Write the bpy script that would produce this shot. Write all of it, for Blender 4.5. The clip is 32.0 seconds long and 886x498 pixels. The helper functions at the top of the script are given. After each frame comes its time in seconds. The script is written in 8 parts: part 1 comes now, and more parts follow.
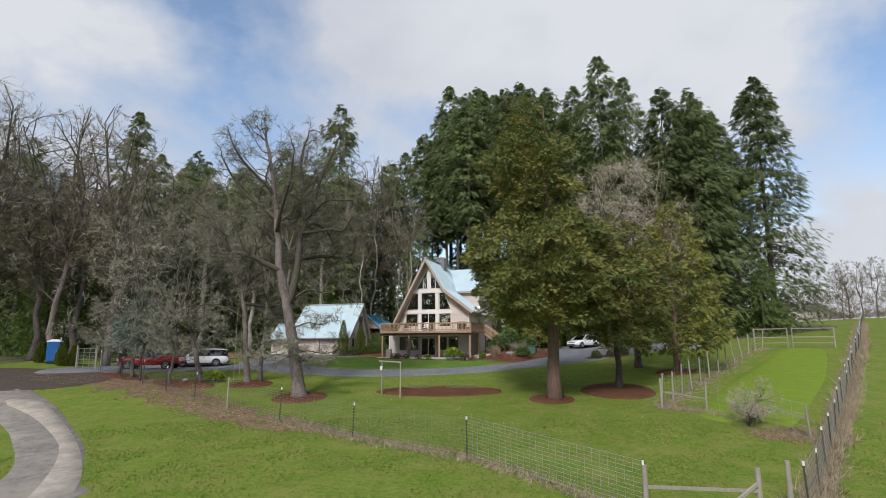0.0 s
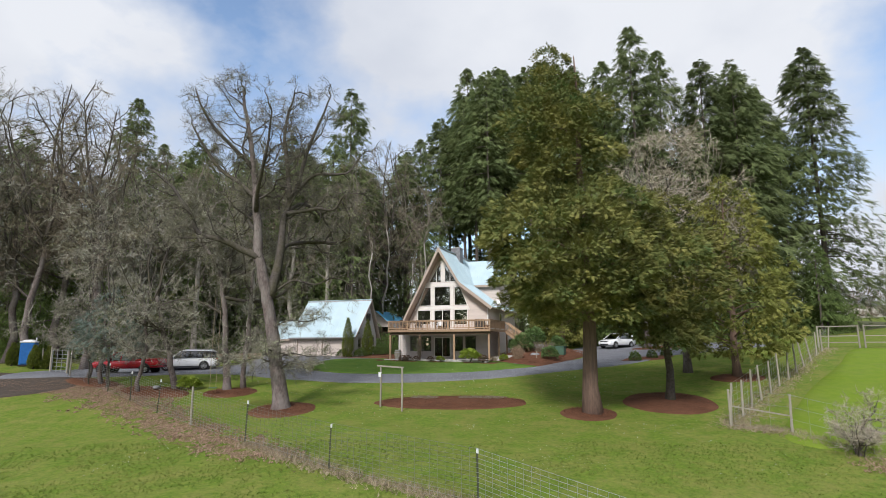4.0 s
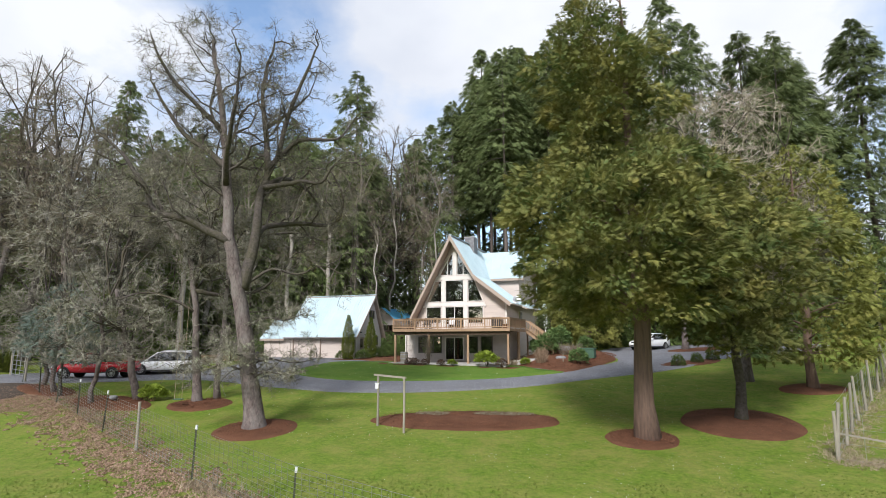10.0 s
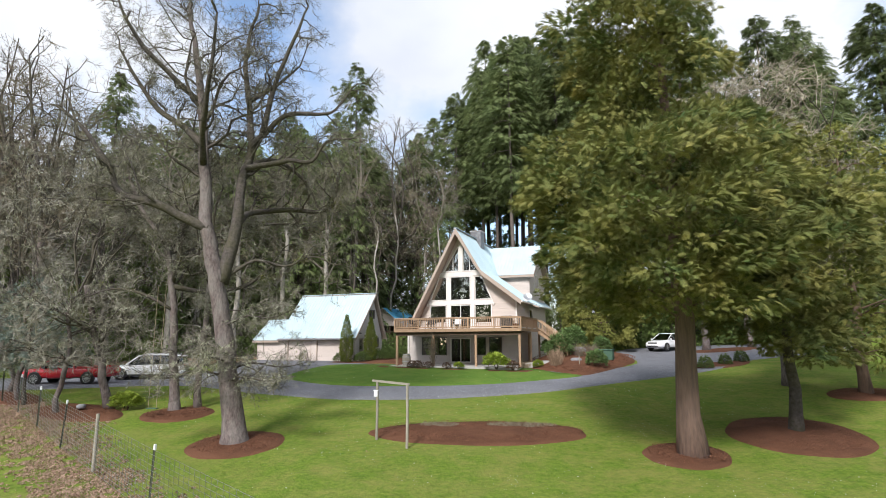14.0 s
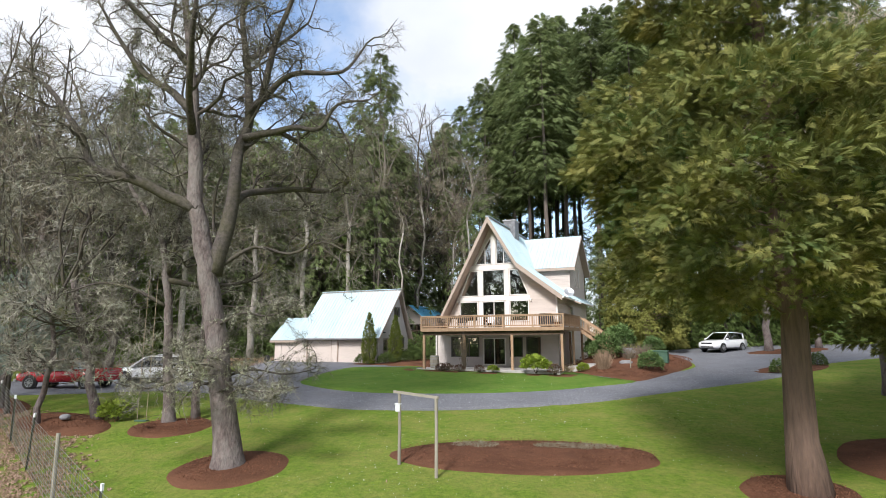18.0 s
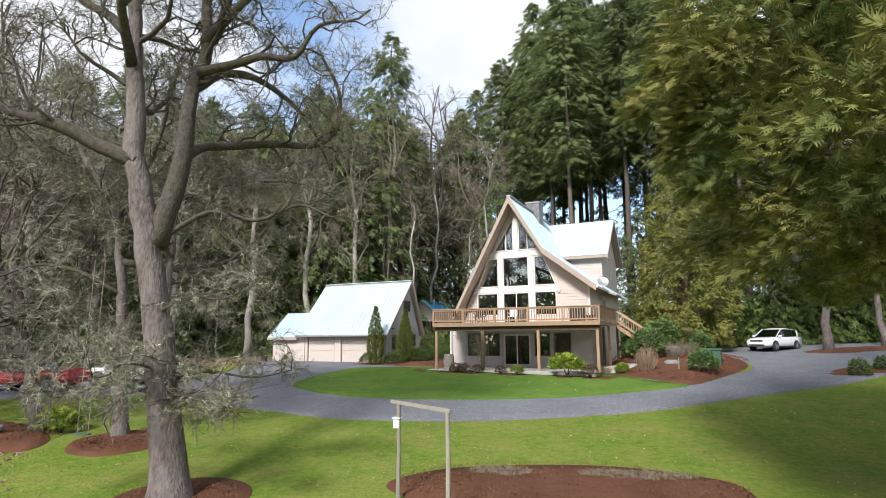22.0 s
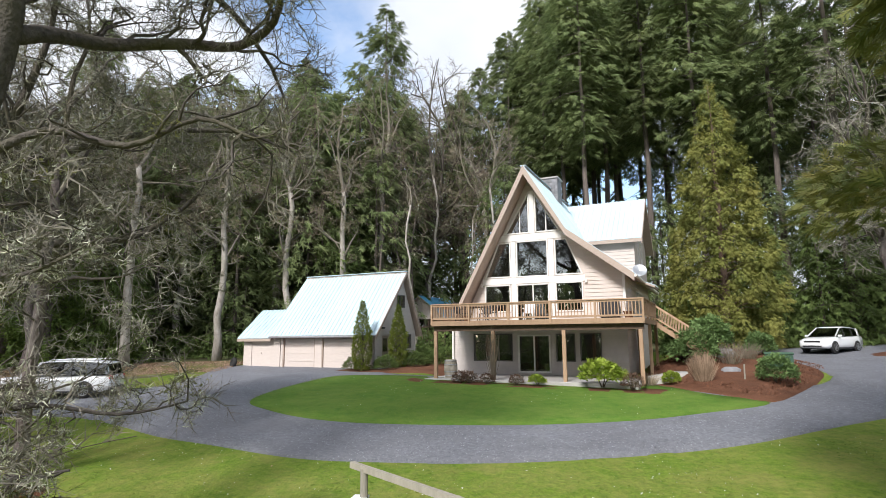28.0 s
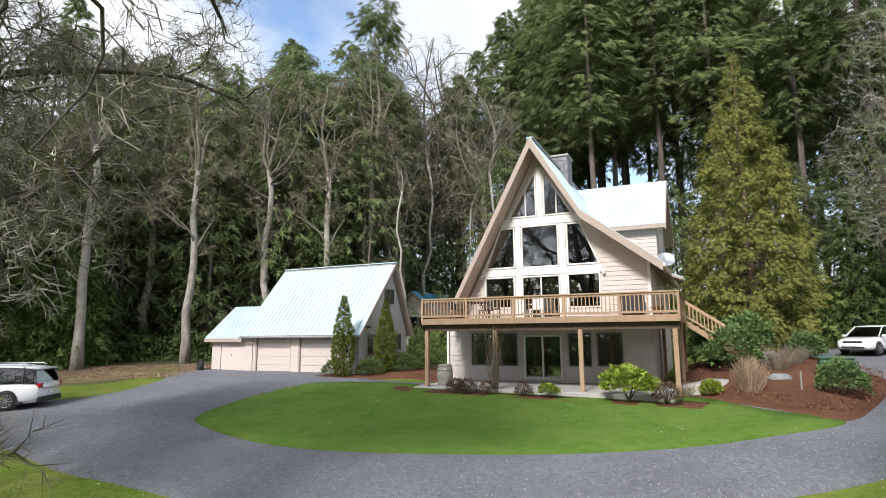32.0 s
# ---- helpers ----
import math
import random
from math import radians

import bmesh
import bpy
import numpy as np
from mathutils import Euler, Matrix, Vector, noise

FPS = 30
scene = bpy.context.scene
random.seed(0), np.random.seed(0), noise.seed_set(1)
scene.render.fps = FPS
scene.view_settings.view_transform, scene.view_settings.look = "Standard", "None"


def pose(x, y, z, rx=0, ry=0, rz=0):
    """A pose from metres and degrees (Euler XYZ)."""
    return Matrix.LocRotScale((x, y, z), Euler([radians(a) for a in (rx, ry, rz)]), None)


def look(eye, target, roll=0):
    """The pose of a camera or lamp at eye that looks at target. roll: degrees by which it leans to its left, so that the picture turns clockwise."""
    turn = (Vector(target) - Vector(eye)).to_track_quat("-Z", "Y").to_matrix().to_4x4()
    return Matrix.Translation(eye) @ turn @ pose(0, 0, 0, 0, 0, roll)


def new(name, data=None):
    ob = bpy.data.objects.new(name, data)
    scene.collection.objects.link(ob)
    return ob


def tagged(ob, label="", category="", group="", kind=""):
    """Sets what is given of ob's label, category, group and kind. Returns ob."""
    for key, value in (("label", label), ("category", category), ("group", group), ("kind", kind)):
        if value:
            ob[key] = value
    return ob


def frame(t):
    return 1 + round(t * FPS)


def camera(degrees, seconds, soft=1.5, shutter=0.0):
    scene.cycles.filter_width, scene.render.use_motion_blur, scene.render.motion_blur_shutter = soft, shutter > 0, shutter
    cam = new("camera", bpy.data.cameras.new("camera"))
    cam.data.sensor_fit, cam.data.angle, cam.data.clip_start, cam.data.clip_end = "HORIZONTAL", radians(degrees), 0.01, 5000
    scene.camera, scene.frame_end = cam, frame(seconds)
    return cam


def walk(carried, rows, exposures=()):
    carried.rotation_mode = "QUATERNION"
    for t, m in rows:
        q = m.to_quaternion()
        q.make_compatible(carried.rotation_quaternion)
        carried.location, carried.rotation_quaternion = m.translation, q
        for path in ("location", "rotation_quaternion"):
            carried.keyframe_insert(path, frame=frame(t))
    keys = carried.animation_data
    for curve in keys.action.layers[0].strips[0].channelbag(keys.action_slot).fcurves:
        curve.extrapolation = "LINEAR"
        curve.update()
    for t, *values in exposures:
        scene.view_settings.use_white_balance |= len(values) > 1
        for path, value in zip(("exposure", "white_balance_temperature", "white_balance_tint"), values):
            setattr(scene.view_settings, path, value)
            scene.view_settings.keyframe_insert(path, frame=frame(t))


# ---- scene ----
cam = camera(76.5, 32.0, soft=0.9)
PATH = [
    (0, (0.454, -0.038, 1.432), (0.418, 1.934, 1.762), -0.2),
    (0.5, (0.538, 0.888, 1.462), (0.499, 2.86, 1.793), -0.2),
    (1, (0.599, 1.817, 1.482), (0.559, 3.79, 1.812), -0.2),
    (1.5, (0.686, 2.75, 1.48), (0.645, 4.722, 1.81), -0.3),
    (2, (0.77, 3.681, 1.474), (0.725, 5.654, 1.803), -0.3),
    (2.5, (0.867, 4.536, 1.493), (0.819, 6.508, 1.821), -0.3),
    (3, (0.958, 5.401, 1.541), (0.884, 7.373, 1.868), -0.3),
    (3.5, (1.014, 6.198, 1.563), (0.915, 8.169, 1.889), -0.3),
    (5.5, (1.016, 8.805, 1.615), (0.879, 10.774, 1.939), -0.2),
    (6, (0.977, 9.375, 1.626), (0.836, 11.344, 1.951), -0.2),
    (6.5, (0.928, 9.84, 1.655), (0.784, 11.808, 1.979), -0.2),
    (7, (0.895, 10.351, 1.648), (0.748, 12.319, 1.973), -0.2),
    (7.5, (0.84, 10.859, 1.666), (0.691, 12.827, 1.991), -0.2),
    (8, (0.818, 11.35, 1.718), (0.666, 13.318, 2.041), -0.2),
    (8.5, (0.788, 11.846, 1.774), (0.635, 13.814, 2.094), -0.2),
    (9, (0.744, 12.31, 1.815), (0.59, 14.278, 2.133), -0.2),
    (9.5, (0.694, 12.817, 1.842), (0.539, 14.786, 2.158), -0.2),
    (10, (0.613, 13.369, 1.852), (0.455, 15.338, 2.169), -0.1),
    (10.5, (0.537, 13.869, 1.849), (0.376, 15.837, 2.166), -0.1),
    (11, (0.44, 14.341, 1.841), (0.28, 16.309, 2.159), -0.1),
    (11.5, (0.362, 14.803, 1.839), (0.202, 16.771, 2.157), -0.0),
    (12, (0.31, 15.209, 1.836), (0.149, 17.178, 2.153), -0.1),
    (12.5, (0.257, 15.579, 1.831), (0.097, 17.548, 2.148), -0.2),
    (13, (0.253, 15.946, 1.816), (0.089, 17.914, 2.137), -0.2),
    (13.5, (0.169, 16.362, 1.768), (0.008, 18.329, 2.092), -0.3),
    (15.5, (-0.197, 18.207, 1.98), (-0.372, 20.174, 2.296), -0.3),
    (16, (-0.302, 18.752, 1.989), (-0.479, 20.72, 2.305), -0.2),
    (16.5, (-0.377, 19.323, 1.96), (-0.588, 21.286, 2.277), -0.2),
    (17, (-0.434, 19.912, 1.964), (-0.661, 21.873, 2.28), -0.3),
    (17.5, (-0.514, 20.458, 1.962), (-0.747, 22.419, 2.278), -0.3),
    (18, (-0.575, 21.014, 1.942), (-0.834, 22.972, 2.259), -0.3),
    (18.5, (-0.635, 21.624, 1.929), (-0.911, 23.579, 2.245), -0.2),
    (19, (-0.709, 22.24, 1.88), (-0.995, 24.194, 2.198), -0.3),
    (19.5, (-0.795, 22.794, 1.879), (-1.087, 24.747, 2.196), -0.2),
    (20, (-0.827, 23.439, 1.877), (-1.128, 25.391, 2.192), -0.3),
    (20.5, (-0.919, 24.075, 1.856), (-1.222, 26.027, 2.172), -0.2),
    (21, (-1.001, 24.688, 1.821), (-1.306, 26.639, 2.136), -0.2),
    (21.5, (-1.077, 25.338, 1.784), (-1.388, 27.288, 2.1), -0.2),
    (22, (-1.174, 25.932, 1.738), (-1.489, 27.882, 2.055), -0.3),
    (22.5, (-1.373, 26.526, 1.717), (-1.686, 28.475, 2.035), -0.3),
    (23, (-1.493, 27.1, 1.758), (-1.807, 29.05, 2.072), -0.4),
    (23.5, (-1.625, 27.663, 1.804), (-1.941, 29.613, 2.116), -0.4),
    (24, (-1.727, 28.18, 1.837), (-2.043, 30.13, 2.148), -0.4),
    (24.5, (-1.818, 28.662, 1.872), (-2.133, 30.613, 2.182), -0.4),
    (25, (-1.951, 29.158, 1.906), (-2.263, 31.109, 2.215), -0.5),
    (25.5, (-2.023, 29.649, 1.932), (-2.335, 31.6, 2.242), -0.6),
    (27.5, (-2.232, 31.821, 1.942), (-2.545, 33.771, 2.253), -0.4),
    (28, (-2.263, 32.329, 1.911), (-2.576, 34.28, 2.222), -0.4),
    (28.5, (-2.375, 32.821, 1.954), (-2.684, 34.772, 2.263), -0.4),
    (29, (-2.479, 33.317, 1.982), (-2.785, 35.27, 2.289), -0.5),
    (29.5, (-2.516, 33.843, 1.974), (-2.822, 35.796, 2.282), -0.5),
    (30, (-2.534, 34.38, 1.966), (-2.842, 36.332, 2.274), -0.4),
    (30.5, (-2.616, 34.916, 1.963), (-2.92, 36.869, 2.271), -0.4),
    (31, (-2.628, 35.476, 1.963), (-2.933, 37.428, 2.27), -0.5),
    (31.5, (-2.656, 35.974, 1.971), (-2.964, 37.926, 2.278), -0.4),
    (32, (-2.749, 36.526, 2.009), (-3.053, 38.479, 2.314), -0.4),
]
EXPOSURES = [(0.0, -0.1), (3.0, 0.05), (6.0, 0.2), (13.0, 0.42), (20.0, 0.54), (25.0, 0.58), (32.0, 0.54)]
walk(cam, [(t, look(eye, target, roll)) for t, eye, target, roll in PATH], EXPOSURES)

# ---- world and sun ----
SUN_ELEV, SUN_FROM = 39.0, (-0.3, -0.95)
world = bpy.data.worlds.new("sky_world")
scene.world = world
world.use_nodes = True
wn, wl = world.node_tree.nodes, world.node_tree.links
wn.clear()
w_out = wn.new("ShaderNodeOutputWorld")
w_bg = wn.new("ShaderNodeBackground")
w_bg.inputs["Strength"].default_value = 0.1
w_sky = wn.new("ShaderNodeTexSky")
w_sky.sky_type = "NISHITA"
w_sky.sun_disc = False
w_sky.sun_elevation = radians(SUN_ELEV)
w_sky.sun_rotation = math.atan2(SUN_FROM[0], SUN_FROM[1])
w_tc = wn.new("ShaderNodeTexCoord")
w_map = wn.new("ShaderNodeMapping")
w_map.inputs["Scale"].default_value = (1.0, 1.0, 1.5)
w_map.inputs["Location"].default_value = (-3.416, -0.693, -1.065)
w_n1 = wn.new("ShaderNodeTexNoise")
w_n1.inputs["Scale"].default_value = 2.3
w_n1.inputs["Detail"].default_value = 7.0
w_n1.inputs["Roughness"].default_value = 0.52
w_r1 = wn.new("ShaderNodeValToRGB")
w_r1.color_ramp.elements[0].position = 0.36
w_r1.color_ramp.elements[1].position = 0.52
w_n2 = wn.new("ShaderNodeTexNoise")
w_n2.inputs["Scale"].default_value = 2.4
w_n2.inputs["Detail"].default_value = 5.0
w_r2 = wn.new("ShaderNodeValToRGB")
w_r2.color_ramp.elements[0].position = 0.3
w_r2.color_ramp.elements[0].color = (5.7, 6.1, 7.0, 1)
w_r2.color_ramp.elements[1].position = 0.62
w_r2.color_ramp.elements[1].color = (7.7, 7.95, 8.5, 1)
w_mix = wn.new("ShaderNodeMix")
w_mix.data_type = "RGBA"
wl.new(w_tc.outputs["Generated"], w_map.inputs["Vector"])
wl.new(w_map.outputs["Vector"], w_n1.inputs["Vector"])
wl.new(w_map.outputs["Vector"], w_n2.inputs["Vector"])
wl.new(w_n1.outputs["Fac"], w_r1.inputs["Fac"])
wl.new(w_n2.outputs["Fac"], w_r2.inputs["Fac"])
wl.new(w_r1.outputs["Color"], w_mix.inputs["Factor"])
w_hsv = wn.new("ShaderNodeHueSaturation")
w_hsv.inputs["Value"].default_value = 2.0
wl.new(w_sky.outputs["Color"], w_hsv.inputs["Color"])
wl.new(w_hsv.outputs["Color"], w_mix.inputs["A"])
wl.new(w_r2.outputs["Color"], w_mix.inputs["B"])
wl.new(w_mix.outputs["Result"], w_bg.inputs["Color"])
wl.new(w_bg.outputs["Background"], w_out.inputs["Surface"])

sun = new("sun", bpy.data.lights.new("sun", "SUN"))
sun.data.energy, sun.data.angle, sun.data.color = 3.6, radians(12.0), (1.0, 0.97, 0.945)
sd = Vector((SUN_FROM[0], SUN_FROM[1], 0)).normalized() * math.cos(radians(SUN_ELEV))
sun.matrix_world = look((0, 0, 60), Vector((0, 0, 60)) - Vector((sd.x, sd.y, math.sin(radians(SUN_ELEV)))))


# ---- materials ----
def material(name, c1, c2=None, rough=0.8, metal=0.0, scale=4.0, detail=6.0, bump=0.0, bump_scale=30.0, c3=None, scale3=0.6,
             amount3=0.5, vary=0.0, stretch=(1, 1, 1), spec=0.3, coat=0.0, island=0.0, world_space=False, grain=0.6):
    """Two colours mixed by noise, a third in larger patches, relief, and variation from piece to piece."""
    m = bpy.data.materials.new(name)
    m.use_nodes = True
    n, l = m.node_tree.nodes, m.node_tree.links
    b = n["Principled BSDF"]
    b.inputs["Roughness"].default_value, b.inputs["Metallic"].default_value = rough, metal
    b.inputs["Specular IOR Level"].default_value = spec
    b.inputs["Coat Weight"].default_value = coat
    tc = n.new("ShaderNodeTexCoord")
    mp = n.new("ShaderNodeMapping")
    mp.inputs["Scale"].default_value = stretch
    if world_space:
        geo = n.new("ShaderNodeNewGeometry")
        l.new(geo.outputs["Position"], mp.inputs["Vector"])
    else:
        l.new(tc.outputs["Object"], mp.inputs["Vector"])
    vec = mp.outputs["Vector"]
    c2 = c2 or tuple(x * 0.8 for x in c1)

    def noise_ramp(sc, lo, hi, det):
        t = n.new("ShaderNodeTexNoise")
        t.inputs["Scale"].default_value, t.inputs["Detail"].default_value = sc, det
        t.inputs["Roughness"].default_value = grain
        l.new(vec, t.inputs["Vector"])
        r = n.new("ShaderNodeMapRange")
        r.inputs["From Min"].default_value, r.inputs["From Max"].default_value = lo, hi
        l.new(t.outputs["Fac"], r.inputs["Value"])
        return r.outputs["Result"]

    def mix(fac, a, bb):
        x = n.new("ShaderNodeMix")
        x.data_type = "RGBA"
        l.new(fac, x.inputs["Factor"])
        for key, val in (("A", a), ("B", bb)):
            if isinstance(val, tuple):
                x.inputs[key].default_value = (*val, 1)
            else:
                l.new(val, x.inputs[key])
        return x.outputs["Result"]

    col = mix(noise_ramp(scale, 0.3, 0.7, detail), c1, c2)
    if c3:
        k = n.new("ShaderNodeMath")
        k.operation = "MULTIPLY"
        k.inputs[1].default_value = amount3
        l.new(noise_ramp(scale3, 0.4, 0.65, 4.0), k.inputs[0])
        col = mix(k.outputs[0], col, c3)
    for amt, node, sock in ((vary, "ShaderNodeObjectInfo", "Random"), (island, "ShaderNodeNewGeometry", "Random Per Island")):
        if amt:
            oi = n.new(node)
            hs = n.new("ShaderNodeHueSaturation")
            mr = n.new("ShaderNodeMapRange")
            mr.inputs["To Min"].default_value, mr.inputs["To Max"].default_value = 1 - amt, 1 + amt
            l.new(oi.outputs[sock], mr.inputs["Value"])
            l.new(mr.outputs["Result"], hs.inputs["Value"])
            l.new(col, hs.inputs["Color"])
            col = hs.outputs["Color"]
    l.new(col, b.inputs["Base Color"])
    if bump:
        t = n.new("ShaderNodeTexNoise")
        t.inputs["Scale"].default_value, t.inputs["Detail"].default_value = bump_scale, 5.0
        l.new(vec, t.inputs["Vector"])
        bp = n.new("ShaderNodeBump")
        bp.inputs["Strength"].default_value, bp.inputs["Distance"].default_value = min(1.0, bump), 0.05
        l.new(t.outputs["Fac"], bp.inputs["Height"])
        l.new(bp.outputs["Normal"], b.inputs["Normal"])
    return m


def leafy(name, c1, c2, scale=0.35, island=0.35, trans=0.25, vary=0.12):
    """Foliage: colour varies in clumps and from spray to spray; some light passes through."""
    m = material(name, c1, c2, rough=0.7, scale=scale, detail=3.0, island=island, vary=vary, spec=0.2)
    n, l = m.node_tree.nodes, m.node_tree.links
    b = n["Principled BSDF"]
    tr = n.new("ShaderNodeBsdfTranslucent")
    src = b.inputs["Base Color"].links[0].from_socket
    l.new(src, tr.inputs["Color"])
    mx = n.new("ShaderNodeMixShader")
    mx.inputs["Fac"].default_value = trans
    l.new(b.outputs["BSDF"], mx.inputs[1])
    l.new(tr.outputs["BSDF"], mx.inputs[2])
    l.new(mx.outputs["Shader"], n["Material Output"].inputs["Surface"])
    return m


M = {}
M["grass"] = material("grass_turf", (0.045, 0.1, 0.01), (0.18, 0.24, 0.036), 0.9, scale=5.0, detail=14, bump=1.0, bump_scale=11,
                      c3=(0.24, 0.21, 0.07), scale3=0.7, amount3=0.5, spec=0.1, world_space=True, grain=0.78)
M["lush"] = material("lush_lawn", (0.054, 0.128, 0.017), (0.12, 0.2, 0.034), 0.9, scale=2.6, detail=12, bump=0.9, bump_scale=22,
                     c3=(0.16, 0.21, 0.048), scale3=0.6, amount3=0.5, spec=0.1, world_space=True, grain=0.74)
M["garden_grass"] = material("garden_grass", (0.12, 0.2, 0.015), (0.185, 0.25, 0.028), 0.9, scale=1.5, detail=11, bump=0.8, bump_scale=18,
                             c3=(0.16, 0.2, 0.05), scale3=0.5, amount3=0.4, spec=0.1, world_space=True, grain=0.72)
M["gravel"] = material("gravel", (0.1, 0.105, 0.12), (0.29, 0.295, 0.32), 0.95, scale=9, detail=14, bump=0.9, bump_scale=45,
                       c3=(0.14, 0.14, 0.155), scale3=0.35, amount3=0.6, spec=0.2, world_space=True, grain=0.8)
M["track"] = material("dirt_track", (0.13, 0.12, 0.115), (0.27, 0.25, 0.23), 0.95, scale=2.5, detail=12, bump=0.9, bump_scale=24,
                      c3=(0.33, 0.295, 0.25), scale3=0.45, amount3=0.75, spec=0.1, world_space=True, grain=0.75)
M["soil"] = material("dark_soil", (0.05, 0.04, 0.032), (0.09, 0.07, 0.055), 0.95, scale=3, detail=10, bump=0.8, bump_scale=30, world_space=True)
M["mulch"] = material("bark_mulch", (0.11, 0.05, 0.03), (0.19, 0.092, 0.055), 0.95, scale=22, detail=10, bump=1.0, bump_scale=40,
                      c3=(0.07, 0.032, 0.02), scale3=0.8, amount3=0.5, spec=0.1, world_space=True)
M["litter"] = material("leaf_litter", (0.2, 0.12, 0.075), (0.12, 0.12, 0.045), 0.95, scale=9, detail=10, bump=1.0, bump_scale=40,
                       c3=(0.11, 0.15, 0.035), scale3=0.45, amount3=0.75, spec=0.1, world_space=True)
M["straw"] = material("dead_grass", (0.36, 0.3, 0.21), (0.24, 0.19, 0.13), 0.9, scale=6, island=0.35, spec=0.1)
M["forest_floor"] = material("forest_floor", (0.085, 0.068, 0.042), (0.08, 0.1, 0.03), 0.95, scale=0.9, detail=9, bump=0.9, bump_scale=12, world_space=True)
M["roof"] = material("painted_roof_metal", (0.41, 0.53, 0.58), (0.46, 0.58, 0.63), 0.38, scale=1.2, spec=0.5, vary=0.03,
                     c3=(0.53, 0.63, 0.67), scale3=0.5, amount3=0.4)
M["siding"] = material("cream_siding", (0.58, 0.505, 0.46), (0.53, 0.46, 0.42), 0.7, scale=2.5, vary=0.03, bump=0.15, bump_scale=60, stretch=(1, 1, 6))
M["siding_low"] = material("taupe_siding", (0.56, 0.505, 0.475), (0.5, 0.45, 0.425), 0.75, scale=2.5, vary=0.03, bump=0.15, bump_scale=60)
M["trim"] = material("white_trim", (0.74, 0.71, 0.68), (0.68, 0.65, 0.62), 0.55, scale=5)
M["brown_trim"] = material("brown_barge_board", (0.42, 0.34, 0.29), (0.35, 0.28, 0.23), 0.7, scale=6, stretch=(1, 1, 4))
M["deck"] = material("cedar_deck_wood", (0.42, 0.285, 0.185), (0.33, 0.215, 0.135), 0.75, scale=5, stretch=(1, 1, 0.3), bump=0.2, bump_scale=40, vary=0.12)
M["old_wood"] = material("weathered_wood", (0.32, 0.29, 0.24), (0.24, 0.22, 0.18), 0.9, scale=8, stretch=(1, 1, 0.2), bump=0.4, bump_scale=40, vary=0.15)
M["bronze"] = material("bronze_window_frame", (0.13, 0.115, 0.105), (0.1, 0.09, 0.082), 0.5, scale=5)
M["dark_wood"] = material("dark_timber", (0.12, 0.08, 0.055), (0.08, 0.055, 0.04), 0.85, scale=6, bump=0.3)
M["concrete"] = material("concrete", (0.46, 0.435, 0.41), (0.37, 0.355, 0.34), 0.9, scale=5, bump=0.3)
M["stone"] = material("chimney_stone", (0.27, 0.27, 0.28), (0.18, 0.18, 0.19), 0.9, scale=5, bump=0.6, bump_scale=12, vary=0.2)
# near-black base colour that stands in for the lack of light indoors
M["dark"] = material("unlit_interior_black", (0.012, 0.012, 0.013), (0.02, 0.018, 0.017), 0.9)
M["oak_bark"] = material("oak_bark", (0.195, 0.155, 0.145), (0.06, 0.047, 0.044), 0.95, scale=11, stretch=(1, 1, 0.42), bump=1.0, bump_scale=14,
                         c3=(0.27, 0.25, 0.23), scale3=2.4, amount3=0.5, spec=0.1, grain=0.72)
M["limb_bark"] = material("limb_bark", (0.125, 0.108, 0.1), (0.055, 0.048, 0.042), 0.95, scale=8, bump=0.9, bump_scale=20,
                          c3=(0.1, 0.1, 0.035), scale3=0.9, amount3=0.35, spec=0.1)
M["twig"] = material("lichen_twigs", (0.34, 0.32, 0.275), (0.14, 0.125, 0.105), 0.95, scale=1.5, spec=0.1, island=0.45,
                     c3=(0.24, 0.24, 0.16), scale3=0.5, amount3=0.5)
M["oak_twig"] = material("dark_oak_twigs", (0.2, 0.178, 0.15), (0.085, 0.074, 0.06), 0.95, scale=1.5, spec=0.1, island=0.4, c3=(0.3, 0.3, 0.22), scale3=0.6, amount3=0.4)
M["pale_twig"] = material("pale_maple_twigs", (0.44, 0.39, 0.33), (0.24, 0.2, 0.165), 0.95, scale=1.5, spec=0.1, island=0.35, c3=(0.36, 0.33, 0.2), scale3=0.4, amount3=0.5)
M["twig_brown"] = material("brown_twigs", (0.25, 0.205, 0.165), (0.115, 0.09, 0.072), 0.95, scale=1.5, spec=0.1, island=0.25,
                           c3=(0.17, 0.16, 0.08), scale3=0.3, amount3=0.6)
M["pale_bark"] = material("pale_alder_bark", (0.46, 0.425, 0.385), (0.25, 0.22, 0.19), 0.9, scale=4, stretch=(1, 1, 0.5), bump=0.5, bump_scale=12,
                          c3=(0.16, 0.15, 0.11), scale3=0.6, amount3=0.6)
M["alder_limb"] = material("alder_limb_bark", (0.24, 0.21, 0.18), (0.12, 0.1, 0.085), 0.95, scale=5, bump=0.6, bump_scale=16, c3=(0.2, 0.2, 0.13), scale3=0.9, amount3=0.5, spec=0.1)
M["fir_bark"] = material("fir_bark", (0.14, 0.115, 0.1), (0.07, 0.058, 0.05), 0.95, scale=6, stretch=(1, 1, 0.2), bump=1.0, bump_scale=12, vary=0.25)
M["cedar_bark"] = material("cedar_bark", (0.2, 0.13, 0.1), (0.11, 0.075, 0.06), 0.95, scale=9, stretch=(1, 1, 0.12), bump=1.0, bump_scale=14)
M["fir_leaf"] = leafy("fir_needles", (0.115, 0.155, 0.062), (0.2, 0.235, 0.1), vary=0.25, trans=0.45, scale=0.25)
M["cedar_leaf"] = leafy("golden_cedar_sprays", (0.078, 0.125, 0.04), (0.275, 0.248, 0.075), scale=0.7, trans=0.24, island=0.25)
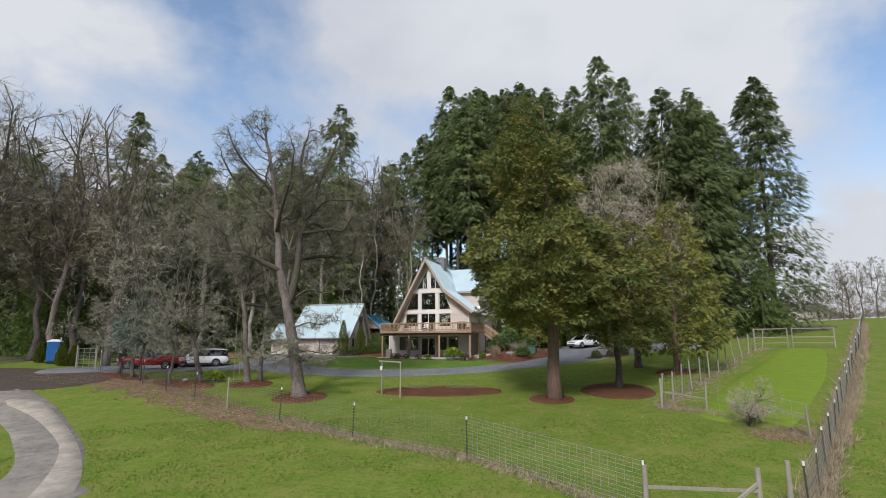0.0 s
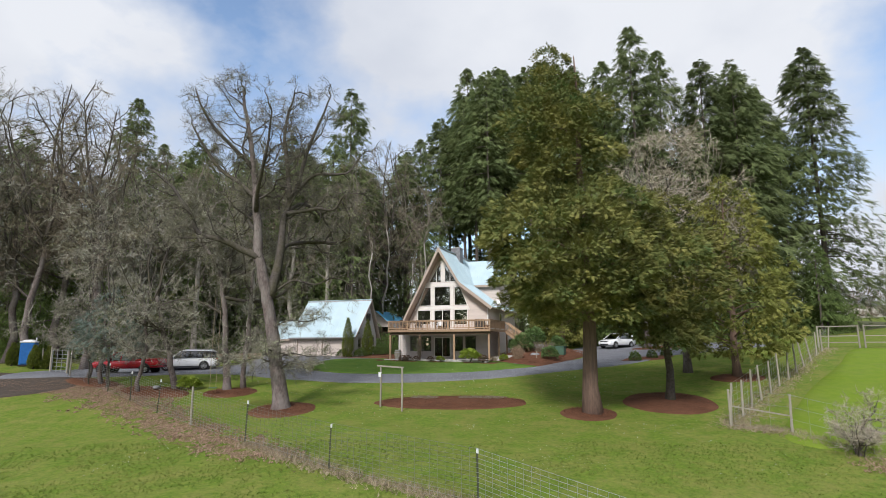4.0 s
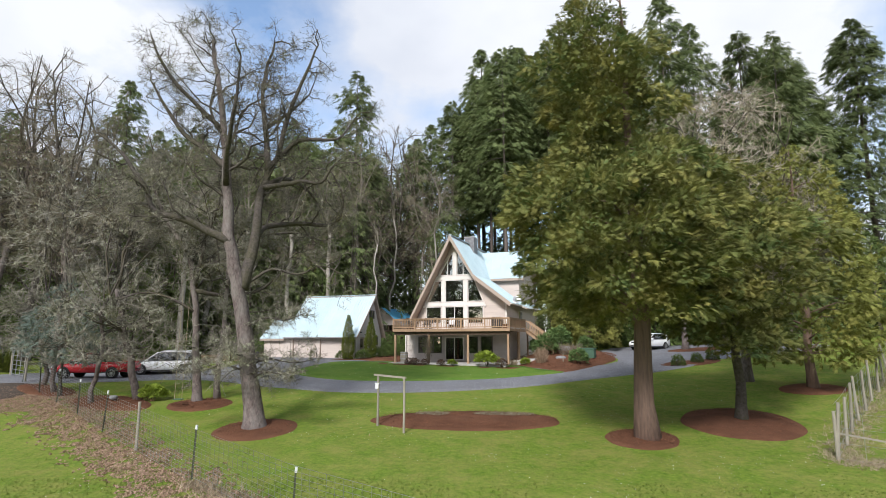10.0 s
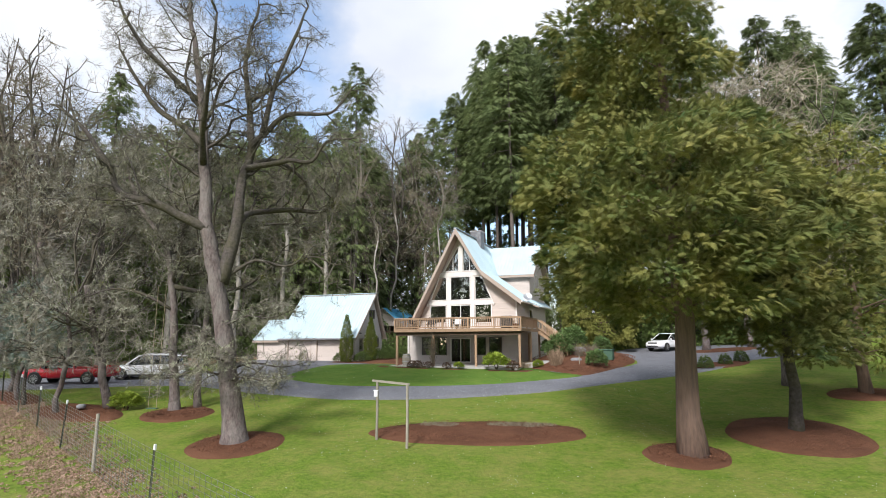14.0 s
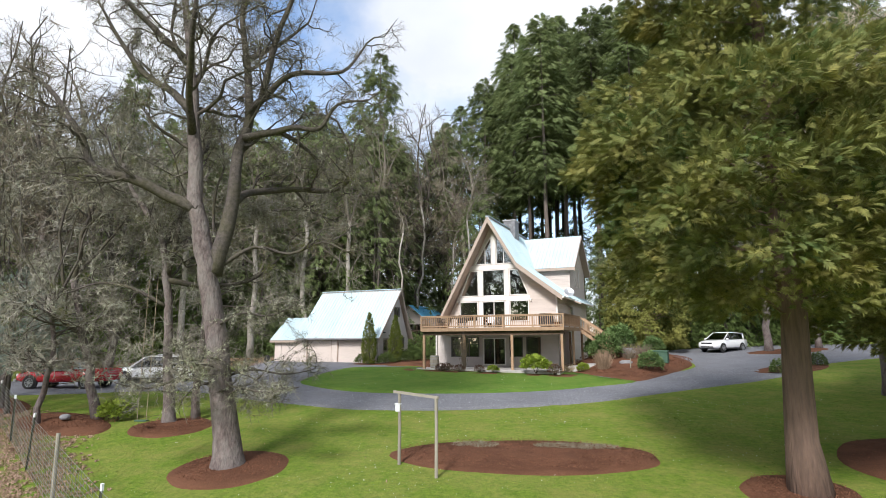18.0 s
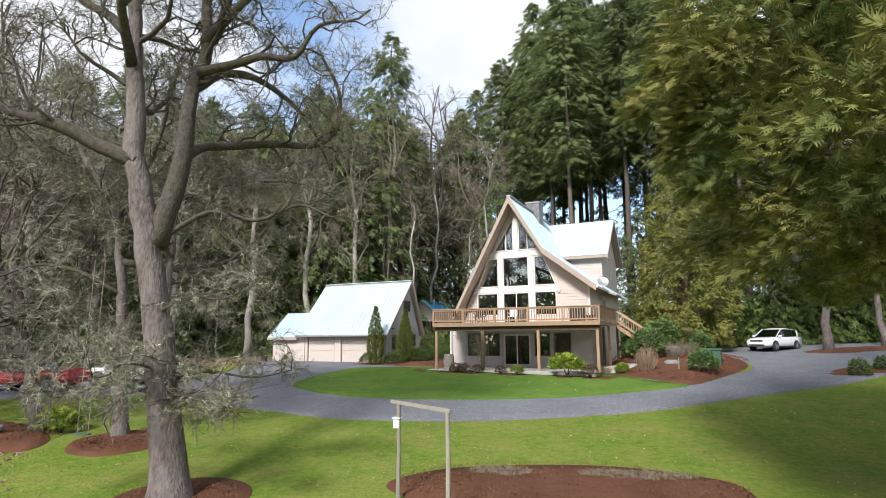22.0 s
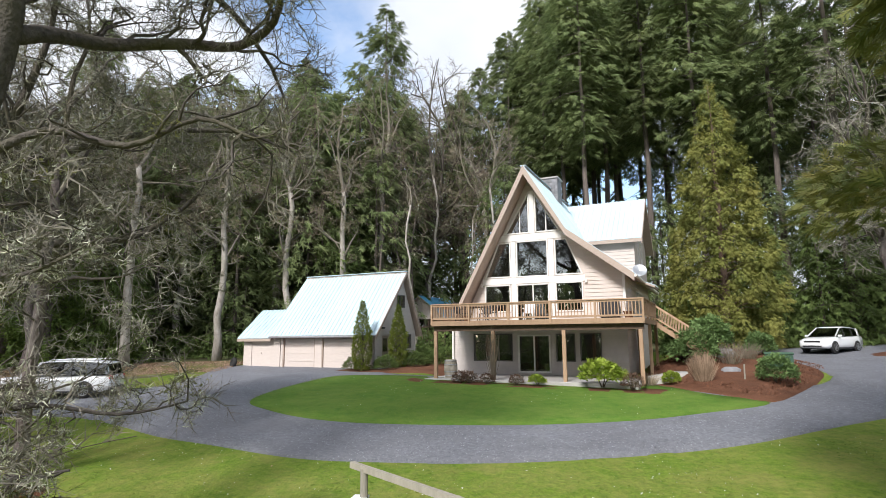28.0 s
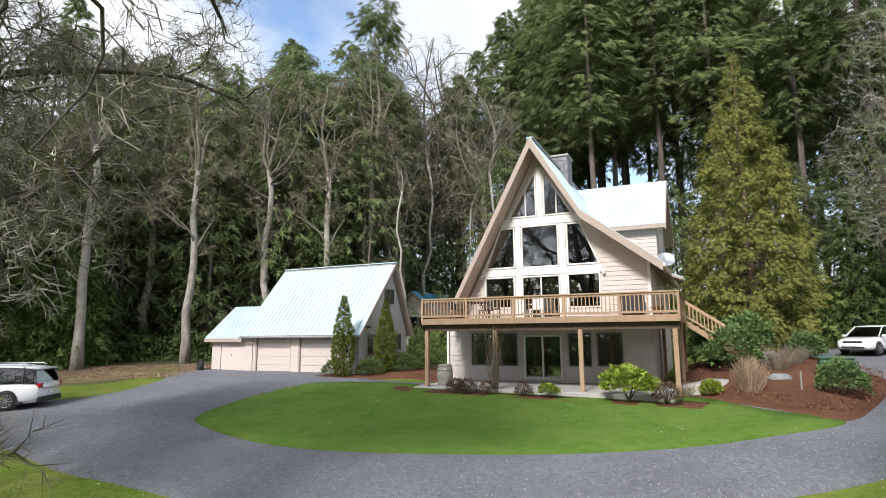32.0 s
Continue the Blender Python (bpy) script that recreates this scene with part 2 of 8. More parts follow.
M["yellow_leaf"] = leafy("yellow_cedar_sprays", (0.18, 0.21, 0.055), (0.3, 0.285, 0.08), scale=0.5, trans=0.35)
M["blue_leaf"] = leafy("blue_cedar_needles", (0.12, 0.16, 0.13), (0.19, 0.23, 0.2), scale=0.8)
M["shrub_leaf"] = leafy("shrub_leaves", (0.08, 0.125, 0.034), (0.14, 0.185, 0.055), scale=1.5)
M["heather"] = material("heather_sprigs", (0.15, 0.08, 0.065), (0.09, 0.075, 0.04), 0.9, scale=2, island=0.35, spec=0.1)
M["stalk"] = material("dry_brown_stalks", (0.36, 0.26, 0.18), (0.23, 0.16, 0.11), 0.9, scale=4, island=0.35, spec=0.1)
M["rhodo_leaf"] = leafy("rhododendron_leaves", (0.1, 0.17, 0.055), (0.17, 0.25, 0.09), scale=3, trans=0.15)
M["lime_leaf"] = leafy("lime_shrub_leaves", (0.2, 0.28, 0.03), (0.28, 0.34, 0.06), scale=3)
M["cypress_leaf"] = leafy("cypress_sprays", (0.1, 0.135, 0.022), (0.175, 0.2, 0.035), scale=2)
M["moss"] = leafy("mistletoe_moss", (0.1, 0.11, 0.025), (0.14, 0.14, 0.04), scale=2)
M["lichen"] = material("grey_green_lichen", (0.44, 0.45, 0.32), (0.3, 0.315, 0.2), 0.95, scale=1.2, spec=0.05, island=0.35, c3=(0.4, 0.4, 0.36), scale3=0.4, amount3=0.5)
M["galv"] = material("galvanised_steel", (0.42, 0.43, 0.44), (0.34, 0.35, 0.36), 0.45, metal=0.8, scale=10)
M["tpost"] = material("green_steel_post", (0.05, 0.07, 0.05), (0.08, 0.07, 0.05), 0.6, scale=10)
M["white_paint"] = material("white_car_paint", (0.78, 0.79, 0.8), (0.74, 0.75, 0.76), 0.25, scale=2, coat=0.8, spec=0.5)
M["red_paint"] = material("red_car_paint", (0.42, 0.012, 0.02), (0.36, 0.01, 0.018), 0.25, scale=2, coat=0.8, spec=0.5)
M["black_plastic"] = material("black_plastic", (0.02, 0.02, 0.022), (0.03, 0.03, 0.032), 0.5)
M["rubber"] = material("tyre_rubber", (0.02, 0.02, 0.02), (0.035, 0.034, 0.033), 0.85, scale=12)
M["alloy"] = material("alloy_wheel", (0.55, 0.56, 0.58), (0.45, 0.46, 0.48), 0.3, metal=0.9)
M["red_lens"] = material("red_lamp_lens", (0.45, 0.02, 0.03), (0.3, 0.01, 0.02), 0.15, coat=0.6)
M["clear_lens"] = material("headlight_lens", (0.6, 0.62, 0.65), (0.4, 0.42, 0.45), 0.1, coat=0.8)
M["blue_plastic"] = material("blue_plastic", (0.02, 0.12, 0.36), (0.015, 0.09, 0.28), 0.45)
M["white_plastic"] = material("white_plastic", (0.75, 0.76, 0.78), (0.66, 0.67, 0.69), 0.45)
M["green_box"] = material("green_utility_paint", (0.06, 0.12, 0.08), (0.045, 0.095, 0.065), 0.6)
M["blue_roof"] = material("blue_roof_metal", (0.1, 0.36, 0.58), (0.13, 0.42, 0.62), 0.4, vary=0.05)
g = bpy.data.materials.new("window_glass")
g.use_nodes = True
gn, gl = g.node_tree.nodes, g.node_tree.links
gn.remove(gn["Principled BSDF"])
g_t, g_g, g_f, g_m = gn.new("ShaderNodeBsdfTransparent"), gn.new("ShaderNodeBsdfGlossy"), gn.new("ShaderNodeFresnel"), gn.new("ShaderNodeMixShader")
g_t.inputs["Color"].default_value = (0.6, 0.64, 0.63, 1)
g_g.inputs["Roughness"].default_value = 0.015
g_f.inputs["IOR"].default_value = 2.7
gl.new(g_f.outputs["Fac"], g_m.inputs["Fac"])
gl.new(g_t.outputs["BSDF"], g_m.inputs[1])
gl.new(g_g.outputs["BSDF"], g_m.inputs[2])
gl.new(g_m.outputs["Shader"], gn["Material Output"].inputs["Surface"])
M["glass"] = g


# ---- mesh helpers ----
class Geo:
    def __init__(self):
        self.v, self.f = [], []

    def add(self, verts, faces):
        k = len(self.v)
        self.v += [tuple(p) for p in verts]
        self.f += [tuple(i + k for i in fc) for fc in faces]
        return self

    def box(self, x0, y0, z0, x1, y1, z1, bev=0.0):
        if bev:
            b = bev
            vs = []
            for z, d in ((z0, b), (z0 + b, 0), (z1 - b, 0), (z1, b)):
                vs += [(x0 + b, y0 + d, z), (x1 - b, y0 + d, z), (x1 - d, y0 + b, z), (x1 - d, y1 - b, z),
                       (x1 - b, y1 - d, z), (x0 + b, y1 - d, z), (x0 + d, y1 - b, z), (x0 + d, y0 + b, z)]
            fs = [tuple(range(7, -1, -1)), tuple(range(24, 32))]
            for r in range(3):
                fs += [(r * 8 + i, r * 8 + (i + 1) % 8, r * 8 + 8 + (i + 1) % 8, r * 8 + 8 + i) for i in range(8)]
            return self.add(vs, fs)
        vs = [(x0, y0, z0), (x1, y0, z0), (x1, y1, z0), (x0, y1, z0), (x0, y0, z1), (x1, y0, z1), (x1, y1, z1), (x0, y1, z1)]
        return self.add(vs, [(3, 2, 1, 0), (4, 5, 6, 7), (0, 1, 5, 4), (1, 2, 6, 5), (2, 3, 7, 6), (3, 0, 4, 7)])

    def slab(self, poly, off):
        """A polygon of 3D points thickened by the vector off."""
        n = len(poly)
        o = Vector(off)
        a = [Vector(p) for p in poly]
        return self.add(a + [p + o for p in a], [tuple(range(n - 1, -1, -1)), tuple(range(n, 2 * n))] +
                        [(i, (i + 1) % n, n + (i + 1) % n, n + i) for i in range(n)])

    def beam(self, p0, p1, w, h, up=(0, 0, 1)):
        p0, p1 = Vector(p0), Vector(p1)
        d = (p1 - p0).normalized()
        s = d.cross(Vector(up))
        s = (s.normalized() if s.length > 1e-4 else Vector((1, 0, 0))) * (w / 2)
        u = s.cross(d).normalized() * (h / 2)
        c = [-s - u, s - u, s + u, -s + u]
        return self.add([p0 + k for k in c] + [p1 + k for k in c],
                        [(0, 1, 2, 3), (7, 6, 5, 4), (0, 4, 5, 1), (1, 5, 6, 2), (2, 6, 7, 3), (3, 7, 4, 0)])

    def tube(self, pts, radii, sides=8, cap=True):
        pts = [Vector(p) for p in pts]
        k = len(self.v)
        d0 = (pts[1] - pts[0]).normalized()
        ref = d0.orthogonal().normalized()
        for i, p in enumerate(pts):
            d = ((pts[min(i + 1, len(pts) - 1)] - pts[max(i - 1, 0)])).normalized()
            ref = (ref - d * ref.dot(d)).normalized()
            b = d.cross(ref)
            r = radii[i]
            for j in range(sides):
                a = 2 * math.pi * j / sides
                q = p + ref * (r * math.cos(a)) + b * (r * math.sin(a))
                self.v.append((q.x, q.y, q.z))
        for i in range(len(pts) - 1):
            o = k + i * sides
            for j in range(sides):
                j2 = (j + 1) % sides
                self.f.append((o + j, o + j2, o + sides + j2, o + sides + j))
        if cap:
            self.f.append(tuple(range(k + sides - 1, k - 1, -1)))
            self.f.append(tuple(range(len(self.v) - sides, len(self.v))))
        return self

    def lathe(self, profile, cx=0, cy=0, sides=16):
        k = len(self.v)
        for r, z in profile:
            for j in range(sides):
                a = 2 * math.pi * j / sides
                self.v.append((cx + r * math.cos(a), cy + r * math.sin(a), z))
        for i in range(len(profile) - 1):
            for j in range(sides):
                j2 = (j + 1) % sides
                self.f.append((k + i * sides + j, k + i * sides + j2, k + (i + 1) * sides + j2, k + (i + 1) * sides + j))
        self.f.append(tuple(range(k + sides - 1, k - 1, -1)))
        self.f.append(tuple(range(len(self.v) - sides, len(self.v))))
        return self

    def mesh(self, name, mat, smooth=False):
        me = bpy.data.meshes.new(name)
        me.from_pydata(self.v, [], self.f)
        me.materials.append(M[mat])
        if smooth:
            me.polygons.foreach_set("use_smooth", [True] * len(me.polygons))
        me.update()
        return me


def mesh_np(name, verts, faces, mat):
    """A mesh from arrays; faces all have the same number of corners."""
    me = bpy.data.meshes.new(name)
    verts, faces = np.asarray(verts, np.float32), np.asarray(faces, np.int32)
    k = faces.shape[1]
    me.vertices.add(len(verts))
    me.vertices.foreach_set("co", verts.ravel())
    me.loops.add(faces.size)
    me.loops.foreach_set("vertex_index", faces.ravel())
    me.polygons.add(len(faces))
    me.polygons.foreach_set("loop_start", np.arange(len(faces), dtype=np.int32) * k)
    me.polygons.foreach_set("loop_total", np.full(len(faces), k, np.int32))
    me.materials.append(M[mat])
    me.update(calc_edges=True)
    return me


def thing(name, label, category, m=None, group="", kind=""):
    ob = new(name)
    if m is not None:
        ob.matrix_world = m
    return tagged(ob, label, category, group, kind)


def part(name, data, mat, parent, label="", smooth=False):
    """One mesh object under a thing or a part. data: a Geo or a mesh."""
    me = data.mesh(name, mat, smooth) if isinstance(data, Geo) else data
    ob = new(name, me)
    ob.parent = parent
    if label:
        ob["label"] = label
    return ob


def solo(name, data, mat, label, category, m=None, group="", kind="", smooth=False):
    me = data.mesh(name, mat, smooth) if isinstance(data, Geo) else data
    ob = new(name, me)
    if m is not None:
        ob.matrix_world = m
    return tagged(ob, label, category, group, kind)


# ---- ground ----
GY = [-400, -30, 15, 25, 35, 40, 48, 55, 60, 66, 80, 120, 160, 900]
GZ = [-14, -6.3, -4.2, -3.42, -2.6, -2.07, -1.15, -0.45, -0.1, 0.1, 0.9, 2.6, 3.0, 3.0]


def sstep(a, b, x):
    t = min(1.0, max(0.0, (x - a) / (b - a)))
    return t * t * (3 - 2 * t)


def base_z(y):
    return float(np.interp(y, GY, GZ))


def gz(x, y):
    """Height of the ground."""
    z = (base_z(y - 2) + base_z(y - 1) + 2 * base_z(y) + base_z(y + 1) + base_z(y + 2)) / 6
    z += 0.035 * min(90, max(0.0, x - 12)) * sstep(28, 55, y)
    z += 0.015 * min(90, max(0.0, x - 25)) * sstep(50, 90, y)
    z -= 0.035 * min(12, max(0.0, -x - 8)) * (1 - sstep(34, 44, y))
    z -= 0.065 * min(12, max(0.0, x - 3)) * (1 - sstep(22, 36, y))
    z += 0.85 * math.exp(-((x - 7.5) / 3.2) ** 2 - ((y - 64.5) / 3.8) ** 2)
    z -= 0.45 * sstep(50, 56, y) * (1 - sstep(57, 70, y)) * sstep(-40, -35, x) * (1 - sstep(-21, -15, x))
    # level pad under the house
    dx, dy = x + 2.37, y - 57.9
    u, v = dx * 0.9613 - dy * 0.2756, dx * 0.2756 + dy * 0.9613
    k = sstep(-7.5, -5.2, u) * (1 - sstep(3.2, 4.4, u)) * sstep(0.0, 3.6, v) * (1 - sstep(15.6, 18, v))
    return z + (min(z, -0.12) - z) * k


def axis(fine0, fine1, step, far):
    a = list(np.arange(fine0, fine1 + 1e-6, step))
    d, lo, hi = step, fine0, fine1
    while hi < far:
        d *= 1.35
        hi += d
        lo -= d
        a = [lo] + a + [hi]
    return a


xs, ys = axis(-70, 70, 1.0, 1500), axis(-15, 125, 1.0, 1500)
gv = np.array([(x, y, gz(x, y)) for y in ys for x in xs])
nx = len(xs)
gf = np.array([(j * nx + i, j * nx + i + 1, (j + 1) * nx + i + 1, (j + 1) * nx + i) for j in range(len(ys) - 1) for i in range(nx - 1)])
ground_mesh = mesh_np("ground", gv, gf, "grass")
ground_mesh.polygons.foreach_set("use_smooth", [True] * len(ground_mesh.polygons))
ground = tagged(new("ground", ground_mesh), "uneven green pasture grass sloping up to the house", "ground", kind="structure")


def smooth_loop(pts, per=6):
    out, n = [], len(pts)
    P = [Vector((*p, 0)) for p in pts]
    for i in range(n):
        p0, p1, p2, p3 = P[i - 1], P[i], P[(i + 1) % n], P[(i + 2) % n]
        for k in range(per):
            t = k / per
            q = 0.5 * ((2 * p1) + (p2 - p0) * t + (2 * p0 - 5 * p1 + 4 * p2 - p3) * t * t + (3 * p1 - p0 - 3 * p2 + p3) * t ** 3)
            out.append((q.x, q.y))
    return out


def ellipse(cx, cy, rx, ry, turn=0.0, n=40, wob=0.06, seed=0):
    r = random.Random(seed)
    ph = [r.uniform(0, 6.28) for _ in range(3)]
    c, s = math.cos(radians(turn)), math.sin(radians(turn))
    out = []
    for i in range(n):
        a = 2 * math.pi * i / n
        k = 1 + wob * (math.sin(2 * a + ph[0]) + 0.6 * math.sin(3 * a + ph[1]) + 0.4 * math.sin(7 * a + ph[2])) / 2
        x, y = rx * k * math.cos(a), ry * k * math.sin(a)
        out.append((cx + x * c - y * s, cy + x * s + y * c))
    return out


from mathutils.geometry import delaunay_2d_cdt


def drape(name, loop, lift, mat, label, category, mound=0.0, step=0.7, rough=0.0, kind="structure", seed=1):
    """A sheet that follows the ground inside a loop, lifted, with its rim turned down into the ground."""
    r = random.Random(seed)
    P = [Vector(p) for p in loop]
    pts = []
    for i, p in enumerate(P):
        q = P[(i + 1) % len(P)]
        k = max(1, int((q - p).length / 0.5))
        pts += [p.lerp(q, j / k) for j in range(k)]
    n = len(pts)
    lx, ly = np.array([p.x for p in pts]), np.array([p.y for p in pts])
    area = float(np.sum(lx * np.roll(ly, -1) - np.roll(lx, -1) * ly))
    ring = []
    for i in range(n):
        d = (pts[(i + 1) % n] - pts[i - 1]).normalized()
        q = pts[i] + Vector((-d.y, d.x)) * (0.09 if area > 0 else -0.09)
        if np.min((lx - q.x) ** 2 + (ly - q.y) ** 2) > 0.07 ** 2:
            ring.append(q)
    jx, jy = np.roll(lx, -1), np.roll(ly, -1)
    inner = []
    x = lx.min()
    while x < lx.max():
        y = ly.min()
        while y < ly.max():
            qx, qy = x + r.uniform(-0.2, 0.2) * step, y + r.uniform(-0.2, 0.2) * step
            cross = ((ly > qy) != (jy > qy)) & (qx < (jx - lx) * (qy - ly) / (jy - ly + 1e-12) + lx)
            if cross.sum() % 2 and np.min((lx - qx) ** 2 + (ly - qy) ** 2) > 0.45 ** 2:
                inner.append(Vector((qx, qy)))
            y += step
        x += step
    vs, _, fs, *_ = delaunay_2d_cdt(pts + ring + inner, [], [list(range(n))], 1, 1e-5)
    V = []
    for p in vs:
        d = math.sqrt(float(np.min((lx - p.x) ** 2 + (ly - p.y) ** 2)))
        z = gz(p.x, p.y) + lift + mound * sstep(0.05, 1.6, d)
        if rough:
            z += rough * sstep(0.05, 0.5, d) * noise.noise(Vector((p.x * 1.7, p.y * 1.7, 3.1)))
        V.append((p.x, p.y, z if d > 0.03 else gz(p.x, p.y) - 0.06))
    ge = Geo()
    ge.v, ge.f = V, [tuple(f) for f in fs]
    return solo(name, ge, mat, label, category, kind=kind, smooth=True)


DRIVE = [(-36, 49.0), (-31, 49.2), (-26, 49.8), (-20.7, 51.2), (-17.1, 50.3), (-14, 48.8), (-11.8, 48.1), (-9, 47.2), (-6.9, 47), (-3.2, 47.2),
         (0.5, 48.1), (3.4, 49.3), (6.4, 51.2), (10, 53.4), (14, 55.9), (17, 58.5), (20, 62), (27, 66), (33, 70), (30, 75), (22, 78),
         (14, 77), (11.2, 71), (11.6, 66.5), (11.3, 62.2), (9.8, 59), (7.5, 58), (2, 60.5), (-8, 61.5), (-11, 63.6), (-11, 66.6), (-15, 67.3),
         (-22, 67.3), (-21.7, 63.2), (-21.6, 60.6), (-22.3, 58.8), (-24.2, 58.3), (-29, 57.6), (-36, 56.0)]
drape("driveway", smooth_loop(DRIVE, 4), 0.06, "gravel", "loop driveway of compacted blue-grey gravel", "driveway", step=0.8)
ISLAND = [(-13.4, 53.4), (-13.6, 55.2), (-13.2, 57.9), (-12.2, 60.8), (-9, 61), (-5, 59.6), (2, 58.4), (4.3, 55.9), (5.9, 54.3), (3.2, 52.6),
          (0.6, 51.4), (-2.5, 50.7), (-5.6, 50.5), (-8.2, 50.6), (-10.1, 51.1), (-11.9, 52.1)]
drape("front_lawn", smooth_loop(ISLAND, 5), 0.1, "lush", "lush mown front lawn inside the driveway loop", "lawn", step=0.8)
TRACK = [(-8.5, -60), (-11.5, -10), (-12.5, 10), (-12.6, 20.3), (-14, 22.6), (-17.2, 27.8), (-21, 32.5), (-25, 37), (-29, 40.6), (-33, 43.5), (-40, 47), (-40, 42),
         (-33, 39), (-28.5, 35.6), (-22.5, 29.8), (-17.2, 22), (-16.6, 10), (-15.2, -10), (-12.3, -60)]
drape("dirt_track", smooth_loop(TRACK, 5), 0.035, "track", "curving gravel farm track with pale worn edges", "road", step=0.9, rough=0.03)
M["pale_track"] = material("pale_worn_gravel", (0.42, 0.375, 0.32), (0.3, 0.265, 0.225), 0.95, scale=3, detail=12, bump=0.6, bump_scale=24, c3=(0.22, 0.2, 0.18), scale3=0.8, amount3=0.6, spec=0.1, world_space=True)
drape("track_edge", smooth_loop([(-11.2, -8), (-12.6, 10), (-12.8, 18), (-13.4, 21.5), (-17.0, 27.2), (-22.6, 34.0), (-28.2, 39.4), (-30.2, 38.7), (-25.2, 34.9), (-19.2, 28.6), (-15.6, 22.6), (-14.2, 18), (-14.5, 10), (-12.6, -8)], 4), 0.06,
      "pale_track", "pale worn gravel along the edge of the track", "road", step=0.8, rough=0.03)
drape("bare_earth", smooth_loop([(-27, 45), (-29, 48.5), (-33, 51), (-40, 52), (-48, 51), (-50, 46), (-42, 42), (-35, 41.5), (-30, 42)], 5), 0.05,
      "soil", "bare dark damp earth at the gateway", "ground", step=0.9)
drape("garden_plot", smooth_loop([(14.6, 33.8), (17.6, 38.6), (22, 44.5), (28, 51.5), (35, 60.5), (37.5, 58), (30, 46), (23.5, 37.5), (18.6, 31.6), (16, 32)], 5),
      0.03, "garden_grass", "fenced garden plot of bright yellow-green grass", "lawn", step=1.0)
LEAFS = [(-36, 48.3), (-29, 48.6), (-24, 46.5), (-19, 42.8), (-14, 37.8), (-9, 33.4), (-6.5, 31), (-8, 30), (-13, 33.8), (-20, 39.2), (-27, 43.6), (-33, 46)]
drape("forest_floor", smooth_loop([(-24.5, 62.5), (-23.5, 66), (-23, 68.5), (-10, 71), (-6, 76), (6, 77), (11, 79), (22, 81), (34, 77), (50, 82), (66, 100), (60, 135), (0, 150), (-70, 150),
      (-110, 100), (-90, 60), (-55, 54), (-40, 59), (-30, 61.2)], 5), 0.03, "forest_floor", "shaded forest floor with ferns, moss and leaf litter", "ground", step=3.0)
drape("verge_leaves", smooth_loop([(-28, 62.2), (-24.4, 63.6), (-22.6, 66), (-22.2, 68.8), (-24, 70), (-29, 69), (-36, 66), (-35, 61.8)], 4), 0.06,
      "litter", "brown leaf litter at the edge of the wood", "leaf litter", step=0.8)
BEDS = [("oak", -10.0, 39.1, 1.95, 1.75, 0), ("oak", -15.1, 43.7, 1.7, 1.5, 0), ("fir", 6.9, 38.2, 1.55, 1.5, 0), ("tree", 12.0, 40.9, 2.5, 2.9, -20),
        ("oak", -20.4, 44.0, 3.0, 1.4, -25), ("cedar", 18.9, 47.7, 2.0, 1.4, 20), ("tree", 21.6, 71.8, 4.2, 2.0, 22), ("hedge", 16.2, 59.3, 3.2, 1.5, 35),
        ("verge", -27.0, 47.2, 3.2, 1.2, -30)]
for i, (w, x, y, rx, ry, tu) in enumerate(BEDS):
    drape("mulch_bed", ellipse(x, y, rx, ry, tu, seed=i), 0.05, "mulch", "round bed of red-brown bark mulch at the foot of a " + w, "mulch bed",
          mound=0.1, step=0.35, rough=0.06, kind="", seed=i)
drape("mulch_bed", ellipse(-0.5, 40.9, 4.6, 1.75, 2, n=60, seed=5), 0.05, "mulch", "long oval bed of red-brown bark mulch in the lawn", "mulch bed",
      mound=0.1, step=0.35, rough=0.08, kind="")
HBED = [(4.5, 56), (5.9, 54.4), (7.8, 56.4), (9.6, 59), (11.2, 62.2), (11.5, 66.5), (9.5, 69), (5, 66), (3, 61.5), (2.2, 58.6)]
drape("mulch_bed", smooth_loop(HBED, 5), 0.1, "mulch", "sloping shrub bed of red-brown bark mulch beside the house", "mulch bed",
      mound=0.25, step=0.45, rough=0.1, kind="")

# ---- the house ----
HOUSE = Matrix.Translation((-2.37, 57.9, 0)) @ pose(0, 0, 0, 0, 0, -16)
house = thing("a_frame_house", "cream A-frame house with pale blue-green metal roof and timber deck", "house", HOUSE)

W0, WL, WR, VB = 3.8, -5.57, 3.57, 15.5
FLOOR = 2.66


def inside(poly, x, y):
    c = False
    for i in range(len(poly)):
        (x0, y0), (x1, y1) = poly[i - 1], poly[i]
        if (y0 > y) != (y1 > y) and x < (x1 - x0) * (y - y0) / (y1 - y0) + x0:
            c = not c
    return c


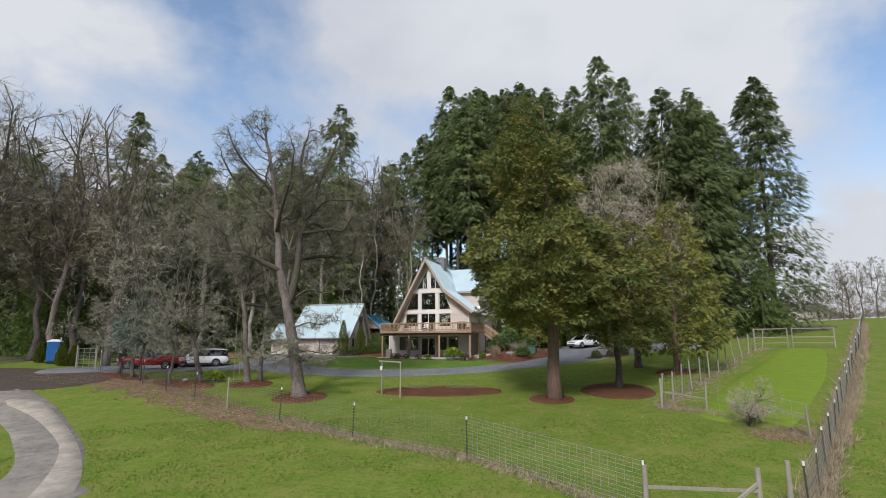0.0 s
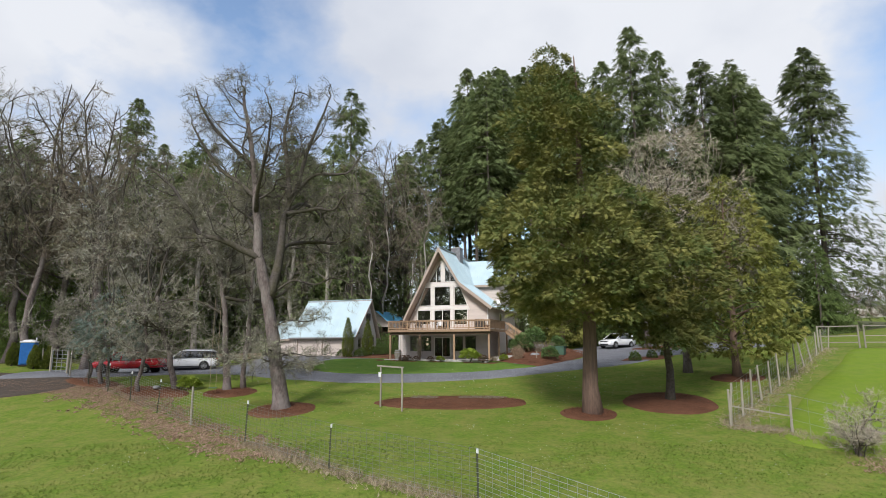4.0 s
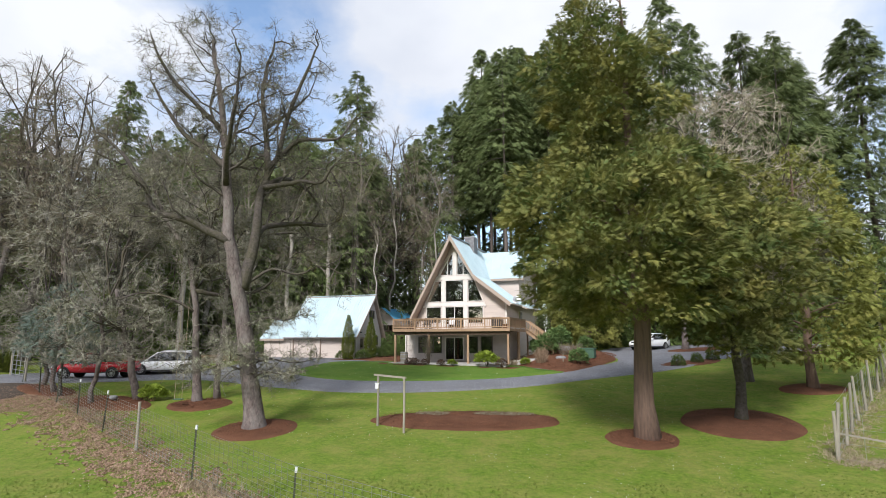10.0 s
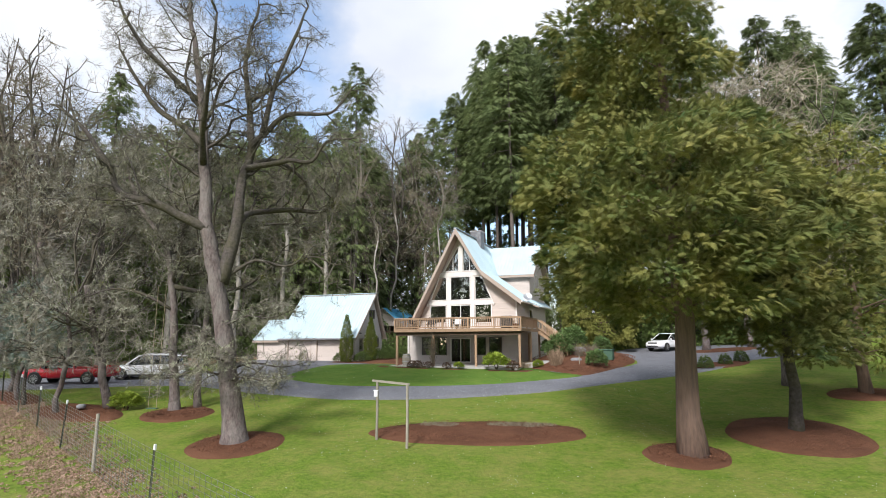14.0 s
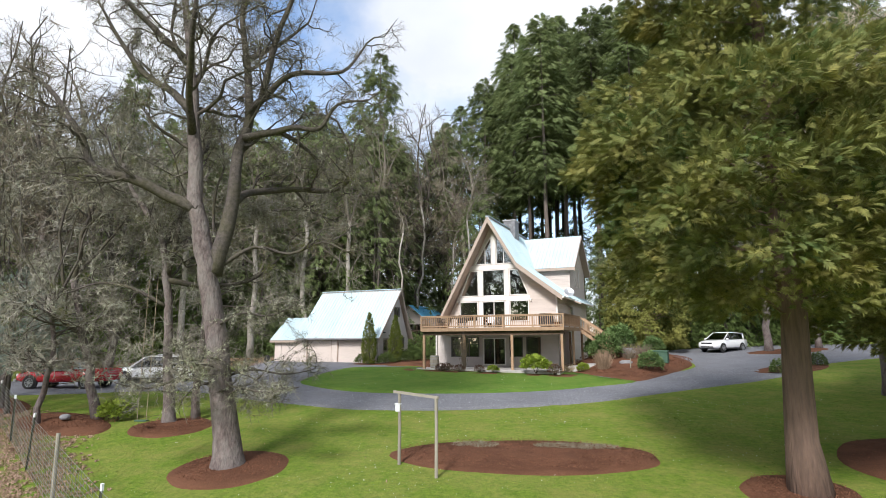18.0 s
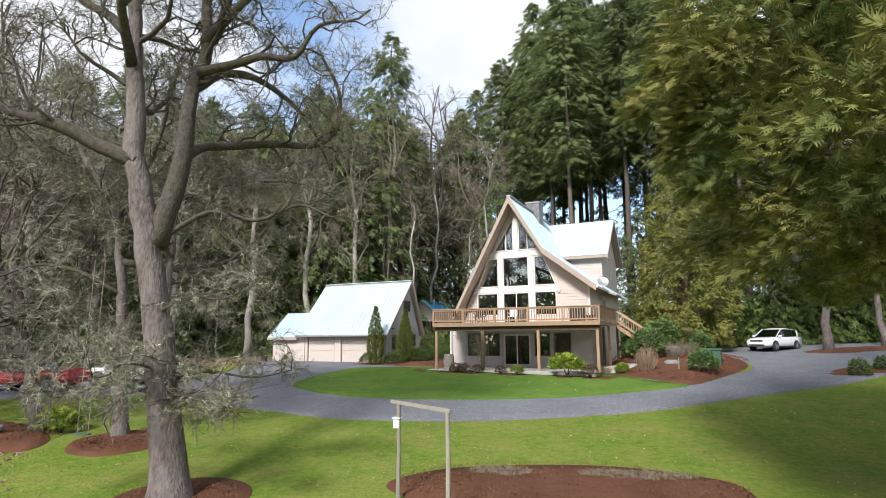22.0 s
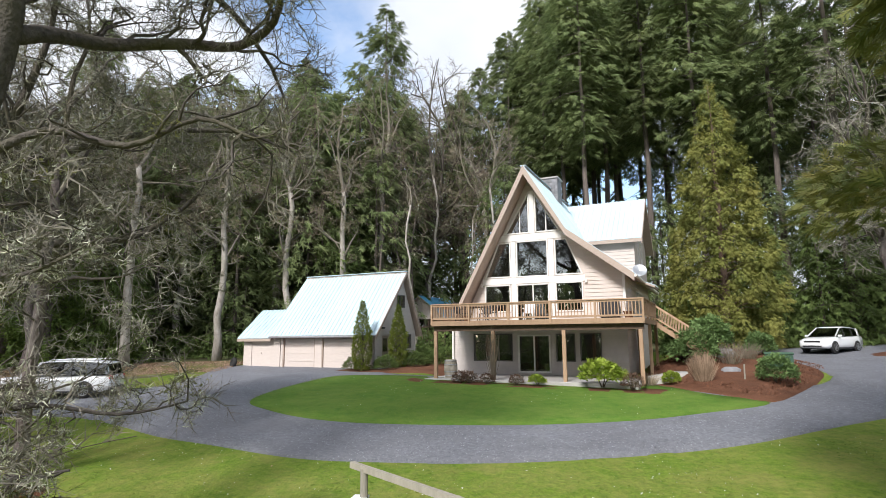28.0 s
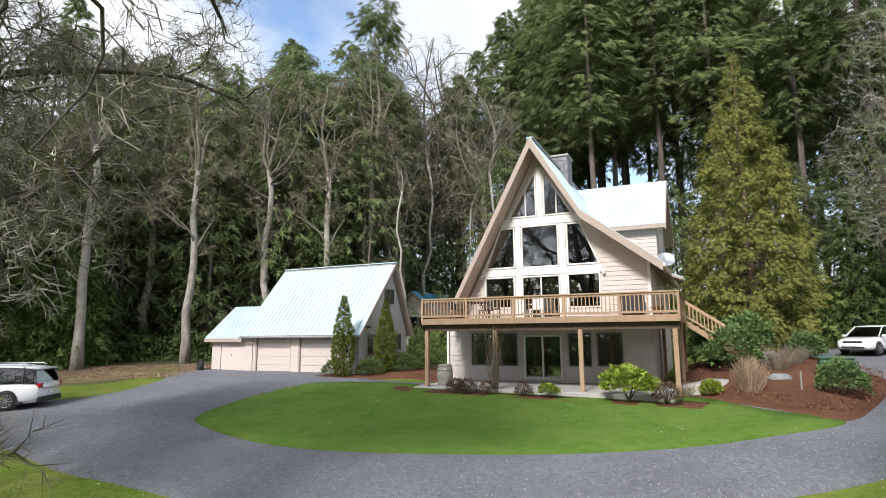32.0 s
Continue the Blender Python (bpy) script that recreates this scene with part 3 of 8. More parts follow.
def wall_holes(outline, holes, at, thick, way="v"):
    """A wall of some thickness with openings through it. way: the axis across which it is thick; outline in the other axis and z."""
    pts, faces = [], []
    for lp in [outline] + holes:
        faces.append(list(range(len(pts), len(pts) + len(lp))))
        pts += [Vector(p) for p in lp]
    vs, es, fs, *_ = delaunay_2d_cdt(pts, [], faces, 0, 1e-5)
    keep = []
    for f in fs:
        cx, cy = sum(vs[i].x for i in f) / 3, sum(vs[i].y for i in f) / 3
        if inside(outline, cx, cy) and not any(inside(h, cx, cy) for h in holes):
            keep.append(tuple(f))
    P = (lambda a, z, d: (a, at + d, z)) if way == "v" else (lambda a, z, d: (at - d, a, z))
    n = len(vs)
    ge = Geo()
    ge.add([P(p.x, p.y, 0) for p in vs] + [P(p.x, p.y, thick) for p in vs],
           keep + [tuple(i + n for i in reversed(f)) for f in keep])
    count = {}
    for f in keep:
        for i in range(3):
            e = (f[i], f[(i + 1) % 3])
            count[e] = 1
    for a, b in list(count):
        if (b, a) not in count:
            ge.f.append((b, a, a + n, b + n))
    return ge


def rect(a0, z0, a1, z1):
    return [(a0, z0), (a1, z0), (a1, z1), (a0, z1)]


def span_at(outline, z):
    xs = []
    for i in range(len(outline)):
        (x0, z0), (x1, z1) = outline[i - 1], outline[i]
        if (z0 > z) != (z1 > z):
            xs.append(x0 + (x1 - x0) * (z - z0) / (z1 - z0))
    return (min(xs), max(xs)) if xs else None


def siding(parent, outline, holes, at, mat, course=0.2, way="v", proud=0.02, m=0.05):
    """Lapped boards, each a piece of its own, left out over the openings."""
    z0, z1 = min(p[1] for p in outline), max(p[1] for p in outline)
    z = z0
    while z < z1 - 0.05:
        a, b = span_at(outline, z + 0.01), span_at(outline, min(z + course, z1) - 0.01)
        zt = min(z + course, z1)
        if a and b:
            lo, hi = max(a[0], b[0]), min(a[1], b[1])
            cuts = []
            for h in holes:
                hz0, hz1 = min(p[1] for p in h), max(p[1] for p in h)
                if hz1 > z + 0.02 and hz0 < zt - 0.02:
                    cuts.append((min(p[0] for p in h) - m, max(p[0] for p in h) + m))
            segs, cur = [], lo
            for c0, c1 in sorted(cuts):
                if c0 > cur + 0.05:
                    segs.append((cur, min(c0, hi)))
                cur = max(cur, c1)
            if hi > cur + 0.05:
                segs.append((cur, hi))
            for s0, s1 in segs:
                if s1 - s0 < 0.08:
                    continue
                prof = [(-0.003, z), (-proud - 0.012, z), (-0.006, zt + 0.01), (-0.003, zt + 0.01)]
                ge = Geo()
                if way == "v":
                    ge.slab([(s0, at + d, zz) for d, zz in prof], (s1 - s0, 0, 0))
                else:
                    ge.slab([(at - d, s0, zz) for d, zz in prof], (0, s1 - s0, 0))
                part("board", ge, mat, parent)
        z += course


def window_unit(parent, poly, at, way="v", mullions=(), frame_mat="trim", w=0.06, door=False):
    """Frame round any convex opening, set in the wall, with panes of glass behind it."""
    P = (lambda a, z, d: (a, at + d, z)) if way == "v" else (lambda a, z, d: (at - d, a, z))
    ge = Geo()
    n = len(poly)
    cx, cz = sum(p[0] for p in poly) / n, sum(p[1] for p in poly) / n
    for i in range(n):
        p, q = poly[i - 1], poly[i]
        dx, dz = q[0] - p[0], q[1] - p[1]
        L = math.hypot(dx, dz)
        nx_, nz_ = -dz / L, dx / L
        if (cx - p[0]) * nx_ + (cz - p[1]) * nz_ < 0:
            nx_, nz_ = -nx_, -nz_
        a, b = P(p[0] + nx_ * w / 2, p[1] + nz_ * w / 2, -0.005), P(q[0] + nx_ * w / 2, q[1] + nz_ * w / 2, -0.005)
        ge.beam(a, b, w, 0.09, up=(P(0, 0, 1)[0] - P(0, 0, 0)[0], P(0, 0, 1)[1] - P(0, 0, 0)[1], 0))
    win = part("sliding_door" if door else "window", ge, frame_mat, parent)
    for mu in mullions:
        s = span_at([(z_, a_) for a_, z_ in poly], mu)
        if s:
            part("mullion", Geo().beam(P(mu, s[0], 0.01), P(mu, s[1], 0.01), w * 0.8, 0.07, up=(1, 0, 0) if way == "u" else (0, 1, 0)), frame_mat, win)
    edges = [min(p[0] for p in poly)] + list(mullions) + [max(p[0] for p in poly)]
    for e0, e1 in zip(edges[:-1], edges[1:]):
        clip = []
        for i in range(n):
            p, q = poly[i - 1], poly[i]
            for lim in (e0, e1):
                if (p[0] - lim) * (q[0] - lim) < 0:
                    t = (lim - p[0]) / (q[0] - p[0])
                    clip.append((lim, p[1] + t * (q[1] - p[1])))
            if e0 - 1e-6 <= q[0] <= e1 + 1e-6:
                clip.append(q)
        mx, mz = sum(c[0] for c in clip) / len(clip), sum(c[1] for c in clip) / len(clip)
        clip.sort(key=lambda c: math.atan2(c[1] - mz, c[0] - mx))
        off = P(0, 0, 0.012)
        o0 = P(0, 0, 0)
        part("pane", Geo().slab([P(a, z, 0.03) for a, z in clip], (off[0] - o0[0], off[1] - o0[1], 0)), "glass", win).visible_shadow = False
    return win


def roof_plane(parent, p0, p1, q0, q1, thick=0.16, panel=0.9, mat="roof", name="roof"):
    """A roof slope from eave p0-p1 to ridge q0-q1: a deck under ribbed metal panels, each its own piece."""
    p0, p1, q0, q1 = Vector(p0), Vector(p1), Vector(q0), Vector(q1)
    nrm = (p1 - p0).cross(q0 - p0).normalized()
    if nrm.z < 0:
        nrm = -nrm
    base = part(name, Geo().slab([p0, p1, q1, q0], -nrm * thick), "brown_trim", parent)
    L = (p1 - p0).length
    k = max(1, round(L / panel))
    for i in range(k):
        a, b = i / k, (i + 1) / k
        e0, e1, r0, r1 = p0.lerp(p1, a), p0.lerp(p1, b), q0.lerp(q1, a), q0.lerp(q1, b)
        ge = Geo().slab([e0 + nrm * 0.004, e1 + nrm * 0.004, r1 + nrm * 0.004, r0 + nrm * 0.004], nrm * 0.012)
        for t in (0.02, 0.35, 0.68):
            ge.beam(e0.lerp(e1, t) + nrm * 0.03, r0.lerp(r1, t) + nrm * 0.03, 0.045, 0.035, up=nrm)
        part("roof_panel", ge, mat, base)
    return base


# -- lower storey
low_out = rect(WL, 0.0, WR, 2.5)
low_holes = [rect(-4.34, 0.66, -2.17, 2.08), rect(-1.89, 0.1, -0.17, 2.02), rect(0.11, 0.68, 1.07, 2.06), rect(1.31, 0.7, 2.35, 2.07)]
wall_low = part("lower_wall", wall_holes(low_out, low_holes, W0, 0.22), "siding_low", house, "taupe lower storey wall")
siding(wall_low, low_out, low_holes, W0, "siding_low", 0.22)
window_unit(house, low_holes[0], W0, mullions=(-3.4, -2.95), frame_mat="bronze", w=0.05)
window_unit(house, low_holes[1], W0, mullions=(-1.03,), door=True, w=0.08)
window_unit(house, low_holes[2], W0, frame_mat="bronze", w=0.05)
window_unit(house, low_holes[3], W0, frame_mat="bronze", w=0.05)
part("side_wall", wall_holes(rect(W0, 0.0, VB, 5.0), [rect(8.2, 3.0, 9.4, 4.4)], WR, 0.2, "u"), "siding", house)
siding(house.children[-1], rect(W0, 0.0, VB, 4.9), [rect(8.2, 3.0, 9.4, 4.4)], WR, "siding", 0.24, "u")
window_unit(house, rect(8.2, 3.0, 9.4, 4.4), WR, "u")
part("left_wall", Geo().box(WL, W0, 0, WL + 0.2, VB, 2.6), "siding", house)
part("back_wall", Geo().slab([(WL, VB, 0), (WR, VB, 0), (WR, VB, 4.9), (0.9, VB, 7), (-1.04, VB, 10.3), (-5.0, VB, 2.7)], (0, -0.2, 0)), "siding", house)
inner = Geo().box(WL + 0.25, W0 + 0.25, 2.5, WR - 0.25, VB - 0.3, 2.64)
part("upper_floor", inner, "dark_wood", house)
# unseen walls added behind the panes, near-black so the rooms look unlit
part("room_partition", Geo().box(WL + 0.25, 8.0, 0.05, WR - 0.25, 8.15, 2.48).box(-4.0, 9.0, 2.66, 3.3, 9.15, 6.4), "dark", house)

# -- gable front
AP, KN, EN, LF = (-1.04, 10.69), (1.03, 7.19), (4.16, 4.79), (-5.2, 2.75)
gab_out = [(-4.98, FLOOR), (WR, FLOOR), (WR, 4.95), (1.0, 6.92), (-1.04, 10.35)]
tri_l = [(-2.46, 7.32), (-1.1, 7.32), (-1.1, 9.55)]
tri_r = [(-0.78, 7.32), (0.52, 7.32), (-0.78, 9.5)]
gab_holes = [tri_l, tri_r,
             [(-3.64, 5.02), (-2.16, 5.02), (-2.16, 6.9), (-2.85, 6.9)], rect(-1.86, 5.0, -0.15, 6.92), [(0.2, 5.02), (1.6, 5.02), (0.82, 6.9), (0.2, 6.9)],
             rect(-3.65, 3.2, -2.2, 4.64), rect(-1.88, FLOOR + 0.06, -0.14, 4.63), rect(0.18, 3.16, 1.58, 4.66)]
gable = part("gable_wall", wall_holes(gab_out, gab_holes, W0, 0.22), "siding", house)
siding(gable, gab_out, gab_holes + [rect(-3.7, 4.6, 1.65, 5.05), rect(-2.9, 6.85, 0.85, 7.34), rect(-2.2, 2.7, -1.8, 7), rect(-0.18, 2.7, 0.22, 7),
                                    rect(-1.15, 7.2, -0.74, 9.4)], W0, "siding", 0.2)
window_unit(house, tri_l, W0, mullions=(-1.62,))
window_unit(house, tri_r, W0, mullions=(-0.2,))
for h in gab_holes[2:6]:
    window_unit(house, h, W0)
window_unit(house, gab_holes[6], W0, mullions=(-1.0,), door=True)
window_unit(house, gab_holes[7], W0)
for b in ((-3.75, 4.66, 1.7, 4.98), (-2.9, 6.93, 0.86, 7.28), (-2.14, FLOOR, -1.88, 4.65), (-2.14, 4.99, -1.88, 6.92), (-0.12, FLOOR, 0.16, 4.65),
          (-0.12, 4.99, 0.16, 6.92), (-1.08, 7.29, -0.8, 9.6)):
    part("trim_board", Geo().box(b[0], W0 - 0.06, b[1], b[2], W0 - 0.025, b[3], 0.008), "trim", house)
part("corner_board", Geo().box(WR - 0.09, W0 - 0.045, FLOOR, WR + 0.03, W0 - 0.026, 5.0), "trim", house)
part("corner_board", Geo().box(WL - 0.03, W0 - 0.05, 0.05, WL + 0.1, W0 - 0.036, 2.45), "trim", house)

# -- main roof
RV = 2.75
roof_plane(house, (LF[0], VB + 0.5, LF[1]), (LF[0], RV, LF[1]), (AP[0], VB + 0.5, AP[1]), (AP[0], RV, AP[1]))
roof_plane(house, (KN[0], RV, KN[1]), (KN[0], VB + 0.5, KN[1]), (AP[0], RV, AP[1]), (AP[0], VB + 0.5, AP[1]))
roof_plane(house, (EN[0], RV, EN[1]), (EN[0], VB + 0.5, EN[1]), (KN[0], RV, KN[1]), (KN[0], VB + 0.5, KN[1]))
for p, q in ((LF, AP), (AP, KN), (KN, EN)):
    part("barge_board", Geo().slab([(p[0], RV - 0.05, p[1] + 0.03), (q[0], RV - 0.05, q[1] + 0.03), (q[0], RV - 0.05, q[1] - 0.33 - 0.12 * (q is AP)),
                                    (p[0], RV - 0.05, p[1] - 0.33 - 0.12 * (p is AP))], (0, 0.045, 0)), "brown_trim", house)
part("ridge_cap", Geo().beam((AP[0], RV, AP[1] + 0.03), (AP[0], VB + 0.5, AP[1] + 0.03), 0.3, 0.05), "roof", house)
part("gutter", Geo().tube([(EN[0] + 0.05, RV, EN[1] - 0.08), (EN[0] + 0.05, VB, EN[1] - 0.08)], [0.07, 0.07], 8), "trim", house)

# -- dormer
DR, DE = (11.8, 10.36), (8.2, 7.35)
roof_plane(house, (-1.0, DE[0], DE[1]), (4.05, DE[0], DE[1]), (-1.0, DR[0], DR[1]), (4.05, DR[0], DR[1]))
roof_plane(house, (4.05, 15.4, DE[1]), (-1.0, 15.4, DE[1]), (4.05, DR[0], DR[1]), (-1.0, DR[0], DR[1]))
dorm = part("dormer_front", Geo().box(0.4, 8.6, 4.8, 3.6, 8.8, 7.5), "siding", house)
siding(dorm, rect(0.4, 4.9, 3.6, 7.45), [], 8.6, "siding", 0.2)
part("dormer_gable", Geo().slab([(3.4, 8.6, 4.8), (3.4, 15, 4.8), (3.4, 15, 7.5), (3.4, 11.8, 10.1), (3.4, 8.6, 7.5)], (0.2, 0, 0)), "siding", house)
window_unit(house, rect(10.6, 6.0, 12.2, 7.6), 3.62, "u")
for s0, s1 in (((8.15, 7.32), (11.8, 10.36)), ((11.8, 10.36), (15.45, 7.32))):
    part("barge_board", Geo().slab([(4.05, s0[0], s0[1] + 0.02), (4.05, s1[0], s1[1] + 0.02), (4.05, s1[0], s1[1] - 0.28), (4.05, s0[0], s0[1] - 0.28)], (0.05, 0, 0)), "brown_trim", house)
part("eave_fascia", Geo().box(-0.2, 8.14, 7.14, 4.05, 8.19, 7.34), "brown_trim", house)

# -- chimney
ch = part("chimney", Geo().box(-1.45, 8.0, 8.8, -0.5, 9.1, 11.35, 0.03), "stone", house, "grey stone chimney")
rc = random.Random(4)
for k in range(10):
    z = 9.4 + 0.19 * k
    x = -1.45 + (0.1 if k % 2 else 0.0)
    while x < -0.6:
        w = rc.uniform(0.18, 0.32)
        part("stone", Geo().box(x, 7.97, z, min(x + w, -0.5) - 0.015, 8.0, z + 0.175, 0.01), "stone", ch)
        x += w
part("chimney_cap", Geo().box(-1.52, 7.93, 11.35, -0.43, 9.17, 11.45, 0.02), "concrete", ch)

# -- side porch roof and dish
roof_plane(house, (4.75, 6.6, 4.5), (4.75, 8.6, 4.5), (3.6, 6.6, 4.95), (3.6, 8.6, 4.95), 0.1)
dish = part("satellite_dish", Geo().lathe([(0.02, 0.0), (0.18, 0.02), (0.34, 0.09), (0.36, 0.1), (0.33, 0.11), (0.02, 0.03)], sides=20), "galv", house, "grey satellite dish")
dish.matrix_local = pose(4.15, 5.2, 5.15, 60, 0, 15)
part("dish_arm", Geo().tube([(4.0, 5.3, 4.6), (4.15, 5.25, 5.0), (4.15, 5.2, 5.15)], [0.025] * 3, 6), "galv", house)
part("cabinet_box", Geo().box(-5.75, 4.3, 2.6, -5.0, 5.3, 3.62, 0.04), "trim", house, "white utility box behind the roof's foot")
part("downpipe", Geo().tube([(-5.5, 3.68, 2.4), (-5.5, 3.68, 0.1)], [0.05, 0.05], 8), "trim", house)
for lx in (-3.8, 1.75):
    part("wall_lamp", Geo().box(lx - 0.06, W0 - 0.16, 4.55, lx + 0.06, W0 - 0.03, 4.75, 0.02), "trim", house)

# -- deck
deck = part("deck", Geo().box(-5.0, 0.0, 2.45, 4.75, 0.05, 2.68).box(-5.0, 0.05, 2.45, -4.95, 3.75, 2.66).box(4.7, 0.05, 2.45, 4.75, 7.2, 2.66), "deck", house,
            "timber deck with cedar rim boards")
part("deck_beam", Geo().box(-4.98, 0.22, 2.2, 4.7, 0.36, 2.45), "dark_wood", deck)
for j in range(24):
    x = -4.8 + j * 0.405
    part("joist", Geo().box(x, 0.36, 2.43, x + 0.05, 3.74, 2.6), "dark_wood", deck)
for j in range(26):
    y = 0.02 + j * 0.144
    part("deck_board", Geo().box(-5.02, y, 2.61, 4.77 if y > 0.1 else 4.77, y + 0.137, FLOOR), "deck", deck)
for j in range(22):
    y = 3.8 + j * 0.155
    part("deck_board", Geo().box(3.62, y, 2.61, 4.74, y + 0.148, FLOOR), "deck", deck)
rail_path = [((-5.0, 3.7), (-5.0, 0.03)), ((-5.0, 0.03), (4.72, 0.03)), ((4.72, 0.03), (4.72, 5.6))]
for (x0, y0), (x1, y1) in rail_path:
    L = math.hypot(x1 - x0, y1 - y0)
    n = max(2, round(L / 1.95) + 1)
    for j in range(n):
        t = j / (n - 1)
        if j == 0 and (x0, y0) != (-5.0, 3.7):
            continue
        px, py = x0 + (x1 - x0) * t, y0 + (y1 - y0) * t
        part("rail_post", Geo().box(px - 0.045, py - 0.045, 2.5, px + 0.045, py + 0.045, 3.47, 0.006), "deck", deck)
    part("top_rail", Geo().beam((x0, y0, 3.47), (x1, y1, 3.47), 0.13, 0.045), "deck", deck)
    for zz in (2.78, 3.4):
        part("rail", Geo().beam((x0, y0, zz), (x1, y1, zz), 0.04, 0.08), "deck", deck)
    nb = round(L / 0.14)
    bal = Geo().box(-0.018, -0.018, 2.8, 0.018, 0.018, 3.4).mesh("baluster", "deck")
    for j in range(1, nb):
        t = j / nb
        b = part("baluster", bal, "deck", deck)
        b.location = (x0 + (x1 - x0) * t, y0 + (y1 - y0) * t, 0)
for px in (-4.9, -1.95, 1.34, 4.55):
    part("deck_post", Geo().box(px - 0.08, 0.2, -0.04, px + 0.08, 0.36, 2.2, 0.01), "deck", deck)
for px, py in ((4.6, 3.6), (4.6, 6.9), (3.75, 6.9)):
    part("deck_post", Geo().box(px - 0.07, py, 0.0, px + 0.07, py + 0.14, 2.45, 0.01), "deck", deck)
# -- deck stairs
stairs = part("stairs", Geo().slab([(4.75, 5.75, 2.6), (7.0, 5.75, 1.0), (7.0, 5.75, 0.75), (4.75, 5.75, 2.35)], (0, 0.05, 0))
              .slab([(4.75, 6.95, 2.6), (7.0, 6.95, 1.0), (7.0, 6.95, 0.75), (4.75, 6.95, 2.35)], (0, 0.05, 0)), "deck", house, "timber steps down from the deck")
for j in range(9):
    x, z = 4.78 + j * 0.25, 2.48 - j * 0.178
    part("tread", Geo().box(x, 5.8, z, x + 0.27, 6.95, z + 0.04), "deck", stairs)
for yy in (5.75, 6.98):
    part("stair_rail", Geo().beam((4.75, yy, 3.4), (7.0, yy, 1.8), 0.05, 0.09), "deck", stairs)
    part("stair_rail", Geo().beam((4.75, yy, 2.78), (7.0, yy, 1.18), 0.04, 0.06), "deck", stairs)
    for j in range(1, 16):
        x = 4.75 + j * 0.144
        z = 2.78 - (x - 4.75) * 0.711
        part("baluster", Geo().box(x - 0.017, yy - 0.017, z, x + 0.017, yy + 0.017, z + 0.62), "deck", stairs)
    part("newel_post", Geo().box(6.95, yy - 0.05, 0.4, 7.05, yy + 0.05, 1.88), "deck", stairs)
solo("patio", Geo().box(-5.4, 0.0, -0.25, 4.4, 3.8, -0.02, 0.02), "concrete", "grey concrete patio slab under the deck", "patio", HOUSE, kind="structure")
solo("house_foundation", Geo().box(WL + 0.02, W0 + 0.02, -1.0, WR - 0.02, VB, 0.0), "concrete", "concrete foundation of the house", "foundation", HOUSE, kind="structure")

# ---- garage ----
GARAGE = Matrix.Translation((-18.2, 66.5, 0)) @ pose(0, 0, 0, 0, 0, -16)
gar = thing("garage", "cream double garage with pale blue-green metal roof", "garage", GARAGE)
GW, GD, GR = 6.97, 5.0, 3.2
g_holes = [rect(0.12, 0.02, 2.63, 1.96), rect(3.14, 0.02, 5.65, 1.96)]
part("front_wall", wall_holes(rect(-0.05, -0.3, GW, 2.1), g_holes, 0, 0.2), "siding", gar)
for h in g_holes:
    (a0, z0), (a1, _), (_, z1), _ = h
    part("door_frame", Geo().box(a0, 0.02, z0, a0 + 0.07, 0.16, z1).box(a1 - 0.07, 0.02, z0, a1, 0.16, z1).box(a0 + 0.07, 0.02, z1 - 0.07, a1 - 0.07, 0.16, z1), "brown_trim", gar)
    gd = part("garage_door", Geo().box(a0 + 0.07, 0.14, z0, a1 - 0.07, 0.18, z1 - 0.07), "siding", gar)
    for k in range(4):
        zz = z0 + k * (z1 - z0 - 0.07) / 4
        part("panel", Geo().box(a0 + 0.07, 0.12, zz + 0.006, a1 - 0.07, 0.14, zz + (z1 - z0 - 0.07) / 4 - 0.006, 0.006), "siding", gd)
gs_out = [(0, -0.3), (GD, -0.3), (GD, 2.25), (GR, 5.75), (0, 2.25)]
gs_holes = [rect(0.79, 0.1, 1.62, 2.05), rect(2.5, 3.8, 3.5, 4.62), rect(3.5, 1.25, 4.35, 2.15)]
gsw = part("gable_wall", wall_holes(gs_out, gs_holes, GW, 0.2, "u"), "siding_low", gar, "taupe gable wall")
siding(gsw, gs_out, gs_holes, GW, "siding_low", 0.22, "u")
for h in gs_holes[1:]:
    window_unit(gar, h, GW, "u", mullions=((h[0][0] + h[1][0]) / 2,), frame_mat="bronze")
sdoor = part("side_door", Geo().box(GW - 0.12, 0.79, 0.1, GW - 0.06, 1.62, 2.05), "brown_trim", gar, "brown side door with a small window")
part("door_pane", Geo().box(GW - 0.06, 0.95, 1.1, GW - 0.05, 1.45, 1.9), "glass", sdoor)
part("rear_wall", Geo().box(0, GD - 0.2, -0.3, GW - 0.22, GD, 2.25), "siding", gar)
part("left_gable", Geo().slab([(0.0, 0.22, -0.3), (0.0, GD - 0.22, -0.3), (0.0, GD - 0.22, 2.25), (0.0, GR, 5.75), (0.0, 0.22, 2.25)], (0.2, 0, 0)), "siding", gar)
roof_plane(gar, (-0.6, -0.45, 2.07), (7.3, -0.45, 2.07), (-0.6, GR, 6.12), (7.3, GR, 6.12))
roof_plane(gar, (7.3, GD + 0.35, 2.07), (-0.6, GD + 0.35, 2.07), (7.3, GR, 6.12), (-0.6, GR, 6.12))
part("ridge_cap", Geo().beam((-0.62, GR, 6.15), (7.32, GR, 6.15), 0.3, 0.05), "roof", gar)
for a, b in (((-0.47, 2.05), (GR, 6.12)), ((GR, 6.12), (GD + 0.37, 2.05))):
    part("barge_board", Geo().slab([(7.3, a[0], a[1]), (7.3, b[0], b[1]), (7.3, b[0], b[1] - 0.22), (7.3, a[0], a[1] - 0.22)], (0.04, 0, 0)), "brown_trim", gar)
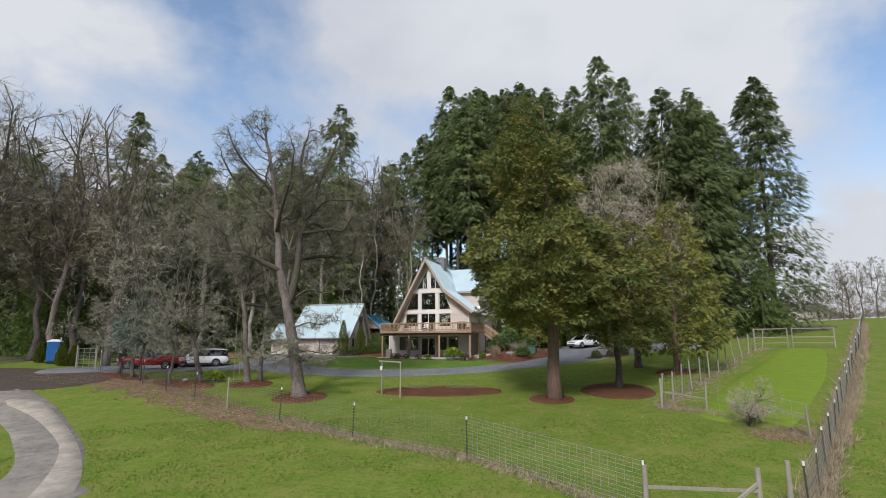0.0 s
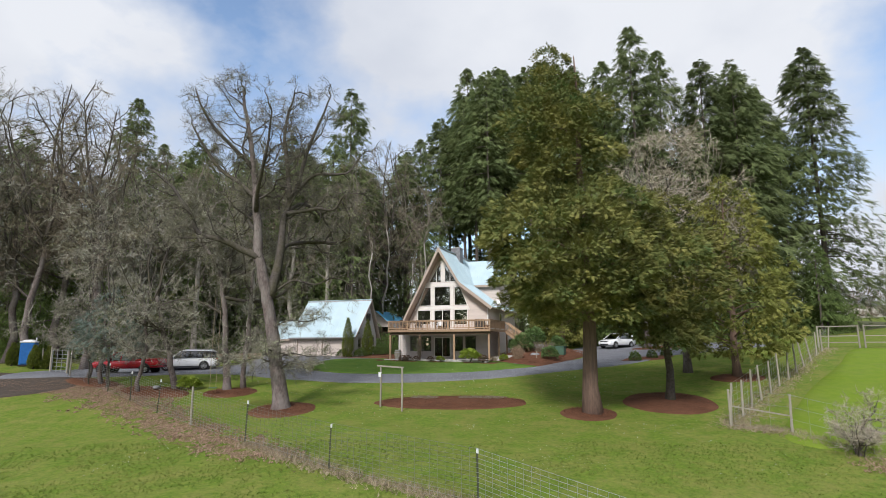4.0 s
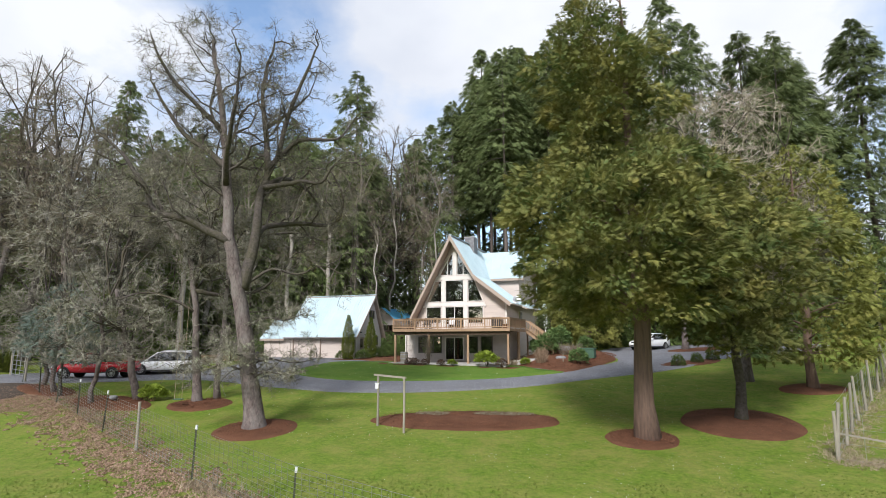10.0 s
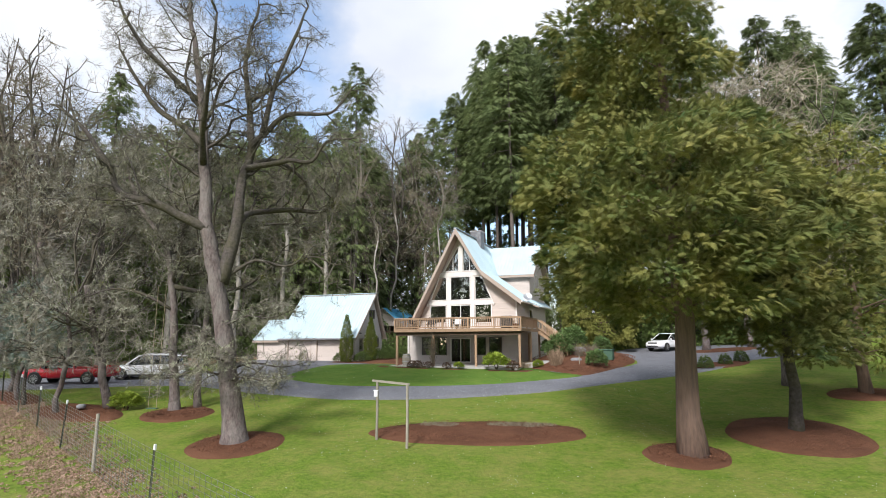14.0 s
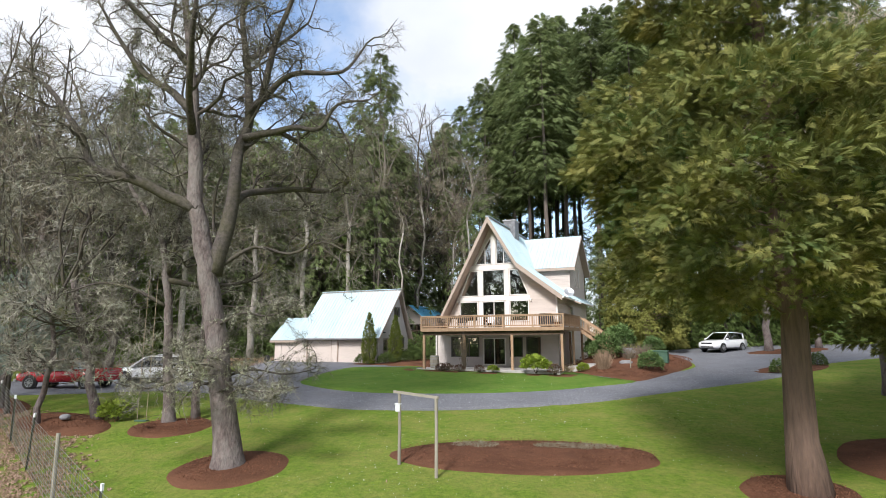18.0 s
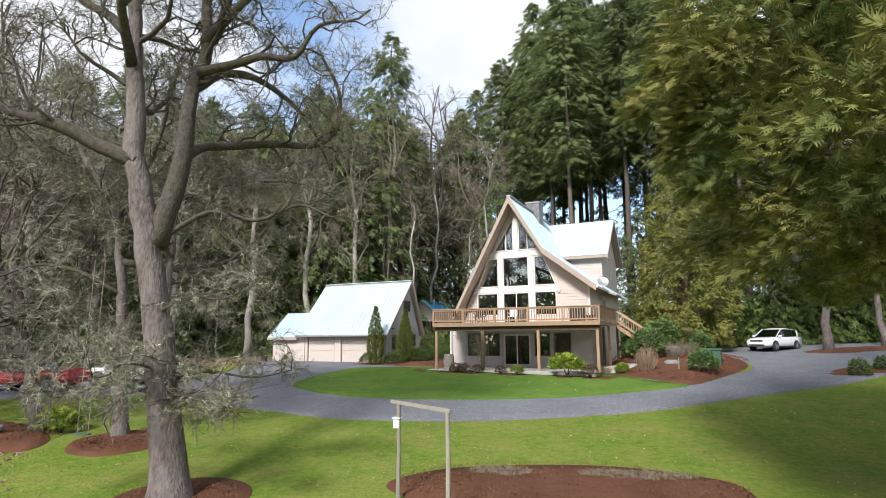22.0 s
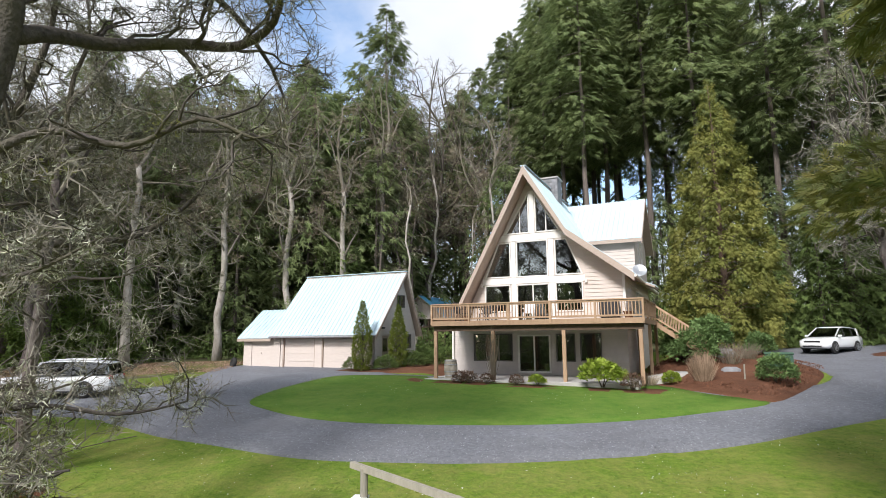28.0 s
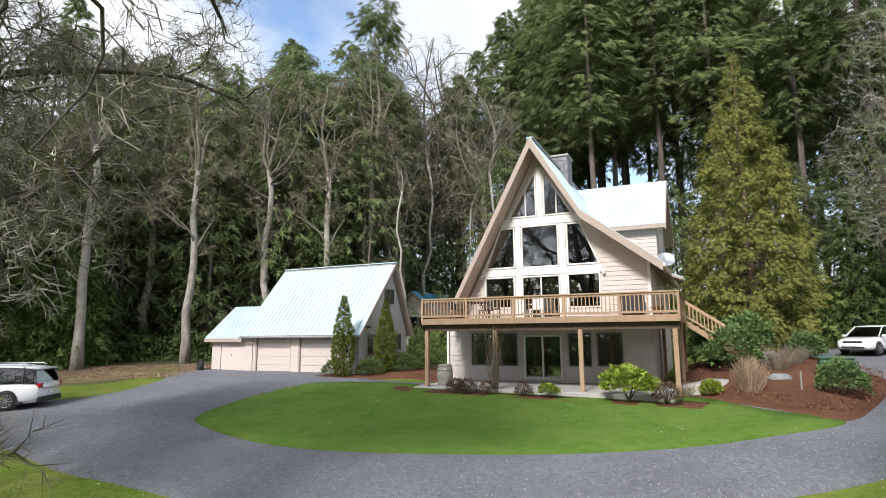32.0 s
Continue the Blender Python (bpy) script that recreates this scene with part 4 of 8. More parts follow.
part("gutter", Geo().tube([(-0.6, -0.5, 2.0), (7.3, -0.5, 2.0)], [0.06, 0.06], 8), "stone", gar)
part("flood_lamp", Geo().box(GW + 0.02, 0.62, 2.45, GW + 0.16, 0.9, 2.55, 0.02), "black_plastic", gar)
# lean-to shed on its left
shed = thing("lean_to_shed", "small cream shed with blue-green metal roof against the garage", "shed", GARAGE)
part("front_wall", wall_holes(rect(-3.15, -0.3, -0.1, 1.95), [rect(-2.47, 0.03, -0.88, 1.85)], 0, 0.15), "siding", shed)
sh_door = part("shed_door", Geo().box(-2.45, 0.03, 0.04, -0.9, 0.08, 1.84), "siding", shed, "cream plank door")
part("door_knob", Geo().lathe([(0.03, 0), (0.04, 0.02), (0.03, 0.05)], sides=10), "brown_trim", sh_door).matrix_local = pose(-1.65, 0.03, 1.0, 90)
part("side_wall", Geo().slab([(-3.15, 0.15, -0.3), (-3.15, 4.0, -0.3), (-3.15, 4.0, 1.9), (-3.15, 2.0, 3.7), (-3.15, 0.15, 1.95)], (0.15, 0, 0)), "siding", shed)
roof_plane(shed, (-3.45, -0.3, 1.92), (-0.62, -0.3, 1.92), (-3.45, 2.0, 3.85), (-0.62, 2.0, 3.85), 0.1)
roof_plane(shed, (-0.62, 4.3, 1.92), (-3.45, 4.3, 1.92), (-0.62, 2.0, 3.85), (-3.45, 2.0, 3.85), 0.1)
part("fascia", Geo().box(-3.45, -0.34, 1.74, -0.62, -0.305, 1.9), "brown_trim", shed)
# far barn
barn = thing("barn", "small open barn with bright blue metal roof behind the garage", "barn",
             HOUSE @ Matrix.Translation((-17.0, 22, 0.6)))
part("gable_wall", Geo().slab([(-2.6, 0, 3.0), (2.6, 0, 3.0), (0, 0, 5.0)], (0, 0.15, 0)), "siding", barn)
for px in (-2.4, -0.8, 0.8, 2.4):
    part("post", Geo().box(px - 0.09, 0.0, -0.5, px + 0.09, 0.18, 3.0), "dark_wood", barn)
for zz in (0.4, 1.0, 1.6, 2.2):
    part("rail", Geo().box(-2.5, -0.05, zz, 2.5, 0.0, zz + 0.15), "dark_wood", barn)
part("back_wall", Geo().box(-2.6, 6, -0.5, 2.6, 6.15, 3), "dark_wood", barn)
roof_plane(barn, (2.9, -0.4, 2.85), (2.9, 6.4, 2.85), (0, -0.4, 5.15), (0, 6.4, 5.15), 0.1, mat="blue_roof")
roof_plane(barn, (-2.9, 6.4, 2.85), (-2.9, -0.4, 2.85), (0, 6.4, 5.15), (0, -0.4, 5.15), 0.1, mat="blue_roof")

# ---- trees ----
def fingers(k, spread, width):
    """A spray of k narrow fingers fanned from one point, 1 long, in the x-y plane."""
    v, f = [], []
    for i in range(k):
        a = radians(spread * (2 * i / (k - 1) - 1)) if k > 1 else 0.0
        L = 1.0 - 0.35 * abs(2 * i / max(1, k - 1) - 1)
        c, s = math.cos(a), math.sin(a)
        b = len(v)
        for (x, y) in ((0.05 * i, -width), (L, 0.0), (0.15 * L, width)):
            v.append((x * c - y * s, x * s + y * c, -0.08 * x * x))
        f.append((b, b + 1, b + 2))
    return np.array(v), np.array(f)


def sprays(name, pos, way, up, size, template, mat):
    """One mesh of many sprays. pos, way, up: (n, 3); size: (n,)."""
    tv, tf = template
    way = way / (np.linalg.norm(way, axis=1, keepdims=True) + 1e-9)
    side = np.cross(up, way)
    side /= np.linalg.norm(side, axis=1, keepdims=True) + 1e-9
    nor = np.cross(way, side)
    s = size[:, None, None]
    V = pos[:, None, :] + s * (tv[None, :, 0:1] * way[:, None, :] + tv[None, :, 1:2] * side[:, None, :] + tv[None, :, 2:3] * nor[:, None, :])
    F = tf[None] + (np.arange(len(pos)) * len(tv))[:, None, None]
    return mesh_np(name, V.reshape(-1, 3), F.reshape(-1, tf.shape[1]), mat)


def profile(pts, z):
    return np.interp(z, [p[0] for p in pts], [p[1] for p in pts])


def conifer_meshes(seed, shape, trunk_r, top, branches, per, spray, leaf, bark, droop=0.35, k=4, width=0.1, jitter=0.25, clump=0.0, lean=(0, 0), flat=0.35, frond=0):
    """Trunk and crown. shape: (height, radius) pairs; branches: how many; per: sprays on a branch."""
    r = np.random.default_rng(seed)
    z0, z1 = shape[0][0], shape[-1][0]
    zz = z0 + (z1 - z0) * r.random(branches) ** 0.9
    az = np.arange(branches) * 2.399963 + r.normal(0, 0.35, branches)
    lobes = 1 + clump * np.sin(az * 3 + zz * 0.9) + clump * 0.7 * np.sin(az * 5 - zz * 1.7)
    L = profile(shape, zz) * (1 + r.normal(0, jitter, branches) * 0.6) * lobes
    L = np.maximum(L, 0.15)
    rise = np.interp((zz - z0) / (z1 - z0), [0, 0.5, 1], [-0.1, 0.15, 0.7])
    n = branches * per
    b = np.repeat(np.arange(branches), per)
    t = np.sqrt(r.random(n)) * 0.92 + 0.08
    dirs = np.stack([np.cos(az), np.sin(az), np.zeros(branches)], 1)[b]
    side = np.stack([-np.sin(az), np.cos(az), np.zeros(branches)], 1)[b]
    Lb = L[b]
    off = r.normal(0, 0.17, n) * Lb * (0.35 + 0.65 * t)
    z = zz[b] + rise[b] * Lb * t - droop * Lb * t * t + r.normal(0, 0.12, n) * np.minimum(Lb, 2.0)
    ax = np.stack([lean[0] * z, lean[1] * z, z], 1)
    pos = ax + dirs * (Lb * t)[:, None] + side * off[:, None]
    way = dirs * (0.6 + 0.5 * t)[:, None] + side * (np.sign(off) * r.uniform(0.1, 0.9, n))[:, None]
    way[:, 2] += r.uniform(-0.75, 0.35, n) - droop * t
    up = np.stack([r.normal(0, flat, n), r.normal(0, flat, n), np.ones(n)], 1)
    size = spray * r.uniform(0.6, 1.35, n) * np.clip(0.55 + Lb / 4, 0.5, 1.2)
    crown = sprays("crown", pos, way, up, size, feather(frond, width, 0.3) if frond else fingers(k, 56, width), leaf)
    ge = Geo()
    pts, rad = [], []
    for i in range(13):
        q = i / 12
        zt = -0.3 + (top + 0.3) * q
        pts.append((lean[0] * zt + 0.05 * math.sin(i * 1.7 + seed), lean[1] * zt + 0.05 * math.cos(i * 2.1 + seed), zt))
        rad.append(trunk_r * (1 - 0.93 * q) * (1.0 + 0.55 * math.exp(-zt / 0.5) * (zt > -0.31)))
    ge.tube(pts, rad, 12)
    for i in range(0, branches, 5):
        d = Vector((math.cos(az[i]), math.sin(az[i]), 0))
        p = Vector((lean[0] * zz[i], lean[1] * zz[i], zz[i]))
        ll = L[i]
        e = [p + d * (ll * q) + Vector((0, 0, rise[i] * ll * q - droop * ll * q * q)) for q in (0, 0.4, 0.85)]
        ge.tube(e, [0.02 + 0.012 * ll, 0.015 + 0.006 * ll, 0.008], 4, cap=False)
    return ge.mesh("trunk", bark, True), crown


def feather(n, width, droop=0.35):
    """A flat drooping frond: a midrib tip and n pairs of pointed side leaflets, 1 long."""
    v, f = [], []

    def leaf(x, a, L, w):
        c, s = math.cos(a), math.sin(a)
        b = len(v)
        for p, q in ((0.0, -w), (L, 0.0), (0.25 * L, w)):
            X, Y = x + p * c - q * s, p * s + q * c
            v.append((X, Y, -droop * X * X - 0.25 * Y * Y))
        f.append((b, b + 1, b + 2))

    leaf(0.1, 0.0, 0.95, width)
    for i in range(n):
        x = 0.06 + 0.62 * i / n
        L = 0.5 * (1 - 0.45 * abs(i / n - 0.35) * 2)
        for sg in (-1, 1):
            leaf(x + 0.04 * sg, sg * radians(48 - 10 * i / n), L, width)
    return np.array(v), np.array(f)


def cedar_meshes(seed, shape, trunk_r, top, clumps, per, spray, leaf, bark, puff=0.7, pairs=4, width=0.07, hang=0.2, shift=(0.0, 0.0), thick=0.3, lobe=0.3, bent=0.0, inner=0.2, cap=-1.0, deep=0.84):
    """A cedar whose boughs end in drooping fans, with gaps between them, on an uneven envelope. shape: (height, radius) pairs."""
    r = np.random.default_rng(seed)
    z0, z1 = shape[0][0], shape[-1][0]
    zs = np.linspace(z0, z1, 200)
    w = profile(shape, zs) + 0.25
    zc = np.interp((np.arange(clumps) + r.random(clumps)) / clumps, np.cumsum(w) / w.sum(), zs)
    az = np.arange(clumps) * 2.399963 + r.normal(0, 0.3, clumps)
    out = np.where(r.random(clumps) > inner, r.uniform(deep, 1.0, clumps), r.uniform(0.25, 0.75, clumps))
    lob = np.array([noise.noise(Vector((math.cos(a) * 1.3, math.sin(a) * 1.3, z * 0.42 + seed))) for a, z in zip(az, zc)])
    lob2 = np.array([noise.noise(Vector((math.cos(a) * 3.4, math.sin(a) * 3.4, z * 1.1 + seed))) for a, z in zip(az, zc)])
    R = np.maximum(profile(shape, zc) * out * (1 + lobe * lob + 0.6 * lobe * lob2) - 0.3 * puff, 0.05)
    d = np.stack([np.cos(az), np.sin(az), np.zeros(clumps)], 1)
    sd = np.stack([-np.sin(az), np.cos(az), np.zeros(clumps)], 1)
    C = d * R[:, None]
    C[:, 2] = zc
    bend = np.clip((zc - z0) / 3.0, 0, 1)
    C[:, 0] += shift[0] * bend + bent * np.clip((zc - z0) / (z1 - z0), 0, 1)
    C[:, 1] += shift[1] * bend
    n = clumps * per
    b = np.repeat(np.arange(clumps), per)
    small = np.clip(0.45 + R / 3.5, 0.5, 1.0)
    cs = (puff * (0.65 + 0.7 * r.random(clumps)) * small)[b]
    g3 = r.normal(0, 0.75, (n, 3)) + d[b] * 0.55 + np.array([0, 0, 0.45])
    g3[:, 2] = np.where(g3[:, 2] < cap, -g3[:, 2], g3[:, 2])
    g3 /= np.linalg.norm(g3, axis=1, keepdims=True) + 1e-9
    pos = C[b] + g3 * (cs * r.uniform(0.5, 1.0, n))[:, None] * np.array([1, 1, thick])
    pos[:, 2] -= hang * cs * (g3[:, 0] ** 2 + g3[:, 1] ** 2) * 0.6
    way = g3 * r.uniform(0.5, 1.1, n)[:, None] + d[b] * 0.35 + r.normal(0, 0.3, (n, 3))
    way[:, 2] -= hang * 1.6 * r.random(n)
    up = g3 + r.normal(0, 0.4, (n, 3)) + np.array([0, 0, 0.4])
    crown = sprays("crown", pos, way, up, spray * r.uniform(0.65, 1.3, n) * small[b], feather(pairs, width), leaf)
    ge = Geo()
    pts, rad = [], []
    for i in range(13):
        q = i / 12
        zt = -0.3 + (top + 0.3) * q
        pts.append((shift[0] * q * 0.35 + 0.06 * math.sin(i * 1.7 + seed), shift[1] * q * 0.7 + 0.06 * math.cos(i * 2.1 + seed), zt))
        rad.append(trunk_r * (1 - 0.93 * q) * (1.0 + 0.4 * math.exp(-max(0, zt) / 0.5)))
    ge.tube(pts, rad, 14)
    for i in range(0, clumps, 4):
        e = Vector(C[i]) * 0.75 + Vector((0, 0, C[i][2] * 0.25))
        p = Vector((shift[0] * 0.4, shift[1] * 0.4, max(2.0, e.z - 0.12 * R[i])))
        m = p.lerp(e, 0.55) + Vector((0, 0, 0.1 * R[i]))
        ge.tube([p, m, e], [0.02 + 0.012 * R[i], 0.015 + 0.006 * R[i], 0.008], 4, cap=False)
    return ge.mesh("trunk", bark, True), crown


def conifer(name, label, meshes, m, group=""):
    ob = thing(name, label, "conifer tree", m, group)
    part("trunk", meshes[0], "", ob)
    part("crown", meshes[1], "", ob)
    return ob


def twig_fan(w):
    """A crooked little twig with side twigs, 1 long, of thin slivers in all directions."""
    v, f = [], []
    for (x0, y0, z0), (x1, y1, z1), k in (((0, 0, 0), (0.52, 0.1, 0.06), 1.0), ((0.46, 0.09, 0.05), (1.0, -0.06, 0.12), 0.7), ((0.22, 0.04, 0.02), (0.56, -0.3, 0.16), 0.7),
                                          ((0.36, 0.07, 0.04), (0.72, 0.42, -0.12), 0.7), ((0.6, 0.05, 0.07), (0.9, 0.26, 0.3), 0.6), ((0.5, 0.08, 0.06), (0.8, -0.22, -0.24), 0.6)):
        b = len(v)
        v += [(x0, y0 - w * k, z0 - w * k * 0.6), (x0, y0 + w * k, z0 + w * k * 0.6), (x1, y1, z1)]
        f.append((b, b + 1, b + 2))
    return np.array(v), np.array(f)


def bare_tree_meshes(seed, h, trunk_r, fork=0.42, limbs=9, lean=(0.0, 0.0), spread=0.5, counts=(6, 5, 5), gnarl=0.25, bark="oak_bark", limb="limb_bark",
                     twig="twig", low=0.3, droop=0.0, leaders=3, twig_r=0.011, moss=0.0, reach=99.0, sprouts=0, floor=2.0, open_=0.6, env=None, twiglet=0.75, thin=0.016,
                     stems=None, lichen=0.0, tuft=0.16, crook=0.05, side=0.5):
    """A leafless tree: trunk, limbs, twigs, tufts of moss and lichen, grown from rules. reach: how far it may spread to +x.
    stems: main stems as (points, radius at the foot, at the tip, side branches, where they begin), in place of the ruled ones."""
    r = random.Random(seed)
    trunk, twg = Geo(), Geo()
    lims, mosspos, tips, crust = [], [], [], []

    def room(p):
        return env is None or ((p.x - env[0]) ** 2 + (p.y - env[1]) ** 2) / env[3] ** 2 + ((p.z - env[2]) / env[4]) ** 2 < 1.0

    def line(p, d, L, n, wander, lift):
        pts = [p.copy()]
        d = d.normalized()
        for i in range(n):
            d = d + Vector((r.gauss(0, wander), r.gauss(0, wander), r.gauss(0, wander * 0.8) + lift))
            if p.z < floor + 0.6:
                d.z = max(d.z, 0.1)
            d.normalize()
            p = p + d * (L / n)
            pts.append(p.copy())
        return pts

    def away(d, ang):
        o = d.orthogonal().normalized()
        o = Matrix.Rotation(r.uniform(0, 6.283), 3, d) @ o
        return (d * math.cos(ang) + o * math.sin(ang)).normalized()

    def branch(p, d, L, rad, level, lim):
        if level >= len(counts):
            tips.append((tuple(p), tuple(d), L))
            return
        n = (7, 5, 3)[min(level, 2)]
        lift = (0.1 if level == 0 else 0.03) - (droop * 0.12 if level > 0 else droop * 0.05)
        pts = line(p, d, L, n, gnarl * (0.52, 0.95, 1.2)[min(level, 2)], lift)
        keep = 1
        while keep < len(pts) and room(pts[keep]) and pts[keep].x <= reach:
            keep += 1
        if keep < 2:
            return
        pts = pts[:keep]
        full = (keep - 1) / n
        L *= full
        n = keep - 1
        radii = [max(twig_r * 0.6, rad * (1 - 0.78 * i / n)) for i in range(n + 1)]
        (lim if level < 2 else twg).tube(pts, radii, (8, 5, 3)[min(level, 2)], cap=False)
        if lichen and level > 0:
            for _ in range(int(lichen * (5 if stems and p.z < 6 else 1) + r.random())):
                i = r.randrange(0, n)
                crust.append(pts[i].lerp(pts[i + 1], r.random()))
        if moss and level in (1, 2) and r.random() < moss:
            mosspos.append(pts[r.randrange(1, n + 1)])
        for _ in range(max(2, round(counts[level] * full))):
            t = r.uniform(0.2, 1.0)
            i = min(n - 1, int(t * n))
            q = pts[i].lerp(pts[i + 1], t * n - i)
            dd = (pts[i + 1] - pts[i]).normalized()
            branch(q, away(dd, radians(r.uniform(25, 70))), max(0.35, L * r.uniform(0.4, 0.66) * (1.08 - 0.35 * t)), rad * (0.5 - 0.2 * t), level + 1, lim)

    def far(p, d, most):
        if env is None:
            return most
        q, u = 0.0, d.normalized()
        while q < most and room(p + u * (q + 0.3)):
            q += 0.3
        return max(0.8, q)

    H = h * fork
    tp = [Vector((0, 0, -0.3))]
    bend = Vector((0, 0, 0))
    for i in range(1, 9):
        q = i / 8
        bend += Vector((r.gauss(0, crook), r.gauss(0, crook), 0))
        tp.append(Vector((lean[0] * H * q, lean[1] * H * q, H * q)) + bend)
    rad = [trunk_r * (1 - 0.38 * i / 8) * (1.0 + 0.4 * (i == 0) + 0.05 * (i == 1)) for i in range(9)]
    starts = []
    if stems:
        for si, (way, r0, r1, kids, first) in enumerate(stems):
            P = [Vector(q) for q in way]
            P = [P[0] + (P[0] - P[1])] + P + [P[-1] + (P[-1] - P[-2])]
            run = []
            for i in range(1, len(P) - 2):
                for k in range(4):
                    t = k / 4
                    q = 0.5 * ((2 * P[i]) + (P[i + 1] - P[i - 1]) * t + (2 * P[i - 1] - 5 * P[i] + 4 * P[i + 1] - P[i + 2]) * t * t + (3 * P[i] - P[i - 1] - 3 * P[i + 1] + P[i + 2]) * t ** 3)
                    run.append(q + noise.noise_vector(q * 0.9 + Vector((si, 0, 0))) * min(0.12, r0 * 0.5) * (len(run) > 1))
            run.append(P[-2])
            m = len(run) - 1
            rr = [(r0 + (r1 - r0) * i / m) * (1 + 0.1 * noise.noise(run[i] * 1.3)) for i in range(m + 1)]
            if si == 0:
                rr = [q * (1 + 0.5 * math.exp(-max(0.0, p.z) / 0.55)) for q, p in zip(rr, run)]
                trunk.tube(run, rr, 16)
            else:
                lims.append(Geo().tube(run, rr, 9))
            full = sum((run[i + 1] - run[i]).length for i in range(m))
            for k in range(kids):
                t = first + (1 - first) * (k + r.random()) / kids
                i = min(m - 1, int(t * m))
                d = (run[i + 1] - run[i]).normalized()
                L = min(5.0, max(0.6 if r0 < 0.06 else 1.5, full * side * r.uniform(0.35, 0.75) * (1.15 - 0.6 * t)))
                starts.append((run[i].lerp(run[i + 1], t * m - i), away(d, radians(r.uniform(30, 75))), L, max(0.016 if r0 < 0.06 else 0.03, rr[i] * r.uniform(0.28, 0.5)), 1 if L < 1.9 else 0))
            starts.append((run[-1], run[-1] - run[-2], 2.0, rr[-1], 1))
        leaders, limbs = 0, 0
        tp = [Vector(q) for q in stems[0][0][:3]] + [Vector(stems[0][0][2])] * 6
    else:
        trunk.tube(tp, rad, 14)
    for k in range(leaders):
        a = 6.283 * k / leaders + r.uniform(-0.5, 0.5)
        q = (0.3, 1.0, 0.65)[k % 3] * open_ * r.uniform(0.85, 1.15)
        d = Vector((math.cos(a) * q, math.sin(a) * q, 1))
        p = tp[-1] - Vector((0, 0, 0.2 + 0.5 * (k % 3)))
        starts.append((p, d, far(p, d, h - H) * r.uniform(0.97, 1.08), trunk_r * (0.5, 0.31, 0.38)[k % 3], 0))
    for k in range(limbs):
        t = low + (1 - low) * r.random()
        i = min(7, int(t * 8))
        a = k * 2.4 + r.uniform(-0.4, 0.4)
        d = Vector((math.cos(a), math.sin(a), r.uniform(0.0, 0.7) - droop * 0.25))
        starts.append((tp[i].lerp(tp[i + 1], t * 8 - i), d, h * spread * r.uniform(0.55, 1.0), trunk_r * r.uniform(0.22, 0.36), 0 if r.random() < 0.75 else 1))
    for k in range(sprouts):
        t = r.uniform(0.2, 0.55)
        i = min(7, int(t * 8))
        a = r.uniform(0, 6.283)
        if stems:
            t, i, a = r.uniform(0.35, 0.62) + 1, 1, r.choice((-0.2, 0.3, 2.9, 3.5, -1.2, 0.0)) + r.uniform(-0.4, 0.4)
        starts.append((tp[i].lerp(tp[i + 1], t - 1) if stems else tp[i].lerp(tp[i + 1], t * 8 - i), Vector((math.cos(a), math.sin(a), r.uniform(-0.2, 0.2))), r.uniform(1.8, 3.2), 0.03, 1))
    for s in starts:
        lim = Geo()
        branch(*s, lim)
        if lim.v:
            lims.append(lim)
    out = [("trunk", trunk.mesh("trunk", bark, True), "")]
    out += [("limb", ge.mesh("limb", limb, True), "") for ge in lims]
    out.append(("twig_growth", twg.mesh("twig_growth", twig), "stuff"))
    if tips:
        rr = np.random.default_rng(seed + 500)
        P, D = np.array([q[0] for q in tips]), np.array([q[1] for q in tips])
        D = D + rr.normal(0, 0.15, D.shape)
        S = twiglet * rr.uniform(0.55, 1.3, len(tips))
        out.append(("twig_mass", sprays("twig_mass", P, D, rr.normal(0, 1, D.shape), S, twig_fan(thin / twiglet), twig), "stuff"))
    if crust:
        rr = np.random.default_rng(seed + 900)
        n = len(crust) * 2
        c = np.repeat(np.array([tuple(p) for p in crust]), 2, 0) + rr.normal(0, tuft * 0.3, (n, 3))
        out.append(("lichen", sprays("lichen", c, rr.normal(0, 1, (n, 3)), rr.normal(0, 1, (n, 3)), tuft * rr.uniform(0.5, 1.4, n), fingers(3, 75, 0.06), "lichen"), "stuff"))
    if mosspos:
        rr = np.random.default_rng(seed)
        n = len(mosspos) * 50
        c = np.repeat(np.array([tuple(p) for p in mosspos]), 50, 0) + rr.normal(0, 0.15, (n, 3))
        out.append(("moss", sprays("moss", c, rr.normal(0, 1, (n, 3)), rr.normal(0, 1, (n, 3)), rr.uniform(0.06, 0.14, n), fingers(3, 60, 0.07), "moss"), "stuff"))
    return out


def bare_tree(name, label, meshes, m, group=""):
    ob = thing(name, label, "bare tree", m, group)
    for nm, me, kd in meshes:
        p = part(nm, me, "", ob)
        if kd:
            p["kind"] = kd
    return ob


def at(x, y, turn=0.0, s=1.0, sz=None, sink=0.0):
    return Matrix.Translation((x, y, gz(x, y) - sink)) @ pose(0, 0, 0, 0, 0, turn) @ Matrix.Diagonal((s, s, sz or s, 1))


# the great cedar in the lawn and its neighbours
CEDAR = [(4.9, 3.0), (5.7, 5.0), (7.0, 5.7), (8.8, 5.8), (10.2, 5.2), (11.4, 4.2), (12.4, 2.2), (13.2, 2.2), (14.6, 2.7), (16.2, 2.5), (18.2, 1.8), (20.0, 1.0), (20.9, 0.2)]
conifer("cedar_tree", "tall golden-green cedar with a broad two-tiered crown",
        cedar_meshes(3, CEDAR, 0.44, 20.4, 200, 240, 0.34, "cedar_leaf", "cedar_bark", puff=1.3, pairs=4, width=0.06, shift=(-0.35, 0.0), lobe=0.45, thick=0.72, hang=0.25, bent=-1.3, inner=0.36, cap=0.0, deep=0.66), at(7.12, 38.2))
